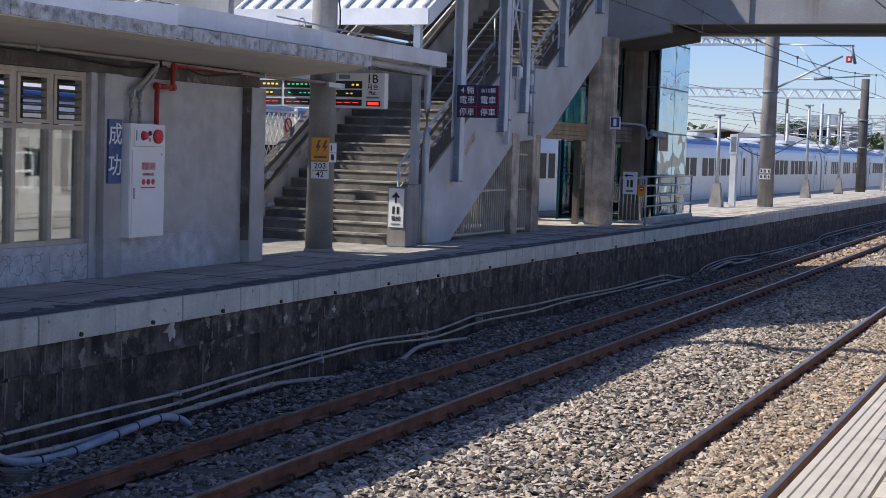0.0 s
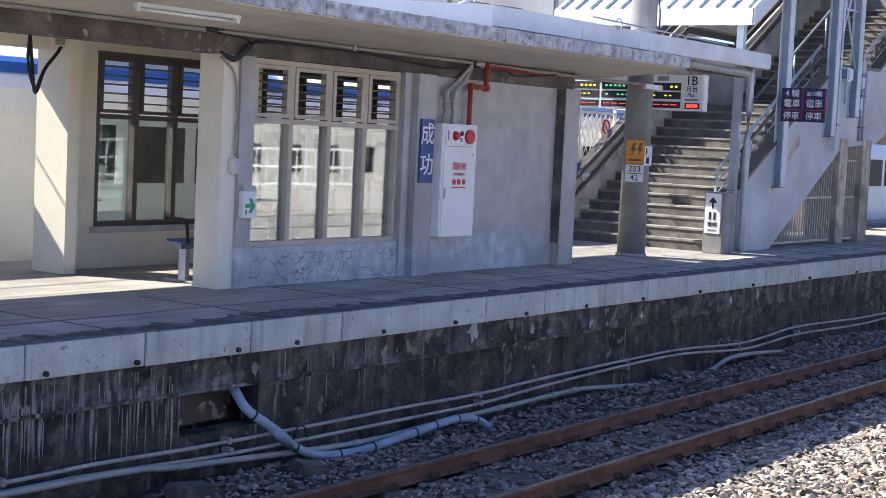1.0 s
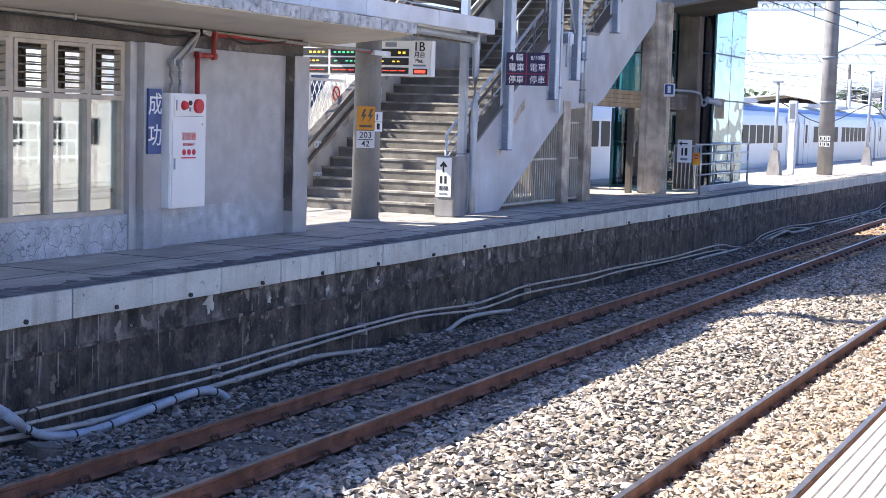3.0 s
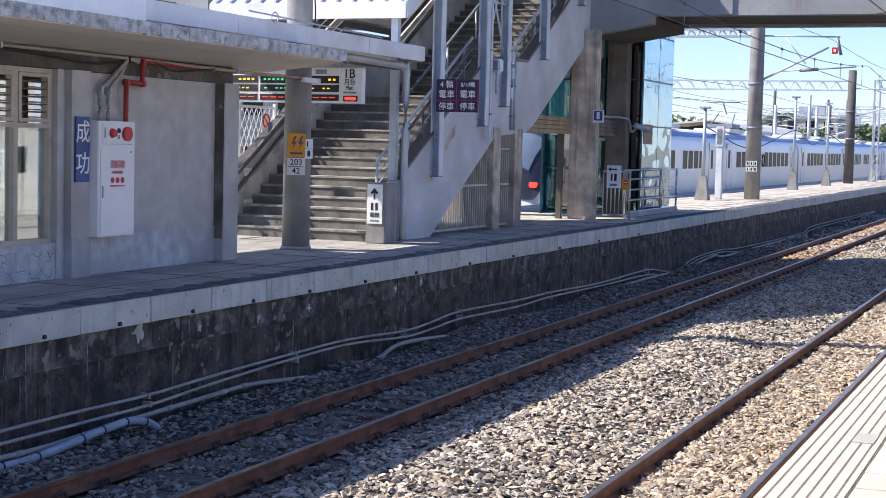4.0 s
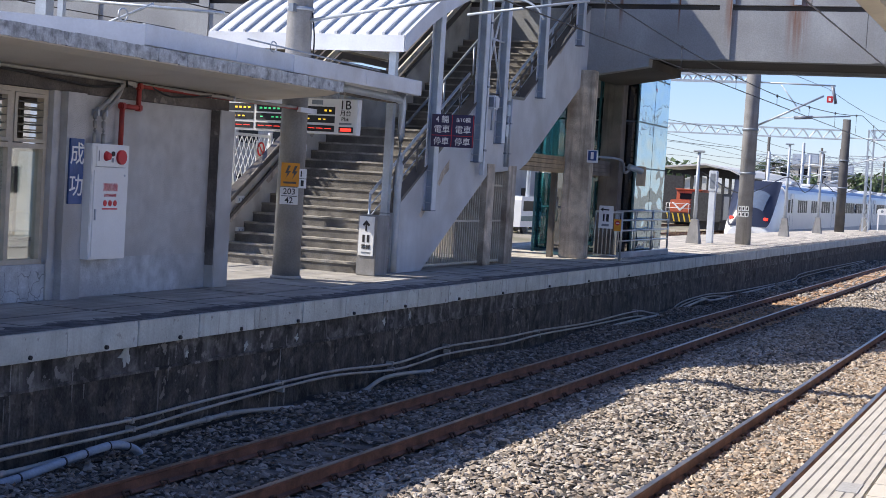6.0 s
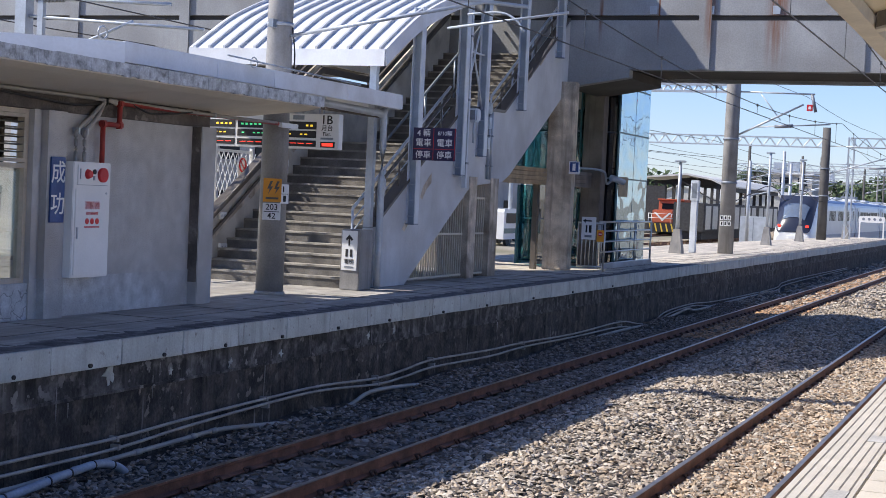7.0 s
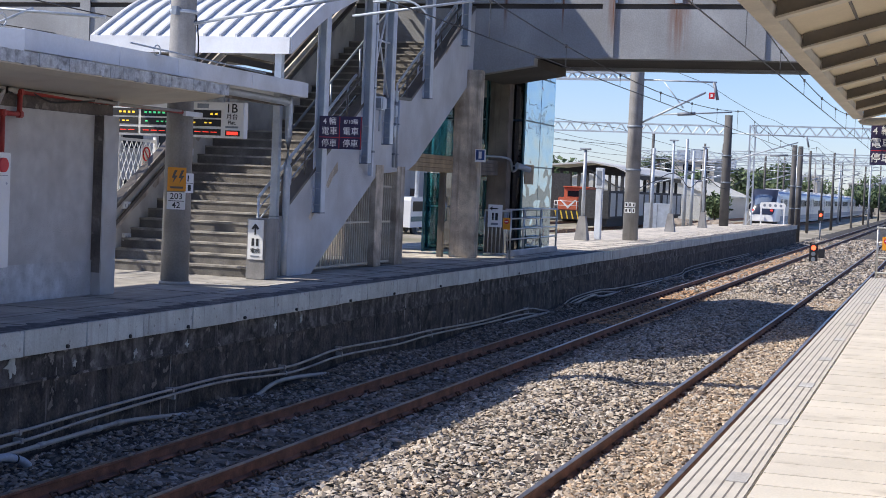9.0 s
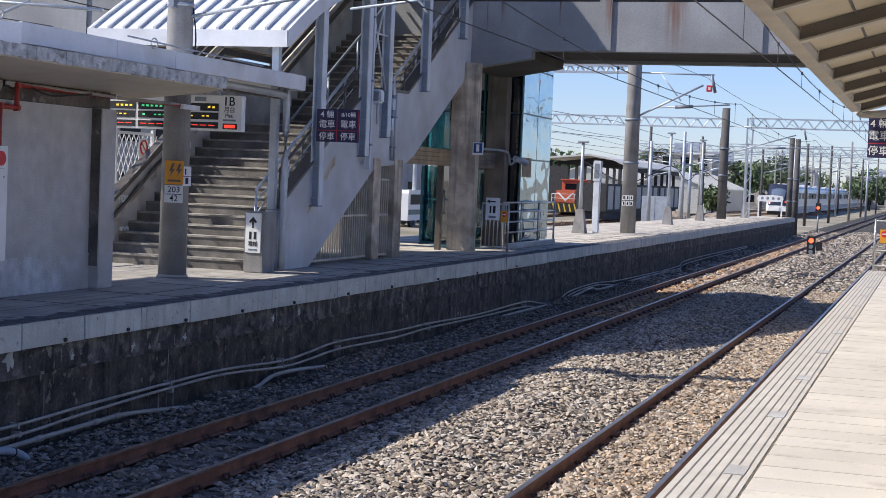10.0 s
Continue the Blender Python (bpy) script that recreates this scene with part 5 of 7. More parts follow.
        for z in (2.2, 2.8):
            part("clip", bx(x - 0.045, x + 0.045, SY0 - 0.25, SY0 - 0.182, z, z + 0.03), "steel_dk", b)
    b = thing("stair_downpipe", "pale square downpipe beside the second roof post", "pipe")
    part("pipe", bx(26.72, 26.80, SY0 - 0.34, SY0 - 0.26, 1.75, 5.4), "steel_pale", b)
    for z in (2.2, 3.4, 4.6):
        part("clip", bx(26.70, 26.82, SY0 - 0.35, SY0 - 0.20, z, z + 0.04), "steel_dk", b)
    r = thing("centre_handrail", "pale tubular handrail down the middle of the upper flight", "handrail")
    part("rail", rod(B(), (27.7, 12.3, 2.66), (33.3, 12.3, 5.83), 0.03, n=10), "steel_dk", r)
    for x in (29.6, 31.2, 32.8):
        part("post", rod(B(), (x, 12.3, stair_line(x)), (x, 12.3, 2.66 + (x - 27.7) * 0.566), 0.024, n=8), "steel", r)
    # wall rail on the far parapet
    r = thing("wall_rail", "dark timber-brown rails stepped along the far parapet", "handrail")
    for k in (0.15, 0.45):
        part("rail", rod(B(), (SX0 + 0.2, SY1 - 0.06, 0.55 + k), (L1, SY1 - 0.06, LZ + 0.65 + k), 0.03, n=8), "brown_frame", r)
    r = thing("side_screen", "weathered brown and cream battens above the far parapet", "screen")
    for i, k in enumerate((0.98, 1.16, 1.34, 1.52, 1.70, 1.88)):
        for a, b2 in ((24.9, L1), (L1, L2), (L2, L3)):
            za, zb = stair_line(a) + k, stair_line(b2 - 0.001) + k
            part("batten", prism(B(), [(a, za), (b2, zb), (b2, zb + 0.13), (a, za + 0.13)], SY1 + 0.05, SY1 + 0.09), "brown_frame" if i % 3 else "parapet", r)
    for x in (24.95, L1, L2, 31.3, 33.3):
        part("upright", bx(x - 0.03, x + 0.03, SY1 + 0.091, SY1 + 0.13, stair_line(x) + 0.88, stair_line(x) + 2.05), "brown_frame", r)
    # outlets on the far parapet face
    for x, z in ((23.0, 0.45), (22.95, 1.0), (26.0, 2.65), (25.2, 2.0)):
        s = thing("socket_box", "small cream socket box on the parapet", "socket", "sockets on the parapet")
        part("box", bx(x, x + 0.24, SY1 - 0.05, SY1, z, z + 0.13, bev=0.006), "white", s)
        part("slot", bx(x + 0.05, x + 0.07, SY1 - 0.054, SY1 - 0.05, z + 0.04, z + 0.09), "steel_dk", s)
        part("slot", bx(x + 0.15, x + 0.17, SY1 - 0.054, SY1 - 0.05, z + 0.04, z + 0.09), "steel_dk", s)
    # dark bare patches on stringer and far parapet
    for x, z, w in ((24.15, 0.98, 0.7), (25.7, 2.28, 0.9), (28.05, 2.9, 0.35), (30.3, 3.95, 0.55), (31.3, 4.55, 1.0), (24.9, 1.55, 0.5)):
        part("bare_patch", prism(B(), [(x, z), (x + w * 0.3, z + 0.12 + w * 0.17), (x + w, z + w * 0.56 + 0.16), (x + w * 1.02, z + w * 0.56 - 0.02), (x + w * 0.6, z + w * 0.30), (x + 0.1, z - 0.05)], SY0 - 0.184, SY0 - 0.181), "concrete_dk", stairs, "dark bare patch where render fell off")
    for x, w in ((22.75, 1.1), (24.0, 1.2), (25.6, 0.9)):
        z = stair_line(x) + 0.5
        part("bare_patch", prism(B(), [(x, z), (x + w * 0.3, z + 0.08 + w * 0.2), (x + w, z + w * 0.56 + 0.10), (x + w * 1.02, z + w * 0.52), (x + w * 0.5, z + w * 0.24), (x + 0.1, z - 0.04)], SY1 - 0.004, SY1 - 0.001), "concrete_dk", stairs)


stair_steel()


def back_fence():
    f = thing("mesh_fence", "white steel mesh fence on the platform's far edge", "fence", at=pose(0, 13.82, 0))
    for x in (21.0, 22.3, 23.6, 24.9):
        part("post", bx(x - 0.025, x + 0.025, -0.025, 0.025, 0.0, 2.3), "white", f)
    for z in (0.2, 1.25, 2.2):
        part("rail", bx(21.0, 24.9, -0.02, 0.02, z, z + 0.05), "white", f)
    for k in range(22):
        x = 21.0 + 0.17 * k
        part("mesh_bar", rod(B(), (x, 0, 1.3), (x + 0.5, 0, 2.2), 0.009, n=5), "white", f)
        part("mesh_bar", rod(B(), (x + 0.5, 0, 1.3), (x, 0, 2.2), 0.009, n=5), "white", f)
    n = thing("round_notice", "round white prohibition notice with a red ring on the fence", "sign", at=pose(24.55, 13.804, 1.95))
    part("plate", bx(-0.16, 0.16, -0.005, 0.01, -0.26, 0.18), "white", n)
    part("ring", tube(B(), [(0.12 * math.cos(i * 0.3142), -0.012, 0.03 + 0.12 * math.sin(i * 0.3142)) for i in range(21)], 0.016, 5), "red_sign", n, "red ring")
    part("slash", box(B(), -0.10, 0.10, -0.015, -0.008, -0.012, 0.012, m=pose(0, 0, 0.03, 0, 45, 0)), "red_sign", n)
    part("bar_of_text", bx(-0.12, 0.12, -0.009, -0.005, -0.22, -0.15), "red_sign", n)


back_fence()


def grille(x0, x1, top, label):
    g = thing("steel_grille", label, "grille")
    y = SY0 - 0.08
    x = x0 + 0.03
    while x < x1:
        z1 = top(x)
        if z1 > 0.12:
            part("bar", bx(x - 0.012, x + 0.012, y - 0.012, y + 0.012, 0.04, z1), "grille", g)
        x += 0.115
    for z in (0.06, 0.85, 1.55):
        xa = x0
        while top(xa) < z + 0.02 and xa < x1:
            xa += 0.05
        if xa < x1:
            part("cross_bar", bx(xa, x1, y - 0.016, y + 0.016, z, z + 0.035), "grille", g)


grille(24.5, 27.33, lambda x: 0.0 + (x - 24.4) * 0.585, "cream steel bar grille closing the space under the stairs")
grille(27.78, 28.52, lambda x: 1.82, "cream steel bar gate between two concrete piers")


def stair_foot_pier():
    p = thing("guide_sign_pier", "short concrete pier with a white lift guide sign", "sign")
    part("pier", bx(22.12, 22.6, 10.22, 10.56, 0.0, 0.98, bev=0.01), "pole", p)
    part("sign_plate", bx(22.10, 22.12, 10.26, 10.53, 0.32, 0.96, bev=0.003), "white", p)
    arrow = [(10.40 + 0.0, 0.90), (10.33, 0.82), (10.36, 0.80), (10.385, 0.83), (10.385, 0.72), (10.415, 0.72), (10.415, 0.83), (10.44, 0.80), (10.47, 0.82)]
    part("arrow", prism(B(), arrow, 22.094, 22.099, "x"), "black", p)
    for ya, r in ((10.44, 0.022), (10.36, 0.022)):
        part("pictogram", bx(22.094, 22.099, ya - 0.02, ya + 0.02, 0.54, 0.66), "black", p)
    writing("電梯", 0.085, "black", p, Matrix.Translation((22.095, 10.395, 0.46)) @ FACE_X)
    part("bar_of_text", bx(22.094, 22.099, 10.32, 10.47, 0.36, 0.385), "steel_dk", p)


stair_foot_pier()


# ---- lift tower beside the bridge ----
def lift_area():
    w = tagged(new("lift_frame"), "board-marked concrete frame of columns and beams below the bridge", "structure frame", kind="structure")
    part("column", bx(33.0, 33.32, 10.04, 10.65, 0, 4.3, bev=0.02), "concrete_dk", w, "massive board-marked column")
    part("column", bx(36.15, 36.6, 10.24, 10.74, 0, 4.63, bev=0.02), "frame_brown", w)
    part("column", bx(33.0, 33.6, 13.6, 14.2, 0, 4.63, bev=0.02), "concrete_dk", w)
    part("column", bx(30.6, 31.0, 12.3, 12.7, 0, 2.4, bev=0.02), "concrete_dk", w)
    for k in range(4):
        part("beam_board", bx(29.5, 33.0, 10.62, 10.95, 1.93 + 0.095 * k, 2.018 + 0.095 * k, bev=0.006), "wood", w, "board-marked buff beam")
        part("beam_board", bx(33.33, 36.14, 10.45, 10.65, 1.93 + 0.095 * k, 2.018 + 0.095 * k, bev=0.006), "frame_brown", w)
    part("door_frame", bx(29.5, 29.62, 10.75, 10.87, 0, 1.93), "brown_frame", w)
    part("door_frame", bx(32.8, 32.95, 10.75, 10.87, 0, 1.93), "brown_frame", w)
    part("lift_door", bx(35.6, 36.14, 10.9, 11.0, 0.0, 1.92), "frame_brown", w)
    for x0, x1, y, z0, z1 in ((34.1, 35.5, 11.65, 0.04, 1.92), (36.2, 36.62, 10.80, 2.35, 4.3), (36.2, 36.6, 10.80, 0.9, 1.8), (33.45, 36.0, 11.5, 2.35, 4.5)):
        part("glass_screen", bx(x0, x1, y, y + 0.02, z0, z1), "glass_lift", w, "blue-green glass screen")
        part("screen_frame", bx(x0 - 0.04, x0, y - 0.01, y + 0.03, z0, z1), "teal", w)
        part("screen_frame", bx(x1, x1 + 0.04, y - 0.01, y + 0.03, z0, z1), "teal", w)
    part("handle", rod(B(), (35.62, 11.6, 0.75), (35.62, 11.6, 1.35), 0.03), "stainless", w)
    # glass tower
    t = tagged(new("lift_tower"), "glazed lift tower with dark frames and mirror film", "lift tower", kind="structure")
    x0, x1, y0, y1 = 36.68, 39.72, 9.95, 12.4
    zs = (0.0, 1.1, 2.2, 3.35, 4.5, 5.6)
    for a, b in zip(zs, zs[1:]):
        part("pane", bx(x0 + 0.05, (x0 + x1) / 2 - 0.02, y0, y0 + 0.02, a + 0.02, b - 0.02), "mirror_film", t, "silvered glass pane")
        part("pane", bx((x0 + x1) / 2 + 0.02, x1 - 0.05, y0, y0 + 0.02, a + 0.02, b - 0.02), "mirror_film", t)
        part("pane", bx(x0, x0 + 0.02, y0 + 0.05, y1 - 0.05, a + 0.02, b - 0.02), "tower_side", t, "dark glass side pane")
        part("pane", bx(x1 - 0.02, x1, y0 + 0.05, y1 - 0.05, a + 0.02, b - 0.02), "mirror_film", t)
        part("transom", bx(x0, x1, y0 + 0.03, y0 + 0.07, b - 0.03, b + 0.03), "teal", t)
    for x, y in ((x0, y0), (x1 - 0.06, y0), (x0, y1), (x1 - 0.06, y1), ((x0 + x1) / 2 - 0.03, y0)):
        part("mullion", bx(x, x + 0.06, y + 0.021, y + 0.09, 0, 5.6), "teal", t)
    part("core", bx(x0 + 0.5, x1 - 0.4, y0 + 0.8, y1 - 0.1, 0, 5.5), "steel_dk", t)
    part("cap", bx(x0 - 0.05, x1 + 0.05, y0 - 0.02, y1 + 0.05, 5.6, 5.75), "steel", t)
    part("poster_strip", bx(x0 + 0.15, x0 + 1.0, y0 - 0.01, y0 - 0.002, 1.75, 2.25), "wood", t, "faded brown poster strip")
    # barrier rails
    f = thing("barrier_fence", "stainless tube barrier fence beside the lift", "fence")
    for k in range(7):
        y = 9.42 + 0.095 * k
        part("bar", rod(B(), (33.62, y, 0.1), (33.62, y, 1.08), 0.014, n=6), "stainless", f)
    for z in (0.1, 1.1):
        part("rail", rod(B(), (33.62, 9.36, z), (33.62, 10.0, z), 0.024, n=8), "stainless", f)
    part("post", rod(B(), (33.62, 9.36, 0), (33.62, 9.36, 1.12), 0.026, n=8), "stainless", f)
    f = thing("barrier_fence", "stainless tube barrier fence in front of the glass tower", "fence")
    for z in (0.12, 0.4, 0.65, 0.9, 1.12):
        part("rail", rod(B(), (34.6, 9.75, z), (39.6, 9.75, z), 0.022, n=8), "stainless", f)
    for x in (34.6, 36.2, 37.9, 39.6):
        part("post", rod(B(), (x, 9.75, 0), (x, 9.75, 1.15), 0.026, n=8), "stainless", f)
    part("kick_plate", bx(34.6, 39.6, 9.70, 9.74, 0.0, 0.12), "concrete", f)
    s = thing("lift_guide_sign", "white guide sign with a black arrow on the barrier", "sign")
    part("plate", bx(33.56, 33.58, 9.56, 9.90, 0.72, 1.24, bev=0.004), "white", s)
    part("arrow", prism(B(), [(9.87, 1.15), (9.80, 1.20), (9.80, 1.165), (9.66, 1.165), (9.66, 1.135), (9.80, 1.135), (9.80, 1.10)], 33.553, 33.559, "x"), "black", s)
    part("pictogram", bx(33.553, 33.559, 9.66, 9.72, 0.88, 1.05), "black", s)
    part("pictogram", bx(33.553, 33.559, 9.76, 9.80, 0.88, 1.05), "black", s)
    part("bar_of_text", bx(33.553, 33.559, 9.65, 9.82, 0.77, 0.82), "steel_dk", s)
    s = thing("prohibition_sign", "orange no-entry plate on the barrier", "sign")
    part("plate", bx(33.56, 33.58, 9.36, 9.53, 0.68, 0.95, bev=0.003), "orange", s)
    part("disc", rod(B(), (33.553, 9.445, 0.86), (33.559, 9.445, 0.86), 0.055, n=16), "red_sign", s)
    part("bar", bx(33.548, 33.553, 9.405, 9.485, 0.85, 0.87), "white", s)
    s = thing("lift_sign", "square blue lift symbol sign on a bracket", "sign")
    part("plate", bx(32.95, 32.98, 9.84, 10.09, 2.20, 2.49, bev=0.004), "white", s)
    part("panel", bx(32.944, 32.949, 9.865, 10.065, 2.25, 2.47), "blue", s)
    part("pictogram", bx(32.938, 32.943, 9.93, 10.0, 2.28, 2.44), "white", s)
    c = thing("cctv_camera", "white bullet surveillance camera on a bent conduit", "camera")
    part("housing", rod(B(), (35.7, 9.85, 2.20), (36.0, 9.6, 2.10), 0.075, 0.07, 14), "steel", c)
    part("bracket", tube(B(), smooth_path([(33.2, 10.03, 2.35), (34.6, 9.92, 2.36), (35.3, 9.9, 2.30), (35.5, 9.9, 2.05), (35.75, 9.85, 2.12)], 5), 0.03), "steel_dk", c)


lift_area()


# ---- cables and hose along the platform wall ----
def wall_cables():
    base = [(-4, -1.0), (3, -1.0), (6.95, -1.0), (7.8, -0.99), (9.3, -1.02), (11.7, -1.03), (13.1, -1.05), (14.4, -1.02), (16.3, -0.99), (17.8, -0.98), (19.6, -1.05), (20.6, -1.02), (21.7, -0.97), (24.3, -1.04), (26.1, -1.05), (29.3, -1.10), (32.9, -1.08), (34.4, -1.22), (35.9, -1.3), (37.3, -1.12), (40.3, -1.06), (44, -1.15), (53.9, -1.2), (57, -1.05), (75, -1.1)]
    for k, (dz, y, r) in enumerate(((0.02, 8.70, 0.018), (-0.065, 8.68, 0.018))):
        c = thing("wall_cable", "pale dusty cable slung along the platform wall", "cable", "cables along the platform wall")
        part("cable", tube(B(), smooth_path([(x, y, z + dz * (1 + 0.5 * math.sin(x * 0.55 + k * 2))) for x, z in base], 4), r, 6), "cable", c)
        for x, z in base[2:20:2]:
            part("tie", bx(x - 0.02, x + 0.02, y - r - 0.006, y + 0.08, z + dz - r - 0.01, z + dz + r + 0.01), "pvc", c)
    low = [(-4, -1.05), (6.9, -1.05), (8.7, -1.12), (10.9, -1.23), (12.3, -1.21), (13.4, -1.20), (14.5, -1.185), (14.94, -1.18), (15.4, -1.20), (16.3, -1.27), (17.4, -1.36)]
    c = thing("wall_conduit", "old grey-brown conduit sagging to the ballast", "conduit")
    part("pipe", tube(B(), smooth_path([(x, 8.62 + 0.02 * math.sin(x), z) for x, z in low], 4), 0.028, 8), "pvc", c)
    for x, z in low[2:8]:
        part("coupling", rod(B(), (x - 0.06, 8.62 + 0.02 * math.sin(x), z), (x + 0.06, 8.62 + 0.02 * math.sin(x), z), 0.034, n=10), "pvc", c)
    low = [(18.1, -1.36), (18.6, -1.28), (19.2, -1.18), (20.4, -1.22), (21.7, -1.32), (22.8, -1.36)]
    c = thing("wall_conduit", "old grey conduit rising from the ballast to the wall", "conduit")
    part("pipe", tube(B(), smooth_path([(x, 8.60, z) for x, z in low], 4), 0.03, 8), "pvc", c)
    low = [(27.5, -1.33), (29.3, -1.27), (31.5, -1.24), (33.8, -1.25), (36, -1.27), (38.2, -1.18), (39.6, -1.13), (40.7, -1.22), (46, -1.22), (53, -1.25)]
    c = thing("wall_conduit", "old grey conduit along the foot of the wall", "conduit")
    part("pipe", tube(B(), smooth_path([(x, 8.62, z) for x, z in low], 4), 0.032, 8), "cable", c)
    h = thing("drain_hose", "thick blue-grey corrugated hose from the wall opening to the ballast", "hose")
    pts = smooth_path([(9.66, 9.1, -0.50), (9.5, 8.86, -0.58), (9.46, 8.66, -0.74), (9.66, 8.57, -0.9), (9.97, 8.54, -1.12), (10.3, 8.52, -1.24), (10.8, 8.48, -1.27), (11.4, 8.45, -1.22), (12.0, 8.42, -1.16), (12.4, 8.42, -1.15), (12.7, 8.42, -1.22), (12.85, 8.42, -1.30)], 6)
    part("hose", tube(B(), pts, 0.042, 12), "hose", h)
    for k in (14, 20, 24, 33, 38, 44, 47, 52, 58):
        a, b = pts[k], pts[k] + (pts[k + 1] - pts[k]).normalized() * 0.02
        part("tape_band", rod(B(), a, b, 0.046, n=12), "black", h, "black tape band")
    part("joint", rod(B(), pts[19], pts[23], 0.050, n=12), "hose", h)
    part("wire_loop", tube(B(), [(10.0 + 0.09 * math.cos(i * 0.5), 8.5 + 0.02 * i / 13, -1.05 + 0.12 * math.sin(i * 0.5)) for i in range(13)], 0.008), "black", h)
    # lime and plaster marks, weep pipes
    random.seed(11)
    for x, z, big in ((13.02, -0.37, 1.0), (14.2, -0.43, 0.45), (15.5, -0.45, 0.4), (16.77, -0.46, 0.45), (19.4, -0.42, 0.5), (20.3, -0.38, 0.5)):
        n = 18
        rim = [random.uniform(0.03, 0.11) * big * (1.5 if k % 3 == 0 else 1.0) for k in range(n)]
        bm = prism(B(), [(x + rim[k] * math.cos(6.2832 * k / n) * 0.9, z + rim[k] * math.sin(6.2832 * k / n) * 1.2) for k in range(n)], 8.764, 8.777)
        solid("plaster_splash", bm, "fascia", "pale plaster splash on the grimy wall", "stain", "plaster splashes on the wall")
    for i, x in enumerate((6.2, 7.3, 8.2, 9.35, 10.1, 11.35, 12.55, 13.9, 15.2, 16.6, 18.2, 19.9, 22, 24, 26.5, 29, 32)):
        solid("weep_pipe", rod(B(), (x, 8.655, -0.225), (x, 8.70, -0.225), 0.022, n=10), "black", "dark weep pipe stub in the platform lip", "pipe", "weep pipes")
    # lime runs down the wall
    for x in (6.0, 6.15, 6.5, 6.9, 7.05, 7.3, 7.7, 8.0, 8.2, 8.45, 8.6, 10.2, 10.7, 11.3, 12.3, 13.9, 16.4, 20.8):
        for k in range(11 if x < 9 else 2):
            xx = x + random.uniform(-0.18, 0.18)
            z0 = random.uniform(-0.62, -0.27)
            w, l = random.uniform(0.005, 0.011), random.uniform(0.12, 0.5)
            solid("lime_run", prism(B(), [(xx, z0), (xx + w, z0), (xx + w * 1.3, z0 - l * 0.4), (xx + w * 0.6, z0 - l), (xx - w * 0.2, z0 - l * 0.5)], 8.770, 8.777), "lime", "thin pale lime run down the wall", "stain", "lime runs on the wall")
    # rubble at the wall foot
    s = thing("concrete_debris", "broken concrete slab pieces in the ballast by the wall", "rubble")
    for x, y, w, rz in ((8.6, 8.42, 0.5, 8), (9.9, 8.3, 0.3, -20)):
        part("piece", box(B(), -w / 2, w / 2, -0.11, 0.11, -0.05, 0.06, m=pose(x, y, -1.27, 6, 9, rz), bev=0.02), "sleeper_brown", s)


wall_cables()


# ---- poles, lamps and overhead line ----
def trapezoid_post(x, y, h, label, top=True):
    p = thing("platform_lamp_post", label, "lamp post", "platform lamp posts", at=pose(x, y, 0))
    bm = B()
    lo = [bm.verts.new(v) for v in ((-0.22, -0.22, 0), (0.22, -0.22, 0), (0.22, 0.22, 0), (-0.22, 0.22, 0))]
    hi = [bm.verts.new(v) for v in ((-0.11, -0.11, 0.8), (0.11, -0.11, 0.8), (0.11, 0.11, 0.8), (-0.11, 0.11, 0.8))]
    for i in range(4):
        bm.faces.new((lo[i], lo[(i + 1) % 4], hi[(i + 1) % 4], hi[i]))
    bm.faces.new(hi)
    base = part("base", bm, "pole", p, "tapered concrete base")
    # no real hollow: a dark plate on the face paints its shade
    bm = B()
    bm.faces.new([bm.verts.new(v) for v in ((-0.208, -0.13, 0.06), (-0.208, 0.13, 0.06), (-0.135, 0.07, 0.6), (-0.135, -0.07, 0.6))])
    bmesh.ops.solidify(bm, geom=bm.faces[:], thickness=0.01)
    part("recess", bm, "steel_dk", base, "dark plate painted for the shade of the hollow")
    part("shaft", rod(B(), (0, 0, 0.7), (0, 0, h), 0.07, 0.05, 12), "steel", p)
    if top:
        part("lamp_head", bx(-0.09, 0.09, -0.2, 0.2, h, h + 0.07, bev=0.03), "steel", p)
    part("conduit", rod(B(), (0.09, 0, 0.7), (0.09, 0, h * 0.7), 0.025), "steel", p)


trapezoid_post(49.3, 11.25, 3.0, "white steel lamp post on a tapered concrete base")
trapezoid_post(66.7, 11.25, 4.0, "white steel lamp post farther along the platform")
trapezoid_post(78.0, 11.5, 4.1, "white steel lamp post in the middle of the platform")
trapezoid_post(92.0, 10.9, 4.4, "white steel lamp post near the platform end")


def pylon():
    p = thing("platform_pylon", "slim white sign pylon on the platform", "sign", at=pose(50.6, 11.0, 0))
    part("body", bx(-0.10, 0.10, -0.11, 0.11, 0, 1.75, bev=0.02), "steel_pale", p)
    part("head", bx(-0.11, 0.11, -0.14, 0.14, 1.75, 2.45, bev=0.02), "steel_pale", p)
    part("panel", bx(-0.116, -0.11, -0.08, 0.09, 1.85, 2.35), "steel_dk", p)


pylon()


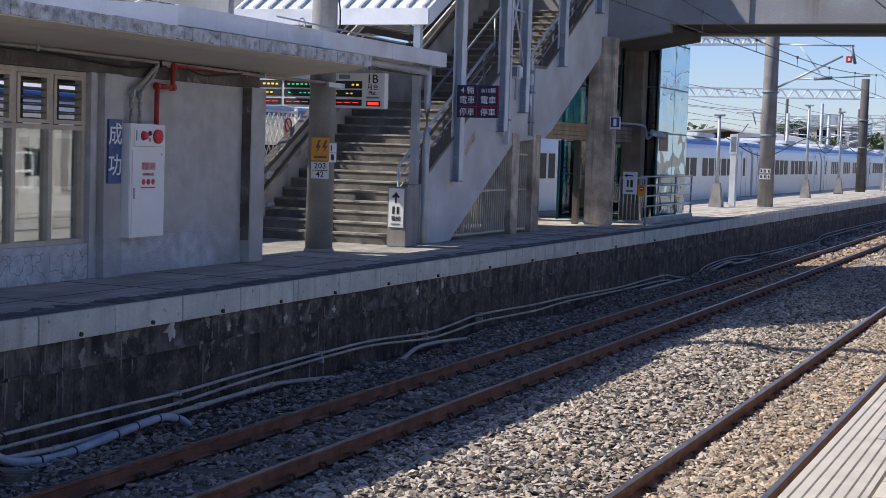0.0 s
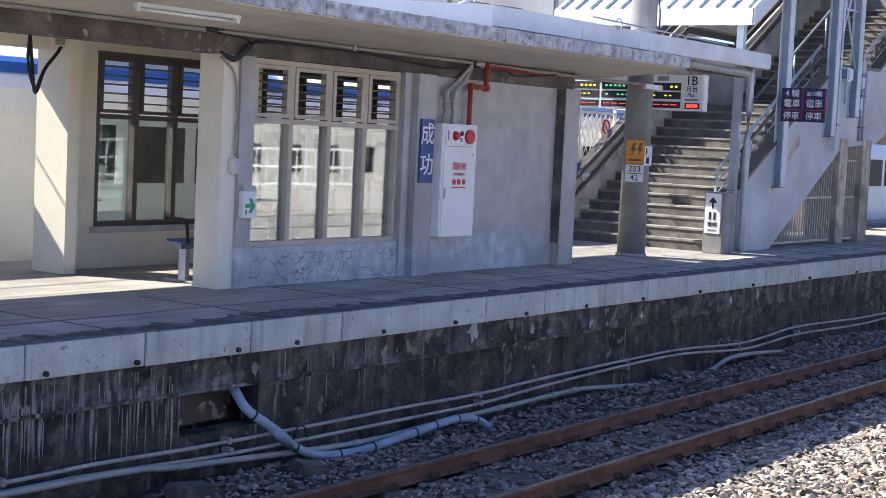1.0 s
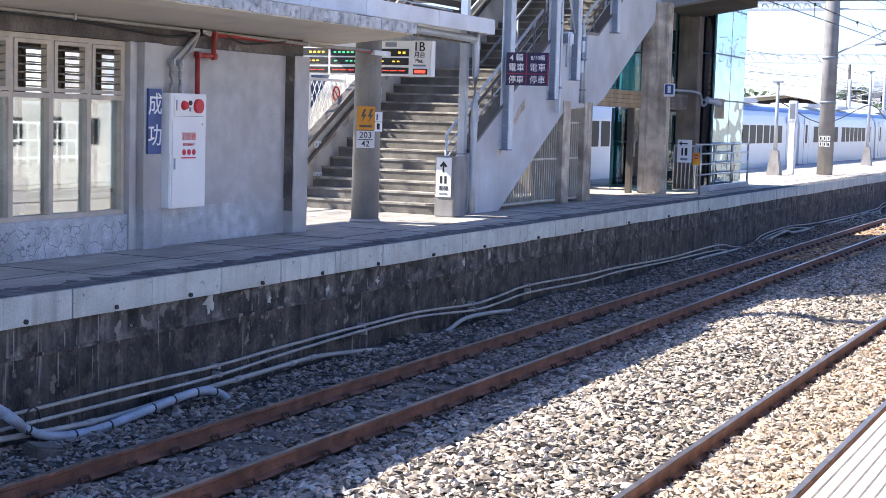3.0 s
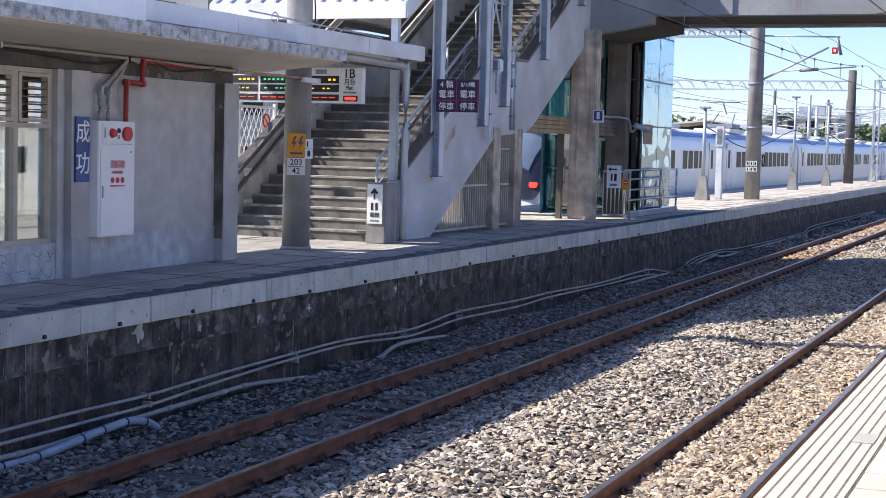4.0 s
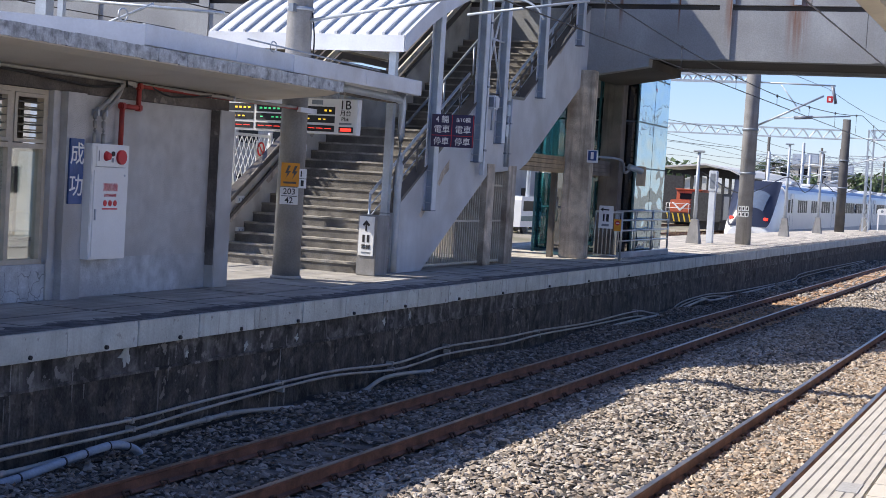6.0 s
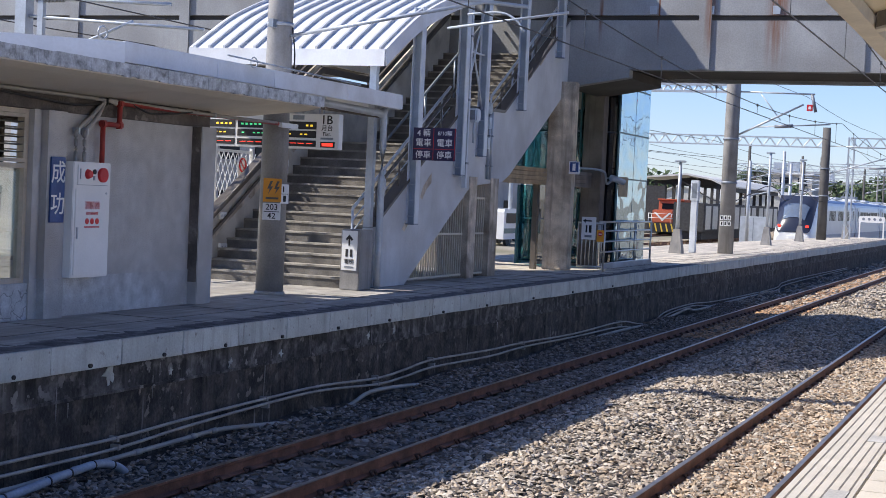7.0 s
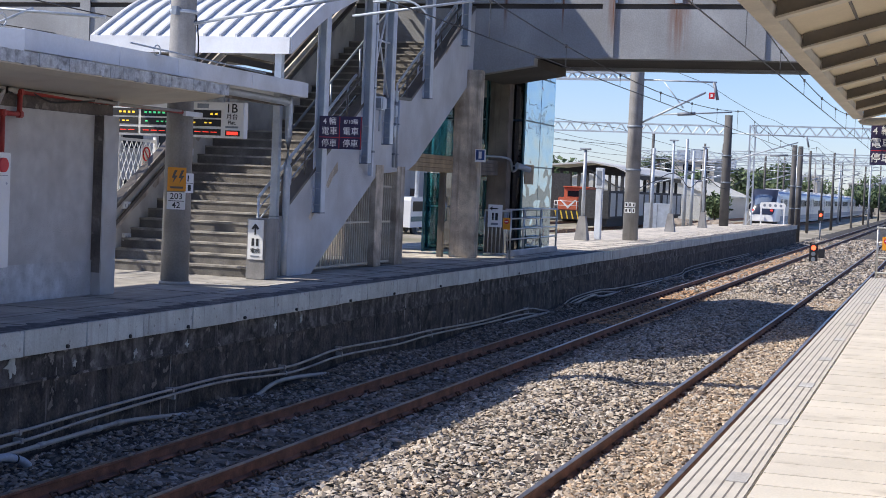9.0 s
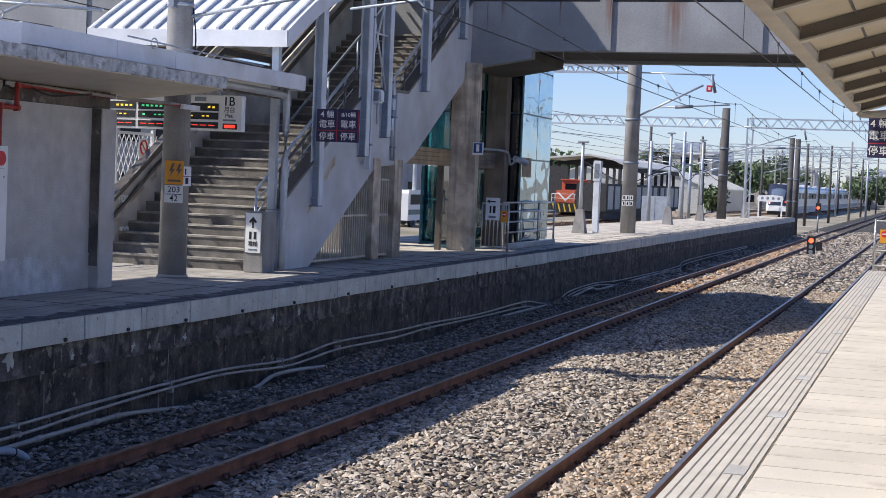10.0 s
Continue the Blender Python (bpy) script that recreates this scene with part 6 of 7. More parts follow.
def concrete_pole(x, y, h, r, label, mark=False, z0=0.0, material="pole"):
    p = thing("catenary_mast", label, "mast", at=pose(x, y, z0))
    part("shaft", rod(B(), (0, 0, 0), (0, 0, h), r, r * 0.8, 20), material, p)
    for z in (2.4, 3.9):
        part("steel_band", rod(B(), (0, 0, z), (0, 0, z + 0.08), r + 0.012, n=20), "steel_dk", p)
    if mark:
        for za, k in ((0.95, 3), (1.15, 3)):
            for i in range(k):
                part("number_plate", bx(-r - 0.02, -r, -0.19 + 0.13 * i, -0.08 + 0.13 * i, za, za + 0.16), "white", p, "white number tile with a dark mark")
                part("bar_of_text", bx(-r - 0.024, -r - 0.02, -0.16 + 0.13 * i, -0.11 + 0.13 * i, za + 0.03, za + 0.13), "black", p)
    return p


big = concrete_pole(52.0, 10.15, 10.0, 0.27, "stout weathered concrete catenary mast on the open platform", True)


def cantilever(p, reach, z, flag=False):
    part("top_tube", rod(B(), (0, 0, z), (0, -reach - 0.1, z - 0.05), 0.028), "steel", p)
    part("diagonal_tube", rod(B(), (0, -0.1, z - 1.55), (0, -reach * 0.9, z - 0.4), 0.035), "steel", p)
    part("registration_tube", rod(B(), (0, -reach * 0.30, z - 1.2), (0, -reach * 1.25, z - 1.05), 0.025), "steel", p)
    part("strut", rod(B(), (0, -reach * 0.35, z - 0.05), (0, -reach * 0.62, z - 0.95), 0.018), "steel", p)
    part("insulator", rod(B(), (0, -reach * 0.55, z - 1.17), (0, -reach * 0.78, z - 1.13), 0.06, n=10), "insul", p)
    part("suspension_insulator", rod(B(), (0, -reach, z - 0.05), (0, -reach - 0.15, z - 0.65), 0.055, n=10), "insul", p)
    if flag:
        part("marker", bx(-0.05, -0.02, -2.70, -2.50, 4.96, 5.18, bev=0.01), "red_sign", p, "red marker plate")
        part("marker_mark", bx(-0.056, -0.05, -2.64, -2.56, 5.02, 5.12), "white", p)


cantilever(big, 2.65, 5.58, True)
p2 = concrete_pole(85.4, 11.4, 6.2, 0.27, "dark concrete catenary mast near the platform end", material="pole_dark")
cantilever(p2, 4.3, 5.2)
for x, y, h in ((104.0, 9.38, 6.7), (106.0, 9.15, 6.7)):
    concrete_pole(x, y, h, 0.21, "dark concrete mast beyond the platform end", z0=-1.4, material="pole_dark")


def lattice_mast(x, y, h, label):
    p = thing("lattice_mast", label, "mast", at=pose(x, y, -0.02 if x < 100 else -1.4))
    for a in (-0.16, 0.16):
        for b in (-0.16, 0.16):
            part("leg", bx(a - 0.03, a + 0.03, b - 0.03, b + 0.03, 0, h), "steel", p)
    bm = B()
    n = int(h / 0.5)
    for k in range(n):
        s = 0.16 if k % 2 else -0.16
        rod(bm, (-0.17, -s, k * h / n), (-0.17, s, (k + 1) * h / n), 0.018, n=4)
        rod(bm, (-s, -0.17, k * h / n), (s, -0.17, (k + 1) * h / n), 0.018, n=4)
    part("lacing", bm, "steel", p, "diagonal lacing bars")
    return p


lattice_mast(91.5, 10.75, 6.0, "pale galvanised lattice mast at the platform end")


def gantry(x, y0, y1, z0, z1, label):
    g = thing("truss_gantry", label, "gantry")
    for z in (z0, z1):
        part("chord", bx(x - 0.05, x + 0.05, y0, y1, z - 0.04, z + 0.04), "steel", g)
    bm = B()
    n = max(2, int(abs(y1 - y0) / ((z1 - z0) * 0.75)))
    for k in range(n):
        ya, yb = y0 + (y1 - y0) * k / n, y0 + (y1 - y0) * (k + 1) / n
        rod(bm, (x, ya, z0 if k % 2 else z1), (x, yb, z1 if k % 2 else z0), 0.035, n=5)
    part("lacing", bm, "steel", g, "zigzag lacing of the truss")
    return g


gantry(52.0, 10.3, 24.0, 5.56, 5.80, "light steel truss beam across the goods side")
gantry(86.0, 11.6, 30.0, 5.12, 5.62, "pale steel truss gantry over the goods tracks")
gantry(91.5, 10.8, -8.0, 5.40, 5.95, "pale steel truss gantry over the running tracks")
gantry(150.0, 30.0, 6.0, 5.2, 5.9, "distant pale steel truss gantry")
gantry(175.0, 24.0, -14.0, 6.0, 6.9, "distant pale steel truss gantry over the station throat")
gantry(230.0, 34.0, -14.0, 6.4, 7.6, "far steel truss gantry over the station throat")


def far_masts():
    random.seed(21)
    spots = [(120.0, 21.9, 7.0), (86.0, 29.9, 6.6), (104, 18.9, 5.2), (135, 19.8, 6.2), (118, 18.3, 5.5), (155, 16.8, 6.5), (168, 14.8, 6.5), (182, 17.5, 7), (210, 9.5, 7), (222, 17, 7.5), (150, 29.8, 7.0), (150, 22.2, 7.2), (112, 17.9, 6.2), (128, 19.0, 6.0), (175, 23.8, 8), (140, 11.2, 6.5), (160, 10.4, 7.0), (175, 9.2, 8), (190, 8.0, 7), (205, 12.5, 7), (175, -13.5, 8), (215, 5.0, 8), (235, 14.0, 8), (230, -4.0, 8), (200, 18.0, 7.5), (250, 9.0, 8), (240, 24, 8.5), (188, 13.5, 7)]
    for x, y, h in spots:
        m = thing("far_mast", "distant grey catenary mast beside the tracks", "mast", "masts of the station throat", at=pose(x, y, -1.4))
        part("shaft", rod(B(), (0, 0, 0), (0, 0, h + 1.0), 0.14, 0.11, 10), ("pole", "pole_dark", "pole_dark", "steel")[random.randrange(4)], m)
        z = h * 0.82
        part("arm", rod(B(), (0, 0, z + 0.6), (0, -2.9, z + 0.4), 0.035, n=6), "steel", m)
        part("arm", rod(B(), (0, 0, z - 0.5), (0, -2.6, z + 0.2), 0.035, n=6), "steel", m)
        part("insulator", rod(B(), (0, -0.2, z - 0.42), (0, -0.7, z - 0.3), 0.07, n=8), "insul", m)
    # short-armed masts of the train's track, seen above the waiting-room roof
    m = thing("far_mast", "grey steel mast with cantilever arms behind the canopy", "mast", at=pose(23.5, 18.0, -1.4))
    part("shaft", bx(-0.12, 0.12, -0.12, 0.12, 0, 8.5), "steel", m)
    part("arm", rod(B(), (0, 0, 6.35), (0, -3.2, 6.2), 0.035, n=8), "steel", m)
    part("arm", rod(B(), (0, 0, 6.0), (0, -3.9, 5.75), 0.03, n=8), "steel", m)
    part("arm", rod(B(), (0, 0, 5.0), (0, -2.4, 5.9), 0.03, n=8), "steel", m)
    for k in range(8):
        part("insulator_disc", rod(B(), (0, -0.3 - 0.08 * k, 6.33), (0, -0.34 - 0.08 * k, 6.33), 0.09, 0.06, 12), "insul", m)
        part("insulator_disc", rod(B(), (0, 0.45 + 0.08 * k, 6.5), (0, 0.49 + 0.08 * k, 6.5), 0.09, 0.06, 12), "white", m)
    part("bracket", bx(-0.05, 0.05, -0.45, -0.33, 5.6, 7.2), "steel", m)


far_masts()


def overhead_wires():
    lines = [(2.9, 3.92, 4.75), (6.95, 4.02, 4.80)]
    for y, zc, zm in lines:
        for k, (z, sag) in enumerate(((zc, 0.0), (zm, 0.55))):
            pts = []
            for i in range(0, 121):
                x = -10 + 2.0 * i
                span = 36.0
                f = ((x - 20.15) % span) / span
                pts.append((x, y, z - sag * 4 * f * (1 - f)))
            w = thing("overhead_wire", "thin dark contact wire" if k == 0 else "thin dark catenary wire sagging between masts", "wire", "overhead wires")
            part("wire", tube(B(), pts, 0.011, 5), "wire", w)
        x = -8.0
        d = thing("dropper_set", "thin droppers between contact and catenary wire", "wire")
        while x < 120:
            f = ((x - 20.15) % 36.0) / 36.0
            zt = zm - 0.55 * 4 * f * (1 - f)
            part("dropper", rod(B(), (x, y, zc), (x, y, zt), 0.006, n=4), "wire", d)
            part("clamp", bx(x - 0.03, x + 0.03, y - 0.02, y + 0.02, zt - 0.04, zt + 0.03), "wire", d)
            x += 5.2
    for y, z in ((15.65, 4.05), (15.65, 4.9), (21.5, 4.4), (21.5, 5.2), (25.5, 4.4), (25.5, 5.3), (11.2, 7.2)):
        w = thing("overhead_wire", "thin dark wire over the farther tracks", "wire", "overhead wires")
        part("wire", tube(B(), [(4 + 8 * i, y, z - 0.25 * abs(math.sin(i * 0.7))) for i in range(34)], 0.013, 5), "wire", w)
    # slack cable between lamp posts
    w = thing("slack_cable", "black cable sagging between lamp posts", "cable")
    part("wire", tube(B(), smooth_path([(49.3, 11.2, 2.4), (57, 11.2, 1.75), (66.7, 11.2, 2.6), (72, 11.3, 2.0), (78, 11.5, 2.6), (85, 11.4, 2.1), (92, 10.9, 2.9)], 6), 0.02, 5), "black", w)


overhead_wires()


def ground_signal():
    s = thing("ground_signal", "black dwarf signal showing a red light", "signal", at=pose(72.5, 5.43, -1.32))
    part("housing", bx(-0.12, 0.12, -0.19, 0.19, 0.1, 0.95, bev=0.02), "black", s)
    part("lamp", rod(B(), (-0.14, 0, 0.75), (-0.12, 0, 0.75), 0.115, n=16), "signal_red", s, "lit red lens")
    for z in (0.47, 0.22):
        part("dark_lens", rod(B(), (-0.14, 0, z), (-0.12, 0, z), 0.10, n=16), "steel_dk", s)
    part("side_box", bx(-0.1, 0.15, -0.5, -0.22, 0.3, 0.7, bev=0.02), "black", s)
    part("foot", bx(-0.1, 0.1, -0.12, 0.12, 0.0, 0.1), "concrete", s)


ground_signal()


def yard_signal():
    s = thing("ground_signal", "small distant signal showing a red light", "signal", at=pose(118.0, 8.45, -1.4))
    part("post", rod(B(), (0, 0, 0), (0, 0, 1.6), 0.06), "steel_dk", s)
    part("housing", bx(-0.12, 0.12, -0.2, 0.2, 1.5, 2.3), "black", s)
    part("lamp", rod(B(), (-0.14, 0, 1.95), (-0.12, 0, 1.95), 0.12, n=16), "signal_red", s, "lit red lens")
    b = thing("platform_end_board", "white oval notice board on two posts at the platform end", "sign", at=pose(97.5, 9.97, 0))
    bm = B()
    prism(bm, [(-0.75 + 1.5 * k / 10, 1.32 - 0.05 * (k / 5 - 1) ** 2 + 0.10) for k in range(11)] + [(0.82, 1.2), (0.76, 1.0), (-0.76, 1.0), (-0.82, 1.2)], -0.03, 0.03, "x")
    part("board", bm, "white", b, "white board with rounded ends")
    for k in range(4):
        part("disc", rod(B(), (-0.036, -0.51 + 0.34 * k, 1.21), (-0.03, -0.51 + 0.34 * k, 1.21), 0.09, n=14), "steel_dk", b, "dark round mark")
    for y in (-0.72, 0.72):
        part("post", bx(-0.04, 0.04, y - 0.04, y + 0.04, 0, 1.0), "white", b)


yard_signal()


# ---- near platform canopy, end fence and sign ----
def near_canopy():
    c = tagged(new("canopy_near"), "cream steel platform canopy with ribbed sheet underside", "canopy", kind="structure")
    xa, xb = -10.0, 25.0
    part("eave_beam", prism(B(), [(1.36, 2.97), (1.36, 3.12), (1.27, 3.16), (1.21, 3.06), (1.22, 2.985)], xa, xb, "x"), "beam_cream", c, "cream eaves beam")
    part("roof_sheet", prism(B(), [(1.26, 3.085), (1.26, 3.125), (-4.0, 4.70), (-4.0, 4.66)], xa, xb, "x"), "panel", c, "pale sheet underside")
    x = xb - 0.12
    # web coloured as shaded, bottom flange as lit
    me = mesh_of(prism(B(), [(1.205, 2.985), (1.205, 3.10), (-4.0, 4.65), (-4.0, 4.50)], -0.05, 0.05, "x"), "rafter", "rafter_shaded")
    flange = mesh_of(prism(B(), [(1.205, 2.965), (1.205, 2.984), (-4.0, 4.499), (-4.0, 4.48)], -0.085, 0.085, "x"), "rafter_flange", "beam_cream")
    while x > 4:
        o = new("rafter", me)
        o.parent = c
        o.matrix_basis = pose(x, 0, 0)
        fl = new("rafter_flange", flange)
        fl.parent = o
        x -= 2.25
    for k in range(8):
        y = 0.75 - 0.55 * k
        z = 3.13 + 0.3 * (1.1 - y)
        part("sheet_joint", bx(xa, xb - 0.2, y - 0.012, y + 0.012, z - 0.01, z + 0.002), "groove", c)
    part("end_pipe", tube(B(), smooth_path([(25.06, 1.25, 3.0), (25.1, 1.15, 2.95), (25.1, 0.6, 2.97), (25.1, -0.6, 2.99)], 5), 0.07, 10), "beam_cream", c)
    for x in (24.0, 14.0):
        part("column", bx(x - 0.12, x + 0.12, -2.7, -2.46, 0, 4.2), "beam_cream", c)


near_canopy()
near_sign = car_stop_sign(25.25, 0.41, 1.09, 2.26, 2.91, True, "dark blue stopping-position sign hanging under the near canopy")
part("hanger", rod(B(), (25.26, 0.9, 2.90), (25.1, 0.9, 2.97), 0.02), "steel", near_sign)
part("hanger", rod(B(), (25.26, 0.6, 2.90), (25.1, 0.6, 2.97), 0.02), "steel", near_sign)


def end_fence():
    f = thing("end_fence", "stainless tube fence closing the platform end", "fence")
    for z in (0.12, 0.45, 0.78, 1.1):
        part("rail", rod(B(), (34.4, -3.0, z), (34.4, 1.25, z), 0.024, n=8), "stainless", f)
    for k in range(6):
        y = 1.22 - 0.8 * k
        part("post", rod(B(), (34.4, y, 0), (34.4, y, 1.15), 0.026, n=8), "stainless", f)
    s = thing("no_entry_plate", "orange no-entry plate hung on the fence", "sign")
    part("plate", bx(34.33, 34.35, 0.92, 1.12, 0.62, 0.92, bev=0.004), "orange", s)
    part("disc", rod(B(), (34.325, 1.02, 0.82), (34.33, 1.02, 0.82), 0.07, n=16), "red_sign", s)
    part("bar", bx(34.318, 34.325, 0.97, 1.07, 0.81, 0.83), "white", s)


end_fence()


# ---- goods yard beyond the platform ----
def loco():
    t = thing("shunting_locomotive", "orange shunting locomotive with striped buffer beam", "locomotive", at=pose(134.5, 32.2, -1.36))
    part("frame", bx(0, 9, -1.25, 1.25, 0.75, 1.15), "underframe", t)
    beam = part("buffer_beam", bx(-0.12, 0, -1.25, 1.25, 0.35, 1.15), "black", t)
    for k in range(5):
        y = -1.2 + 0.5 * k
        part("stripe", prism(B(), [(y, 0.38), (y + 0.13, 0.38), (y + 0.33, 1.12), (y + 0.2, 1.12)], -0.13, -0.121, "x"), "yellow", beam, "yellow hazard stripe")
    part("hood", bx(0.3, 3.6, -0.95, 0.95, 1.15, 2.35, bev=0.08), "loco_or", t, "orange engine hood")
    part("cab", bx(3.6, 6.4, -1.2, 1.2, 1.15, 3.25, bev=0.08), "loco_or", t)
    part("cab_window", bx(3.57, 3.6, -0.85, 0.85, 2.42, 2.95), "train_dk", t)
    part("roof", bx(3.4, 6.6, -1.3, 1.3, 3.25, 3.38, bev=0.04), "loco_or", t)
    part("chevron", prism(B(), [(-0.8, 2.1), (-0.6, 2.1), (0, 1.55), (0.6, 2.1), (0.8, 2.1), (0, 1.32)], 0.28, 0.299, "x"), "white", t, "white chevron")
    for y in (-1.2, -0.9, 0.9, 1.2):
        part("rail_post", rod(B(), (-0.05, y, 1.15), (-0.05, y, 2.0), 0.025), "white", t)
    for z in (1.6, 2.0):
        part("handrail", rod(B(), (-0.05, -1.2, z), (-0.05, 1.2, z), 0.022), "white", t)
    for x in (1.6, 4.6, 7.4):
        part("wheel_set", rod(B(), (x, -0.7, 0.45), (x, 0.7, 0.45), 0.45, n=16), "underframe", t)


loco()


def open_shed():
    s = thing("freight_shed", "long open goods shed with dark posts and a curved roof", "building", at=pose(143.0, 0, -1.36))
    y0, y1, L = 29.0, 36.0, 32.0
    roof = [(y0 - 0.8, 4.75), (y0 + 0.6, 5.35), (y0 + 3, 5.75), (y1 + 0.6, 5.3), (y1 + 0.6, 5.45), (y0 + 3, 5.92), (y0 + 0.5, 5.5), (y0 - 0.85, 4.88)]
    part("roof", prism(B(), roof, 0, L, "x"), "shed_roof", s)
    for k in range(9):
        x = 0.5 + 3.9 * k
        part("post", bx(x - 0.15, x + 0.15, y0 - 0.15, y0 + 0.15, 0, 5.0), "underframe", s)
        part("post", bx(x - 0.15, x + 0.15, y1 - 0.15, y1 + 0.15, 0, 5.2), "underframe", s)
    part("fascia", bx(0, L, y0 - 0.55, y0 - 0.45, 4.35, 4.8), "underframe", s)
    part("end_wall", bx(-0.05, 0.15, y1 - 2.0, y1 + 0.4, 0, 4.6), "underframe", s)
    for k in range(8):
        x = 2.45 + 3.9 * k
        part("truss", prism(B(), [(y0, 4.7), (y1, 4.9), (y1, 5.05), (y0 + 3, 5.6), (y0, 5.0)], x - 0.06, x + 0.06, "x"), "underframe", s, "dark roof truss")
    # boarded wagons standing under it
    for k in range(3):
        w = thing("goods_wagon", "dark boarded goods wagon with pale door panels", "wagon", "wagons in the shed", at=pose(114 + 11.6 * k, 25.2, -1.36))
        part("body", bx(0, 11.0, -1.2, 1.2, 0.9, 3.1, bev=0.04), "underframe", w)
        for i in range(4):
            part("door_panel", bx(0.5 + 2.65 * i, 2.35 + 2.65 * i, -1.23, -1.2, 1.1, 2.9), "shed_wall", w, "grey panelled door")
        part("underframe", bx(0.3, 10.7, -1.0, 1.0, 0.3, 0.9), "underframe", w)


open_shed()


def yard_things():
    h = thing("relay_cabinet", "grey steel relay cabinet in the yard", "cabinet", at=pose(112.0, 19.9, -1.36))
    part("body", bx(0, 1.2, -1.0, 1.0, 0.15, 2.3, bev=0.04), "steel", h)
    part("plinth", bx(-0.05, 1.25, -1.05, 1.05, 0, 0.15), "concrete", h)
    part("door_gap", bx(-0.008, 0, -0.02, 0.02, 0.25, 2.2), "steel_dk", h)
    random.seed(4)
    for x, y, r in ((120, 19.8, 1.9), (124, 18.4, 1.5), (140, 19.0, 1.6)):
        bm = B()
        bmesh.ops.create_icosphere(bm, subdivisions=4, radius=1)
        for v in bm.verts:
            v.co.z = max(v.co.z, -0.05) * 0.6
            v.co *= r * (1 + 0.18 * noise.noise(v.co * 2.3) + 0.1 * noise.noise(v.co * 7))
        solid("gravel_heap", bm, "stone", "heap of pale crushed stone in the yard", "gravel heap", at=pose(x, y, -1.4))
    # white sheet-clad sheds
    for x, y, w, l, h0, h1 in ((190.0, 27.3, 9.5, 40.0, 3.2, 5.1), (196.0, 38.5, 12.0, 30.0, 3.5, 5.5)):
        s = thing("white_shed", "white sheet-clad shed with a ribbed pitched roof", "building", at=pose(x, y, -1.5))
        part("wall", bx(0, l, 0, w, 0, h0), "shed_wall", s)
        part("gable", prism(B(), [(0, h0), (w, h0), (w / 2, h1)], -0.05, l, "x"), "shed_wall", s)
        part("roof", prism(B(), [(-0.4, h0 - 0.15), (w / 2, h1), (w + 0.4, h0 - 0.15), (w + 0.4, h0), (w / 2, h1 + 0.16), (-0.4, h0)], -0.4, l + 0.4, "x"), "shed_roof", s)
        for k in range(int(l / 1.0)):
            part("roof_rib", prism(B(), [(-0.4, h0), (w / 2, h1 + 0.16), (w / 2, h1 + 0.22), (-0.4, h0 + 0.06)], k * 1.0, k * 1.0 + 0.08, "x"), "shed_roof", s)
    # far houses
    random.seed(8)
    for x, y, w, d, h in ((255, 36, 12, 10, 8.8), (275, 38, 9, 10, 9.6), (300, 33, 14, 12, 8.5), (320, 24, 12, 10, 8), (300, 62, 16, 12, 5.0), (330, 44, 12, 12, 11), (380, 5, 16, 14, 7.5), (360, -8, 14, 12, 7)):
        s = thing("town_house", "pale rendered flat-roofed town house with dark windows", "house", "houses beyond the yard", at=pose(x, y, -1.6))
        part("wall", bx(0, d, 0, w, 0, h), "house", s)
        part("roof", bx(-0.3, d + 0.3, -0.3, w + 0.3, h, h + 0.35), "concrete", s)
        part("roof_tank", bx(2, 4, w * 0.4, w * 0.4 + 2, h + 0.35, h + 2.1), "steel", s)
        f = 0
        while 1.0 + 3.0 * f + 1.5 < h:
            for k in range(int(w / 3)):
                win = part("window", bx(-0.06, 0.0, 0.8 + 3 * k, 2.3 + 3 * k, 1.0 + 3.0 * f, 2.4 + 3.0 * f), "train_dk", s)
                part("sill", bx(-0.2, 0.0, 0.7 + 3 * k, 2.4 + 3 * k, 0.85 + 3.0 * f, 1.0 + 3.0 * f), "house", s)
            f += 1


yard_things()


# ---- trees ----
def leaf_crown(cx, cy, cz, rx, ry, rz, n, size, seed, material="leaf"):
    rng = np.random.default_rng(seed)
    lumps = rng.normal(0, 0.42, (14, 3))
    V, F = [], []
    for i in range(n):
        c = lumps[i % 14] + rng.normal(0, 0.26, 3)
        c = c * (1 if np.linalg.norm(c) < 1.15 else 0.8)
        u, v = rng.normal(0, 1, 3), rng.normal(0, 1, 3)
        u, v = u / np.linalg.norm(u), v / np.linalg.norm(v)
        p = np.array([cx + c[0] * rx, cy + c[1] * ry, cz + c[2] * rz])
        s = size * (0.6 + 0.8 * rng.random())
        k = len(V)
        V += [p - u * s, p + v * s * 0.55, p + u * s, p - v * s * 0.55]
        F.append((k, k + 1, k + 2, k + 3))
    me = bpy.data.meshes.new("crown")
    me.from_pydata([tuple(p) for p in V], [], F)
    me.materials.append(M[material])
    return me


def tree(x, y, h, w, seed, label):
    t = thing("tree", label, "tree", "trees beyond the yard", at=pose(x, y, -1.6))
    bm = B()
    rod(bm, (0, 0, 0), (0.1, 0.1, h * 0.45), 0.03 * h, 0.018 * h, 10)
    random.seed(seed)
    for k in range(6):
        a = 1.05 * k + random.random()
        rod(bm, (0.1, 0.1, h * (0.3 + 0.03 * k)), (math.cos(a) * w * 0.6, math.sin(a) * w * 0.6, h * random.uniform(0.55, 0.8)), 0.012 * h, 0.004 * h, 6)
    part("trunk", bm, "bark", t, "forked brown trunk")
    o = new("crown", leaf_crown(0, 0, h * 0.66, w, w, h * 0.36, 1500, 0.05 * h + 0.1, seed))
    o.parent = t


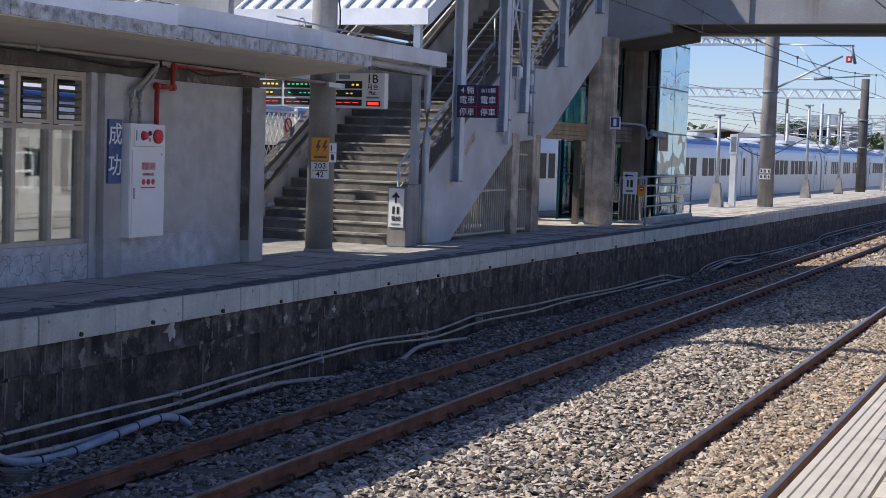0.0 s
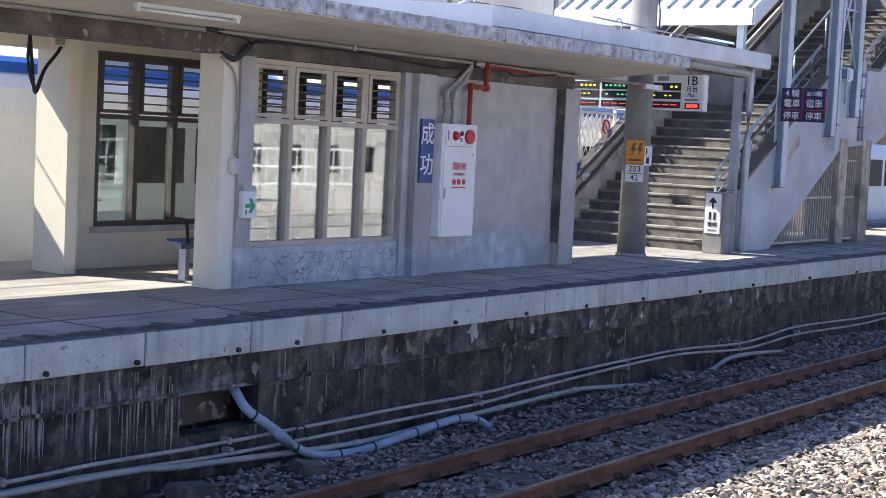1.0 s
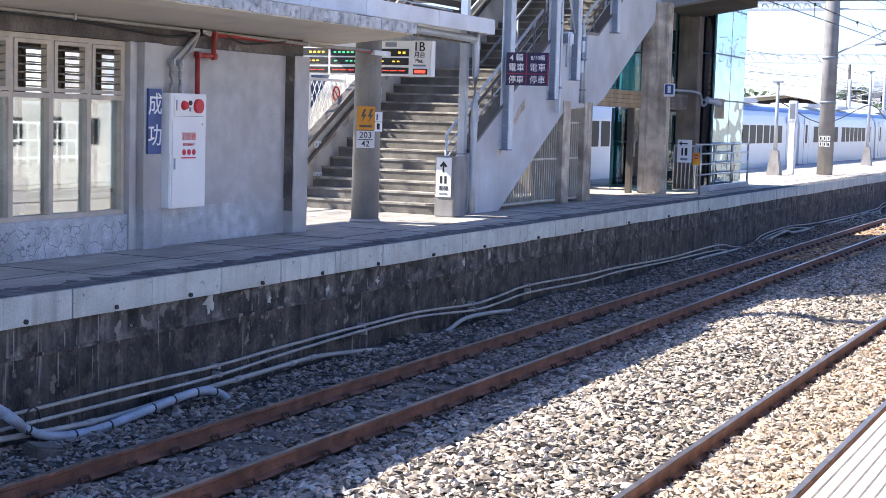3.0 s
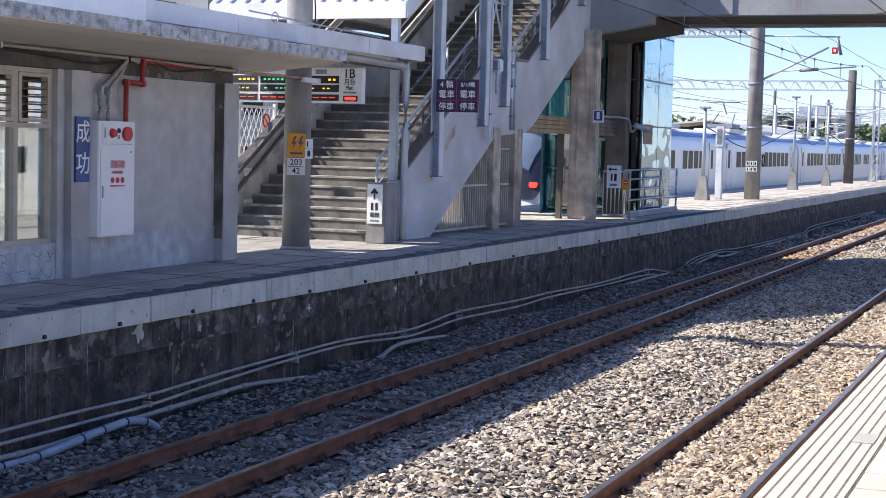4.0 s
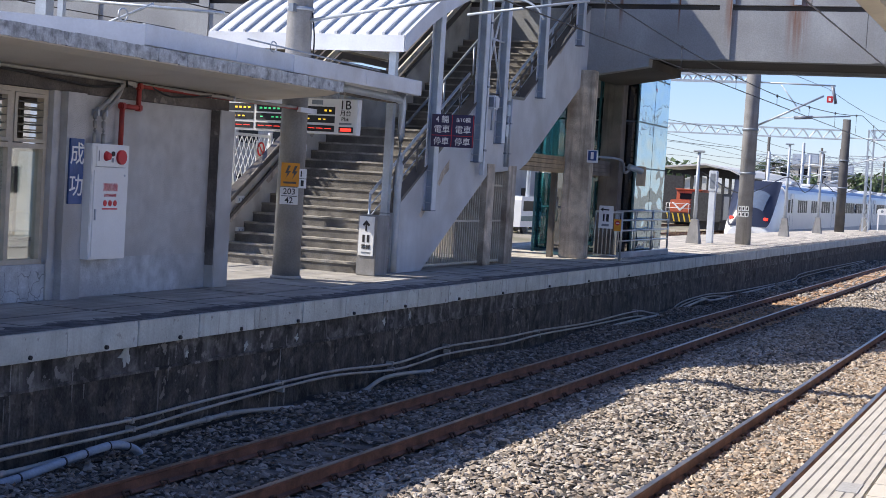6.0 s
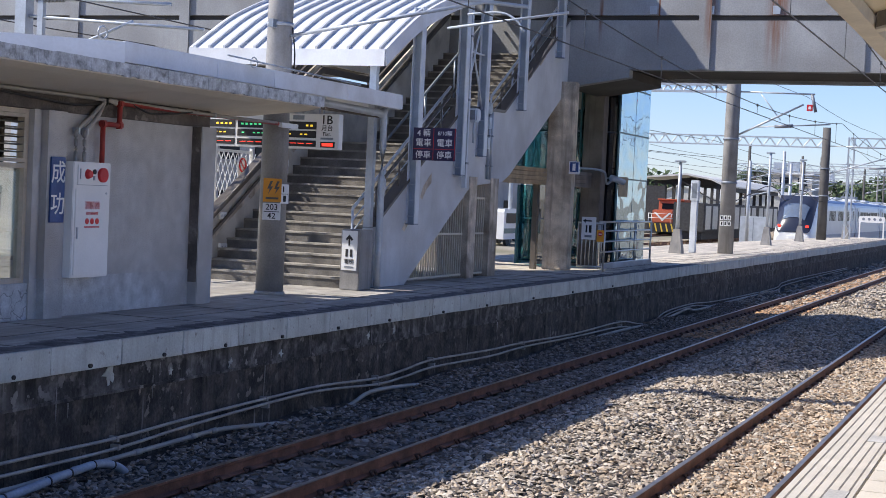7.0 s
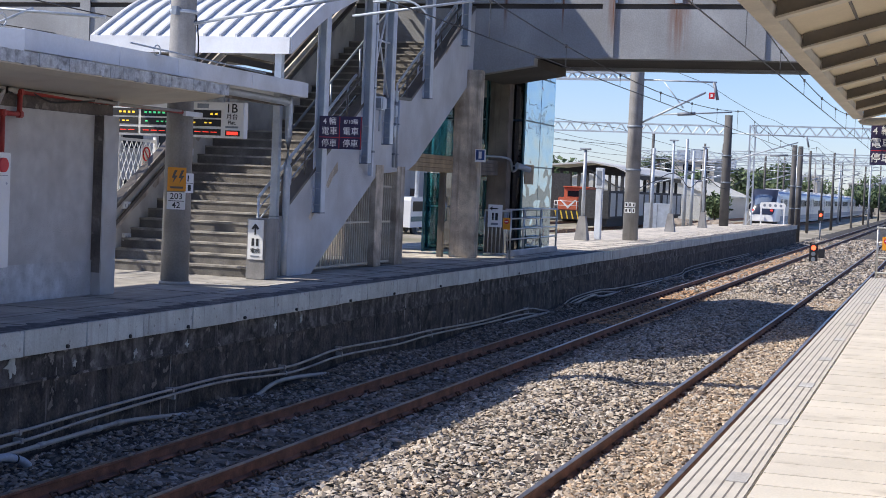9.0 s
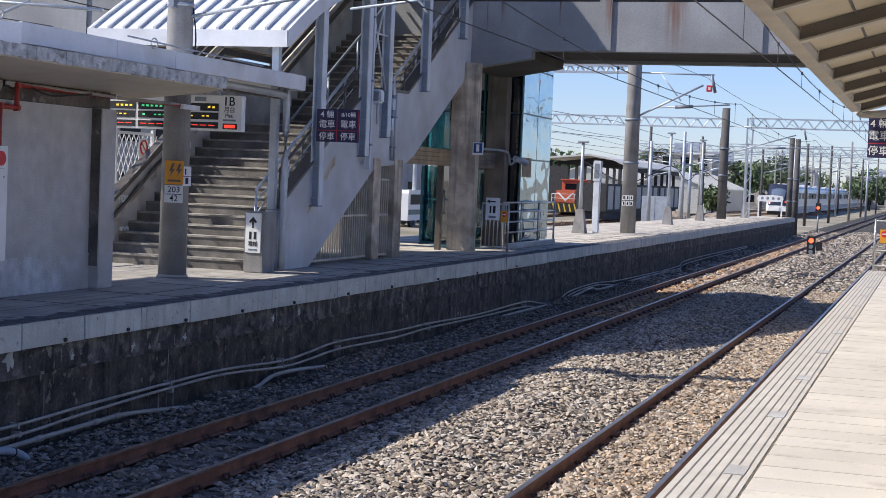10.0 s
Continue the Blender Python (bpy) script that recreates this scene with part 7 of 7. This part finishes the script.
def palm(x, y, h, seed):
    t = thing("palm_tree", "tall palm with a drooping feathery crown", "palm tree", "palms beyond the yard", at=pose(x, y, -1.6))
    part("trunk", tube(B(), smooth_path([(0, 0, 0), (0.15, 0.05, h * 0.5), (0.0, 0.1, h)], 6), 0.2, 10), "bark", t)
    rng = np.random.default_rng(seed)
    V, F = [], []
    for k in range(22):
        a, e = k * 2.4, rng.uniform(-0.2, 1.1)
        L = h * 0.42 * rng.uniform(0.8, 1.1)
        d = np.array([math.cos(a), math.sin(a)])
        sd = np.array([-d[1], d[0]])
        for i in range(14):
            u = (i + 1) / 14
            r, z = L * u * math.cos(e * (1 - 0.4 * u)), h + L * (u * math.sin(e) - 0.75 * u * u)
            for s in (-1, 1):
                q = len(V)
                ln = L * 0.22 * (1 - 0.6 * u)
                b0 = np.array([d[0] * r, d[1] * r, z])
                tip = b0 + np.array([sd[0] * s * ln + d[0] * ln * 0.5, sd[1] * s * ln + d[1] * ln * 0.5, -ln * 0.5])
                o2 = np.array([d[0], d[1], 0]) * L * 0.03
                V += [b0 - o2, b0 + o2, tip]
                F.append((q, q + 1, q + 2))
    me = bpy.data.meshes.new("crown")
    me.from_pydata([tuple(p) for p in V], [], F)
    me.materials.append(M["palm"])
    o = new("crown", me)
    o.parent = t


palm(205, 36.5, 8.0, 1)
palm(212, 39.0, 7.2, 2)
palm(235, 36.0, 6.5, 3)
palm(228, 60.0, 8.5, 4)
for i, (x, y, h, w) in enumerate(((215, 33.2, 6.0, 2.6), (225, 35.0, 6.5, 3.0), (160, 22.3, 3.6, 1.7), (250, 31, 7.5, 4), (262, 27, 8.5, 4), (285, 26, 6.5, 4), (300, 12, 6.5, 4), (270, 50, 9, 5), (330, 0, 7, 5), (340, 14, 7, 5), (290, 42, 8.5, 5), (350, -16, 8, 7), (370, 30, 9, 8), (390, 60, 10, 9), (400, -3, 9, 8), (420, 16, 10, 9), (260, 64, 9, 6))):
    tree(x, y, h, w, 30 + i, "broad leafy green tree with an uneven crown" if h > 5 else "dense bright green shrub in the yard")


# ---- tracks of the goods side and the throat ----
def plain_track(y, x0, x1, z, label):
    t = thing("yard_track", label, "railway track", "yard tracks", at=pose(0, y, z))
    for s in (-0.5665, 0.5665):
        part("rail", bx(x0, x1, s - 0.035, s + 0.035, 0, 0.14), "rail", t)


plain_track(TYM, -12, 330, -1.29, "rusty rails under the passing express")
plain_track(21.0, 60, 330, -1.36, "rusty rails of a goods siding")
plain_track(25.2, 100, 330, -1.36, "rusty rails of a goods siding under the shed")
plain_track(32.2, 110, 200, -1.36, "rusty rails of the shunting locomotive's siding")


def dry_weeds():
    rng = np.random.default_rng(77)
    V, F = [], []
    for i in range(5200):
        x = 100 + 75 * rng.random() if i % 3 else 62 + 60 * rng.random()
        y = rng.uniform(19.0, 27.0) if i % 3 else rng.uniform(17.6, 20.5)
        s = rng.uniform(0.10, 0.30)
        a = rng.random() * 3.14
        k = len(V)
        dx, dy = math.cos(a) * s * 0.12, math.sin(a) * s * 0.12
        V += [(x - dx, y - dy, -1.38), (x + dx, y + dy, -1.38), (x + rng.normal(0, 0.08), y + rng.normal(0, 0.08), -1.38 + s)]
        F.append((k, k + 1, k + 2))
    me = bpy.data.meshes.new("dry_weeds")
    me.from_pydata(V, [], F)
    me.materials.append(M["wood"])
    tagged(new("dry_weeds", me), "dry straw-coloured weeds in the yard", "weeds", kind="stuff")


dry_weeds()


def parked_van(x, y, rz, label, material):
    v = thing("parked_van", label, "van", at=pose(x, y, -1.36, 0, 0, rz))
    part("body", prism(B(), [(0, 0.4), (5.2, 0.4), (5.2, 1.1), (4.6, 1.25), (3.9, 2.15), (0.1, 2.2), (0, 2.0)], -0.95, 0.95), material, v)
    part("side_band", bx(0.1, 5.0, -0.96, -0.951, 0.75, 1.05), "teal", v, "teal band along the side")
    part("side_glass", bx(0.4, 3.6, -0.965, -0.951, 1.35, 1.95), "train_dk", v)
    for wx in (0.95, 4.2):
        for wy in (-0.9, 0.72):
            part("wheel", rod(B(), (wx, wy, 0.36), (wx, wy + 0.18, 0.36), 0.36, n=16), "black", v)


parked_van(84.0, 30.5, 0, "white van with a teal band parked behind the station", "white")
parked_van(91.0, 33.5, 0, "white van parked behind the station", "white")


def station_block():
    s = thing("station_building", "white rendered station building behind the sidings", "house", at=pose(70.0, 44.0, -1.6))
    part("wall", bx(0, 60, 0, 14, 0, 7.5), "house", s)
    part("roof", bx(-0.4, 60.4, -0.5, 14.4, 7.5, 7.9), "concrete", s)
    for k in range(14):
        for f in range(2):
            part("window", bx(1.5 + 4.1 * k, 3.7 + 4.1 * k, -0.05, 0.0, 1.2 + 3.4 * f, 2.8 + 3.4 * f), "train_dk", s)
            part("sill", bx(1.4 + 4.1 * k, 3.8 + 4.1 * k, -0.18, 0.0, 1.05 + 3.4 * f, 1.2 + 3.4 * f), "house", s)


station_block()


def town_behind():
    """Buildings and trees on the viewer's own side, for reflections and bounced light."""
    for x, y, w, h in ((18.0, -34.0, 26.0, 8.0), (50.0, -32.0, 20.0, 6.5), (76.0, -36.0, 30.0, 9.0), (-20.0, -34.0, 30.0, 7.0)):
        s = thing("town_house", "white rendered row of houses behind the near platform", "house", "houses behind the near platform", at=pose(x, y, -1.6))
        part("wall", bx(0, w, -9, 0, 0, h), "house", s)
        part("roof", bx(-0.3, w + 0.3, -9.3, 0.4, h, h + 0.4), "red", s)
        for k in range(int(w / 3.2)):
            for f in range(2):
                part("window", bx(0.8 + 3.2 * k, 2.3 + 3.2 * k, 0.0, 0.05, 1.0 + 3.1 * f, 2.5 + 3.1 * f), "train_dk", s)
    for i, (x, y, h) in enumerate(((12, -24, 7), (46, -25, 8), (72, -24, 7), (-4, -26, 8))):
        tree(x, y, h, 3.2, 80 + i, "broad leafy green tree behind the near platform")

    f = thing("boundary_railing", "white steel railing along the back of the near platform", "fence")
    for z in (0.15, 0.62, 1.1):
        part("rail", bx(2.0, 34.0, -5.72, -5.66, z, z + 0.06), "white", f)
    for k in range(81):
        part("baluster", bx(2.0 + 0.4 * k, 2.03 + 0.4 * k, -5.705, -5.675, 0.0, 1.15), "white", f)
    h = thing("platform_house", "white plastered platform house with steel lattice windows", "house", at=pose(10.0, -13.0, -0.3))
    part("wall", bx(0, 18, -5, 0, 0, 4.6), "white", h)
    part("plinth", bx(-0.02, 18.02, -5.0, 0.02, 0, 0.5), "blue", h, "blue painted plinth")
    part("roof", bx(-0.5, 18.5, -5.5, 0.9, 4.6, 4.85), "concrete", h)
    for k in range(5):
        w = part("window", bx(1.2 + 3.4 * k, 3.2 + 3.4 * k, 0.0, 0.04, 1.0, 3.2), "train_dk", h)
        for i in range(5):
            part("lattice_bar", bx(1.2 + 3.4 * k + 0.49 * i, 1.25 + 3.4 * k + 0.49 * i, 0.041, 0.07, 1.0, 3.2), "white", w)


town_behind()


# ---- what moves ----
def motions():
    walk(express_train, [(t, pose(x, max(0.0, x - 115) ** 1.5 * 0.0036, 0)) for t, x in TRAIN_ROWS])


motions()
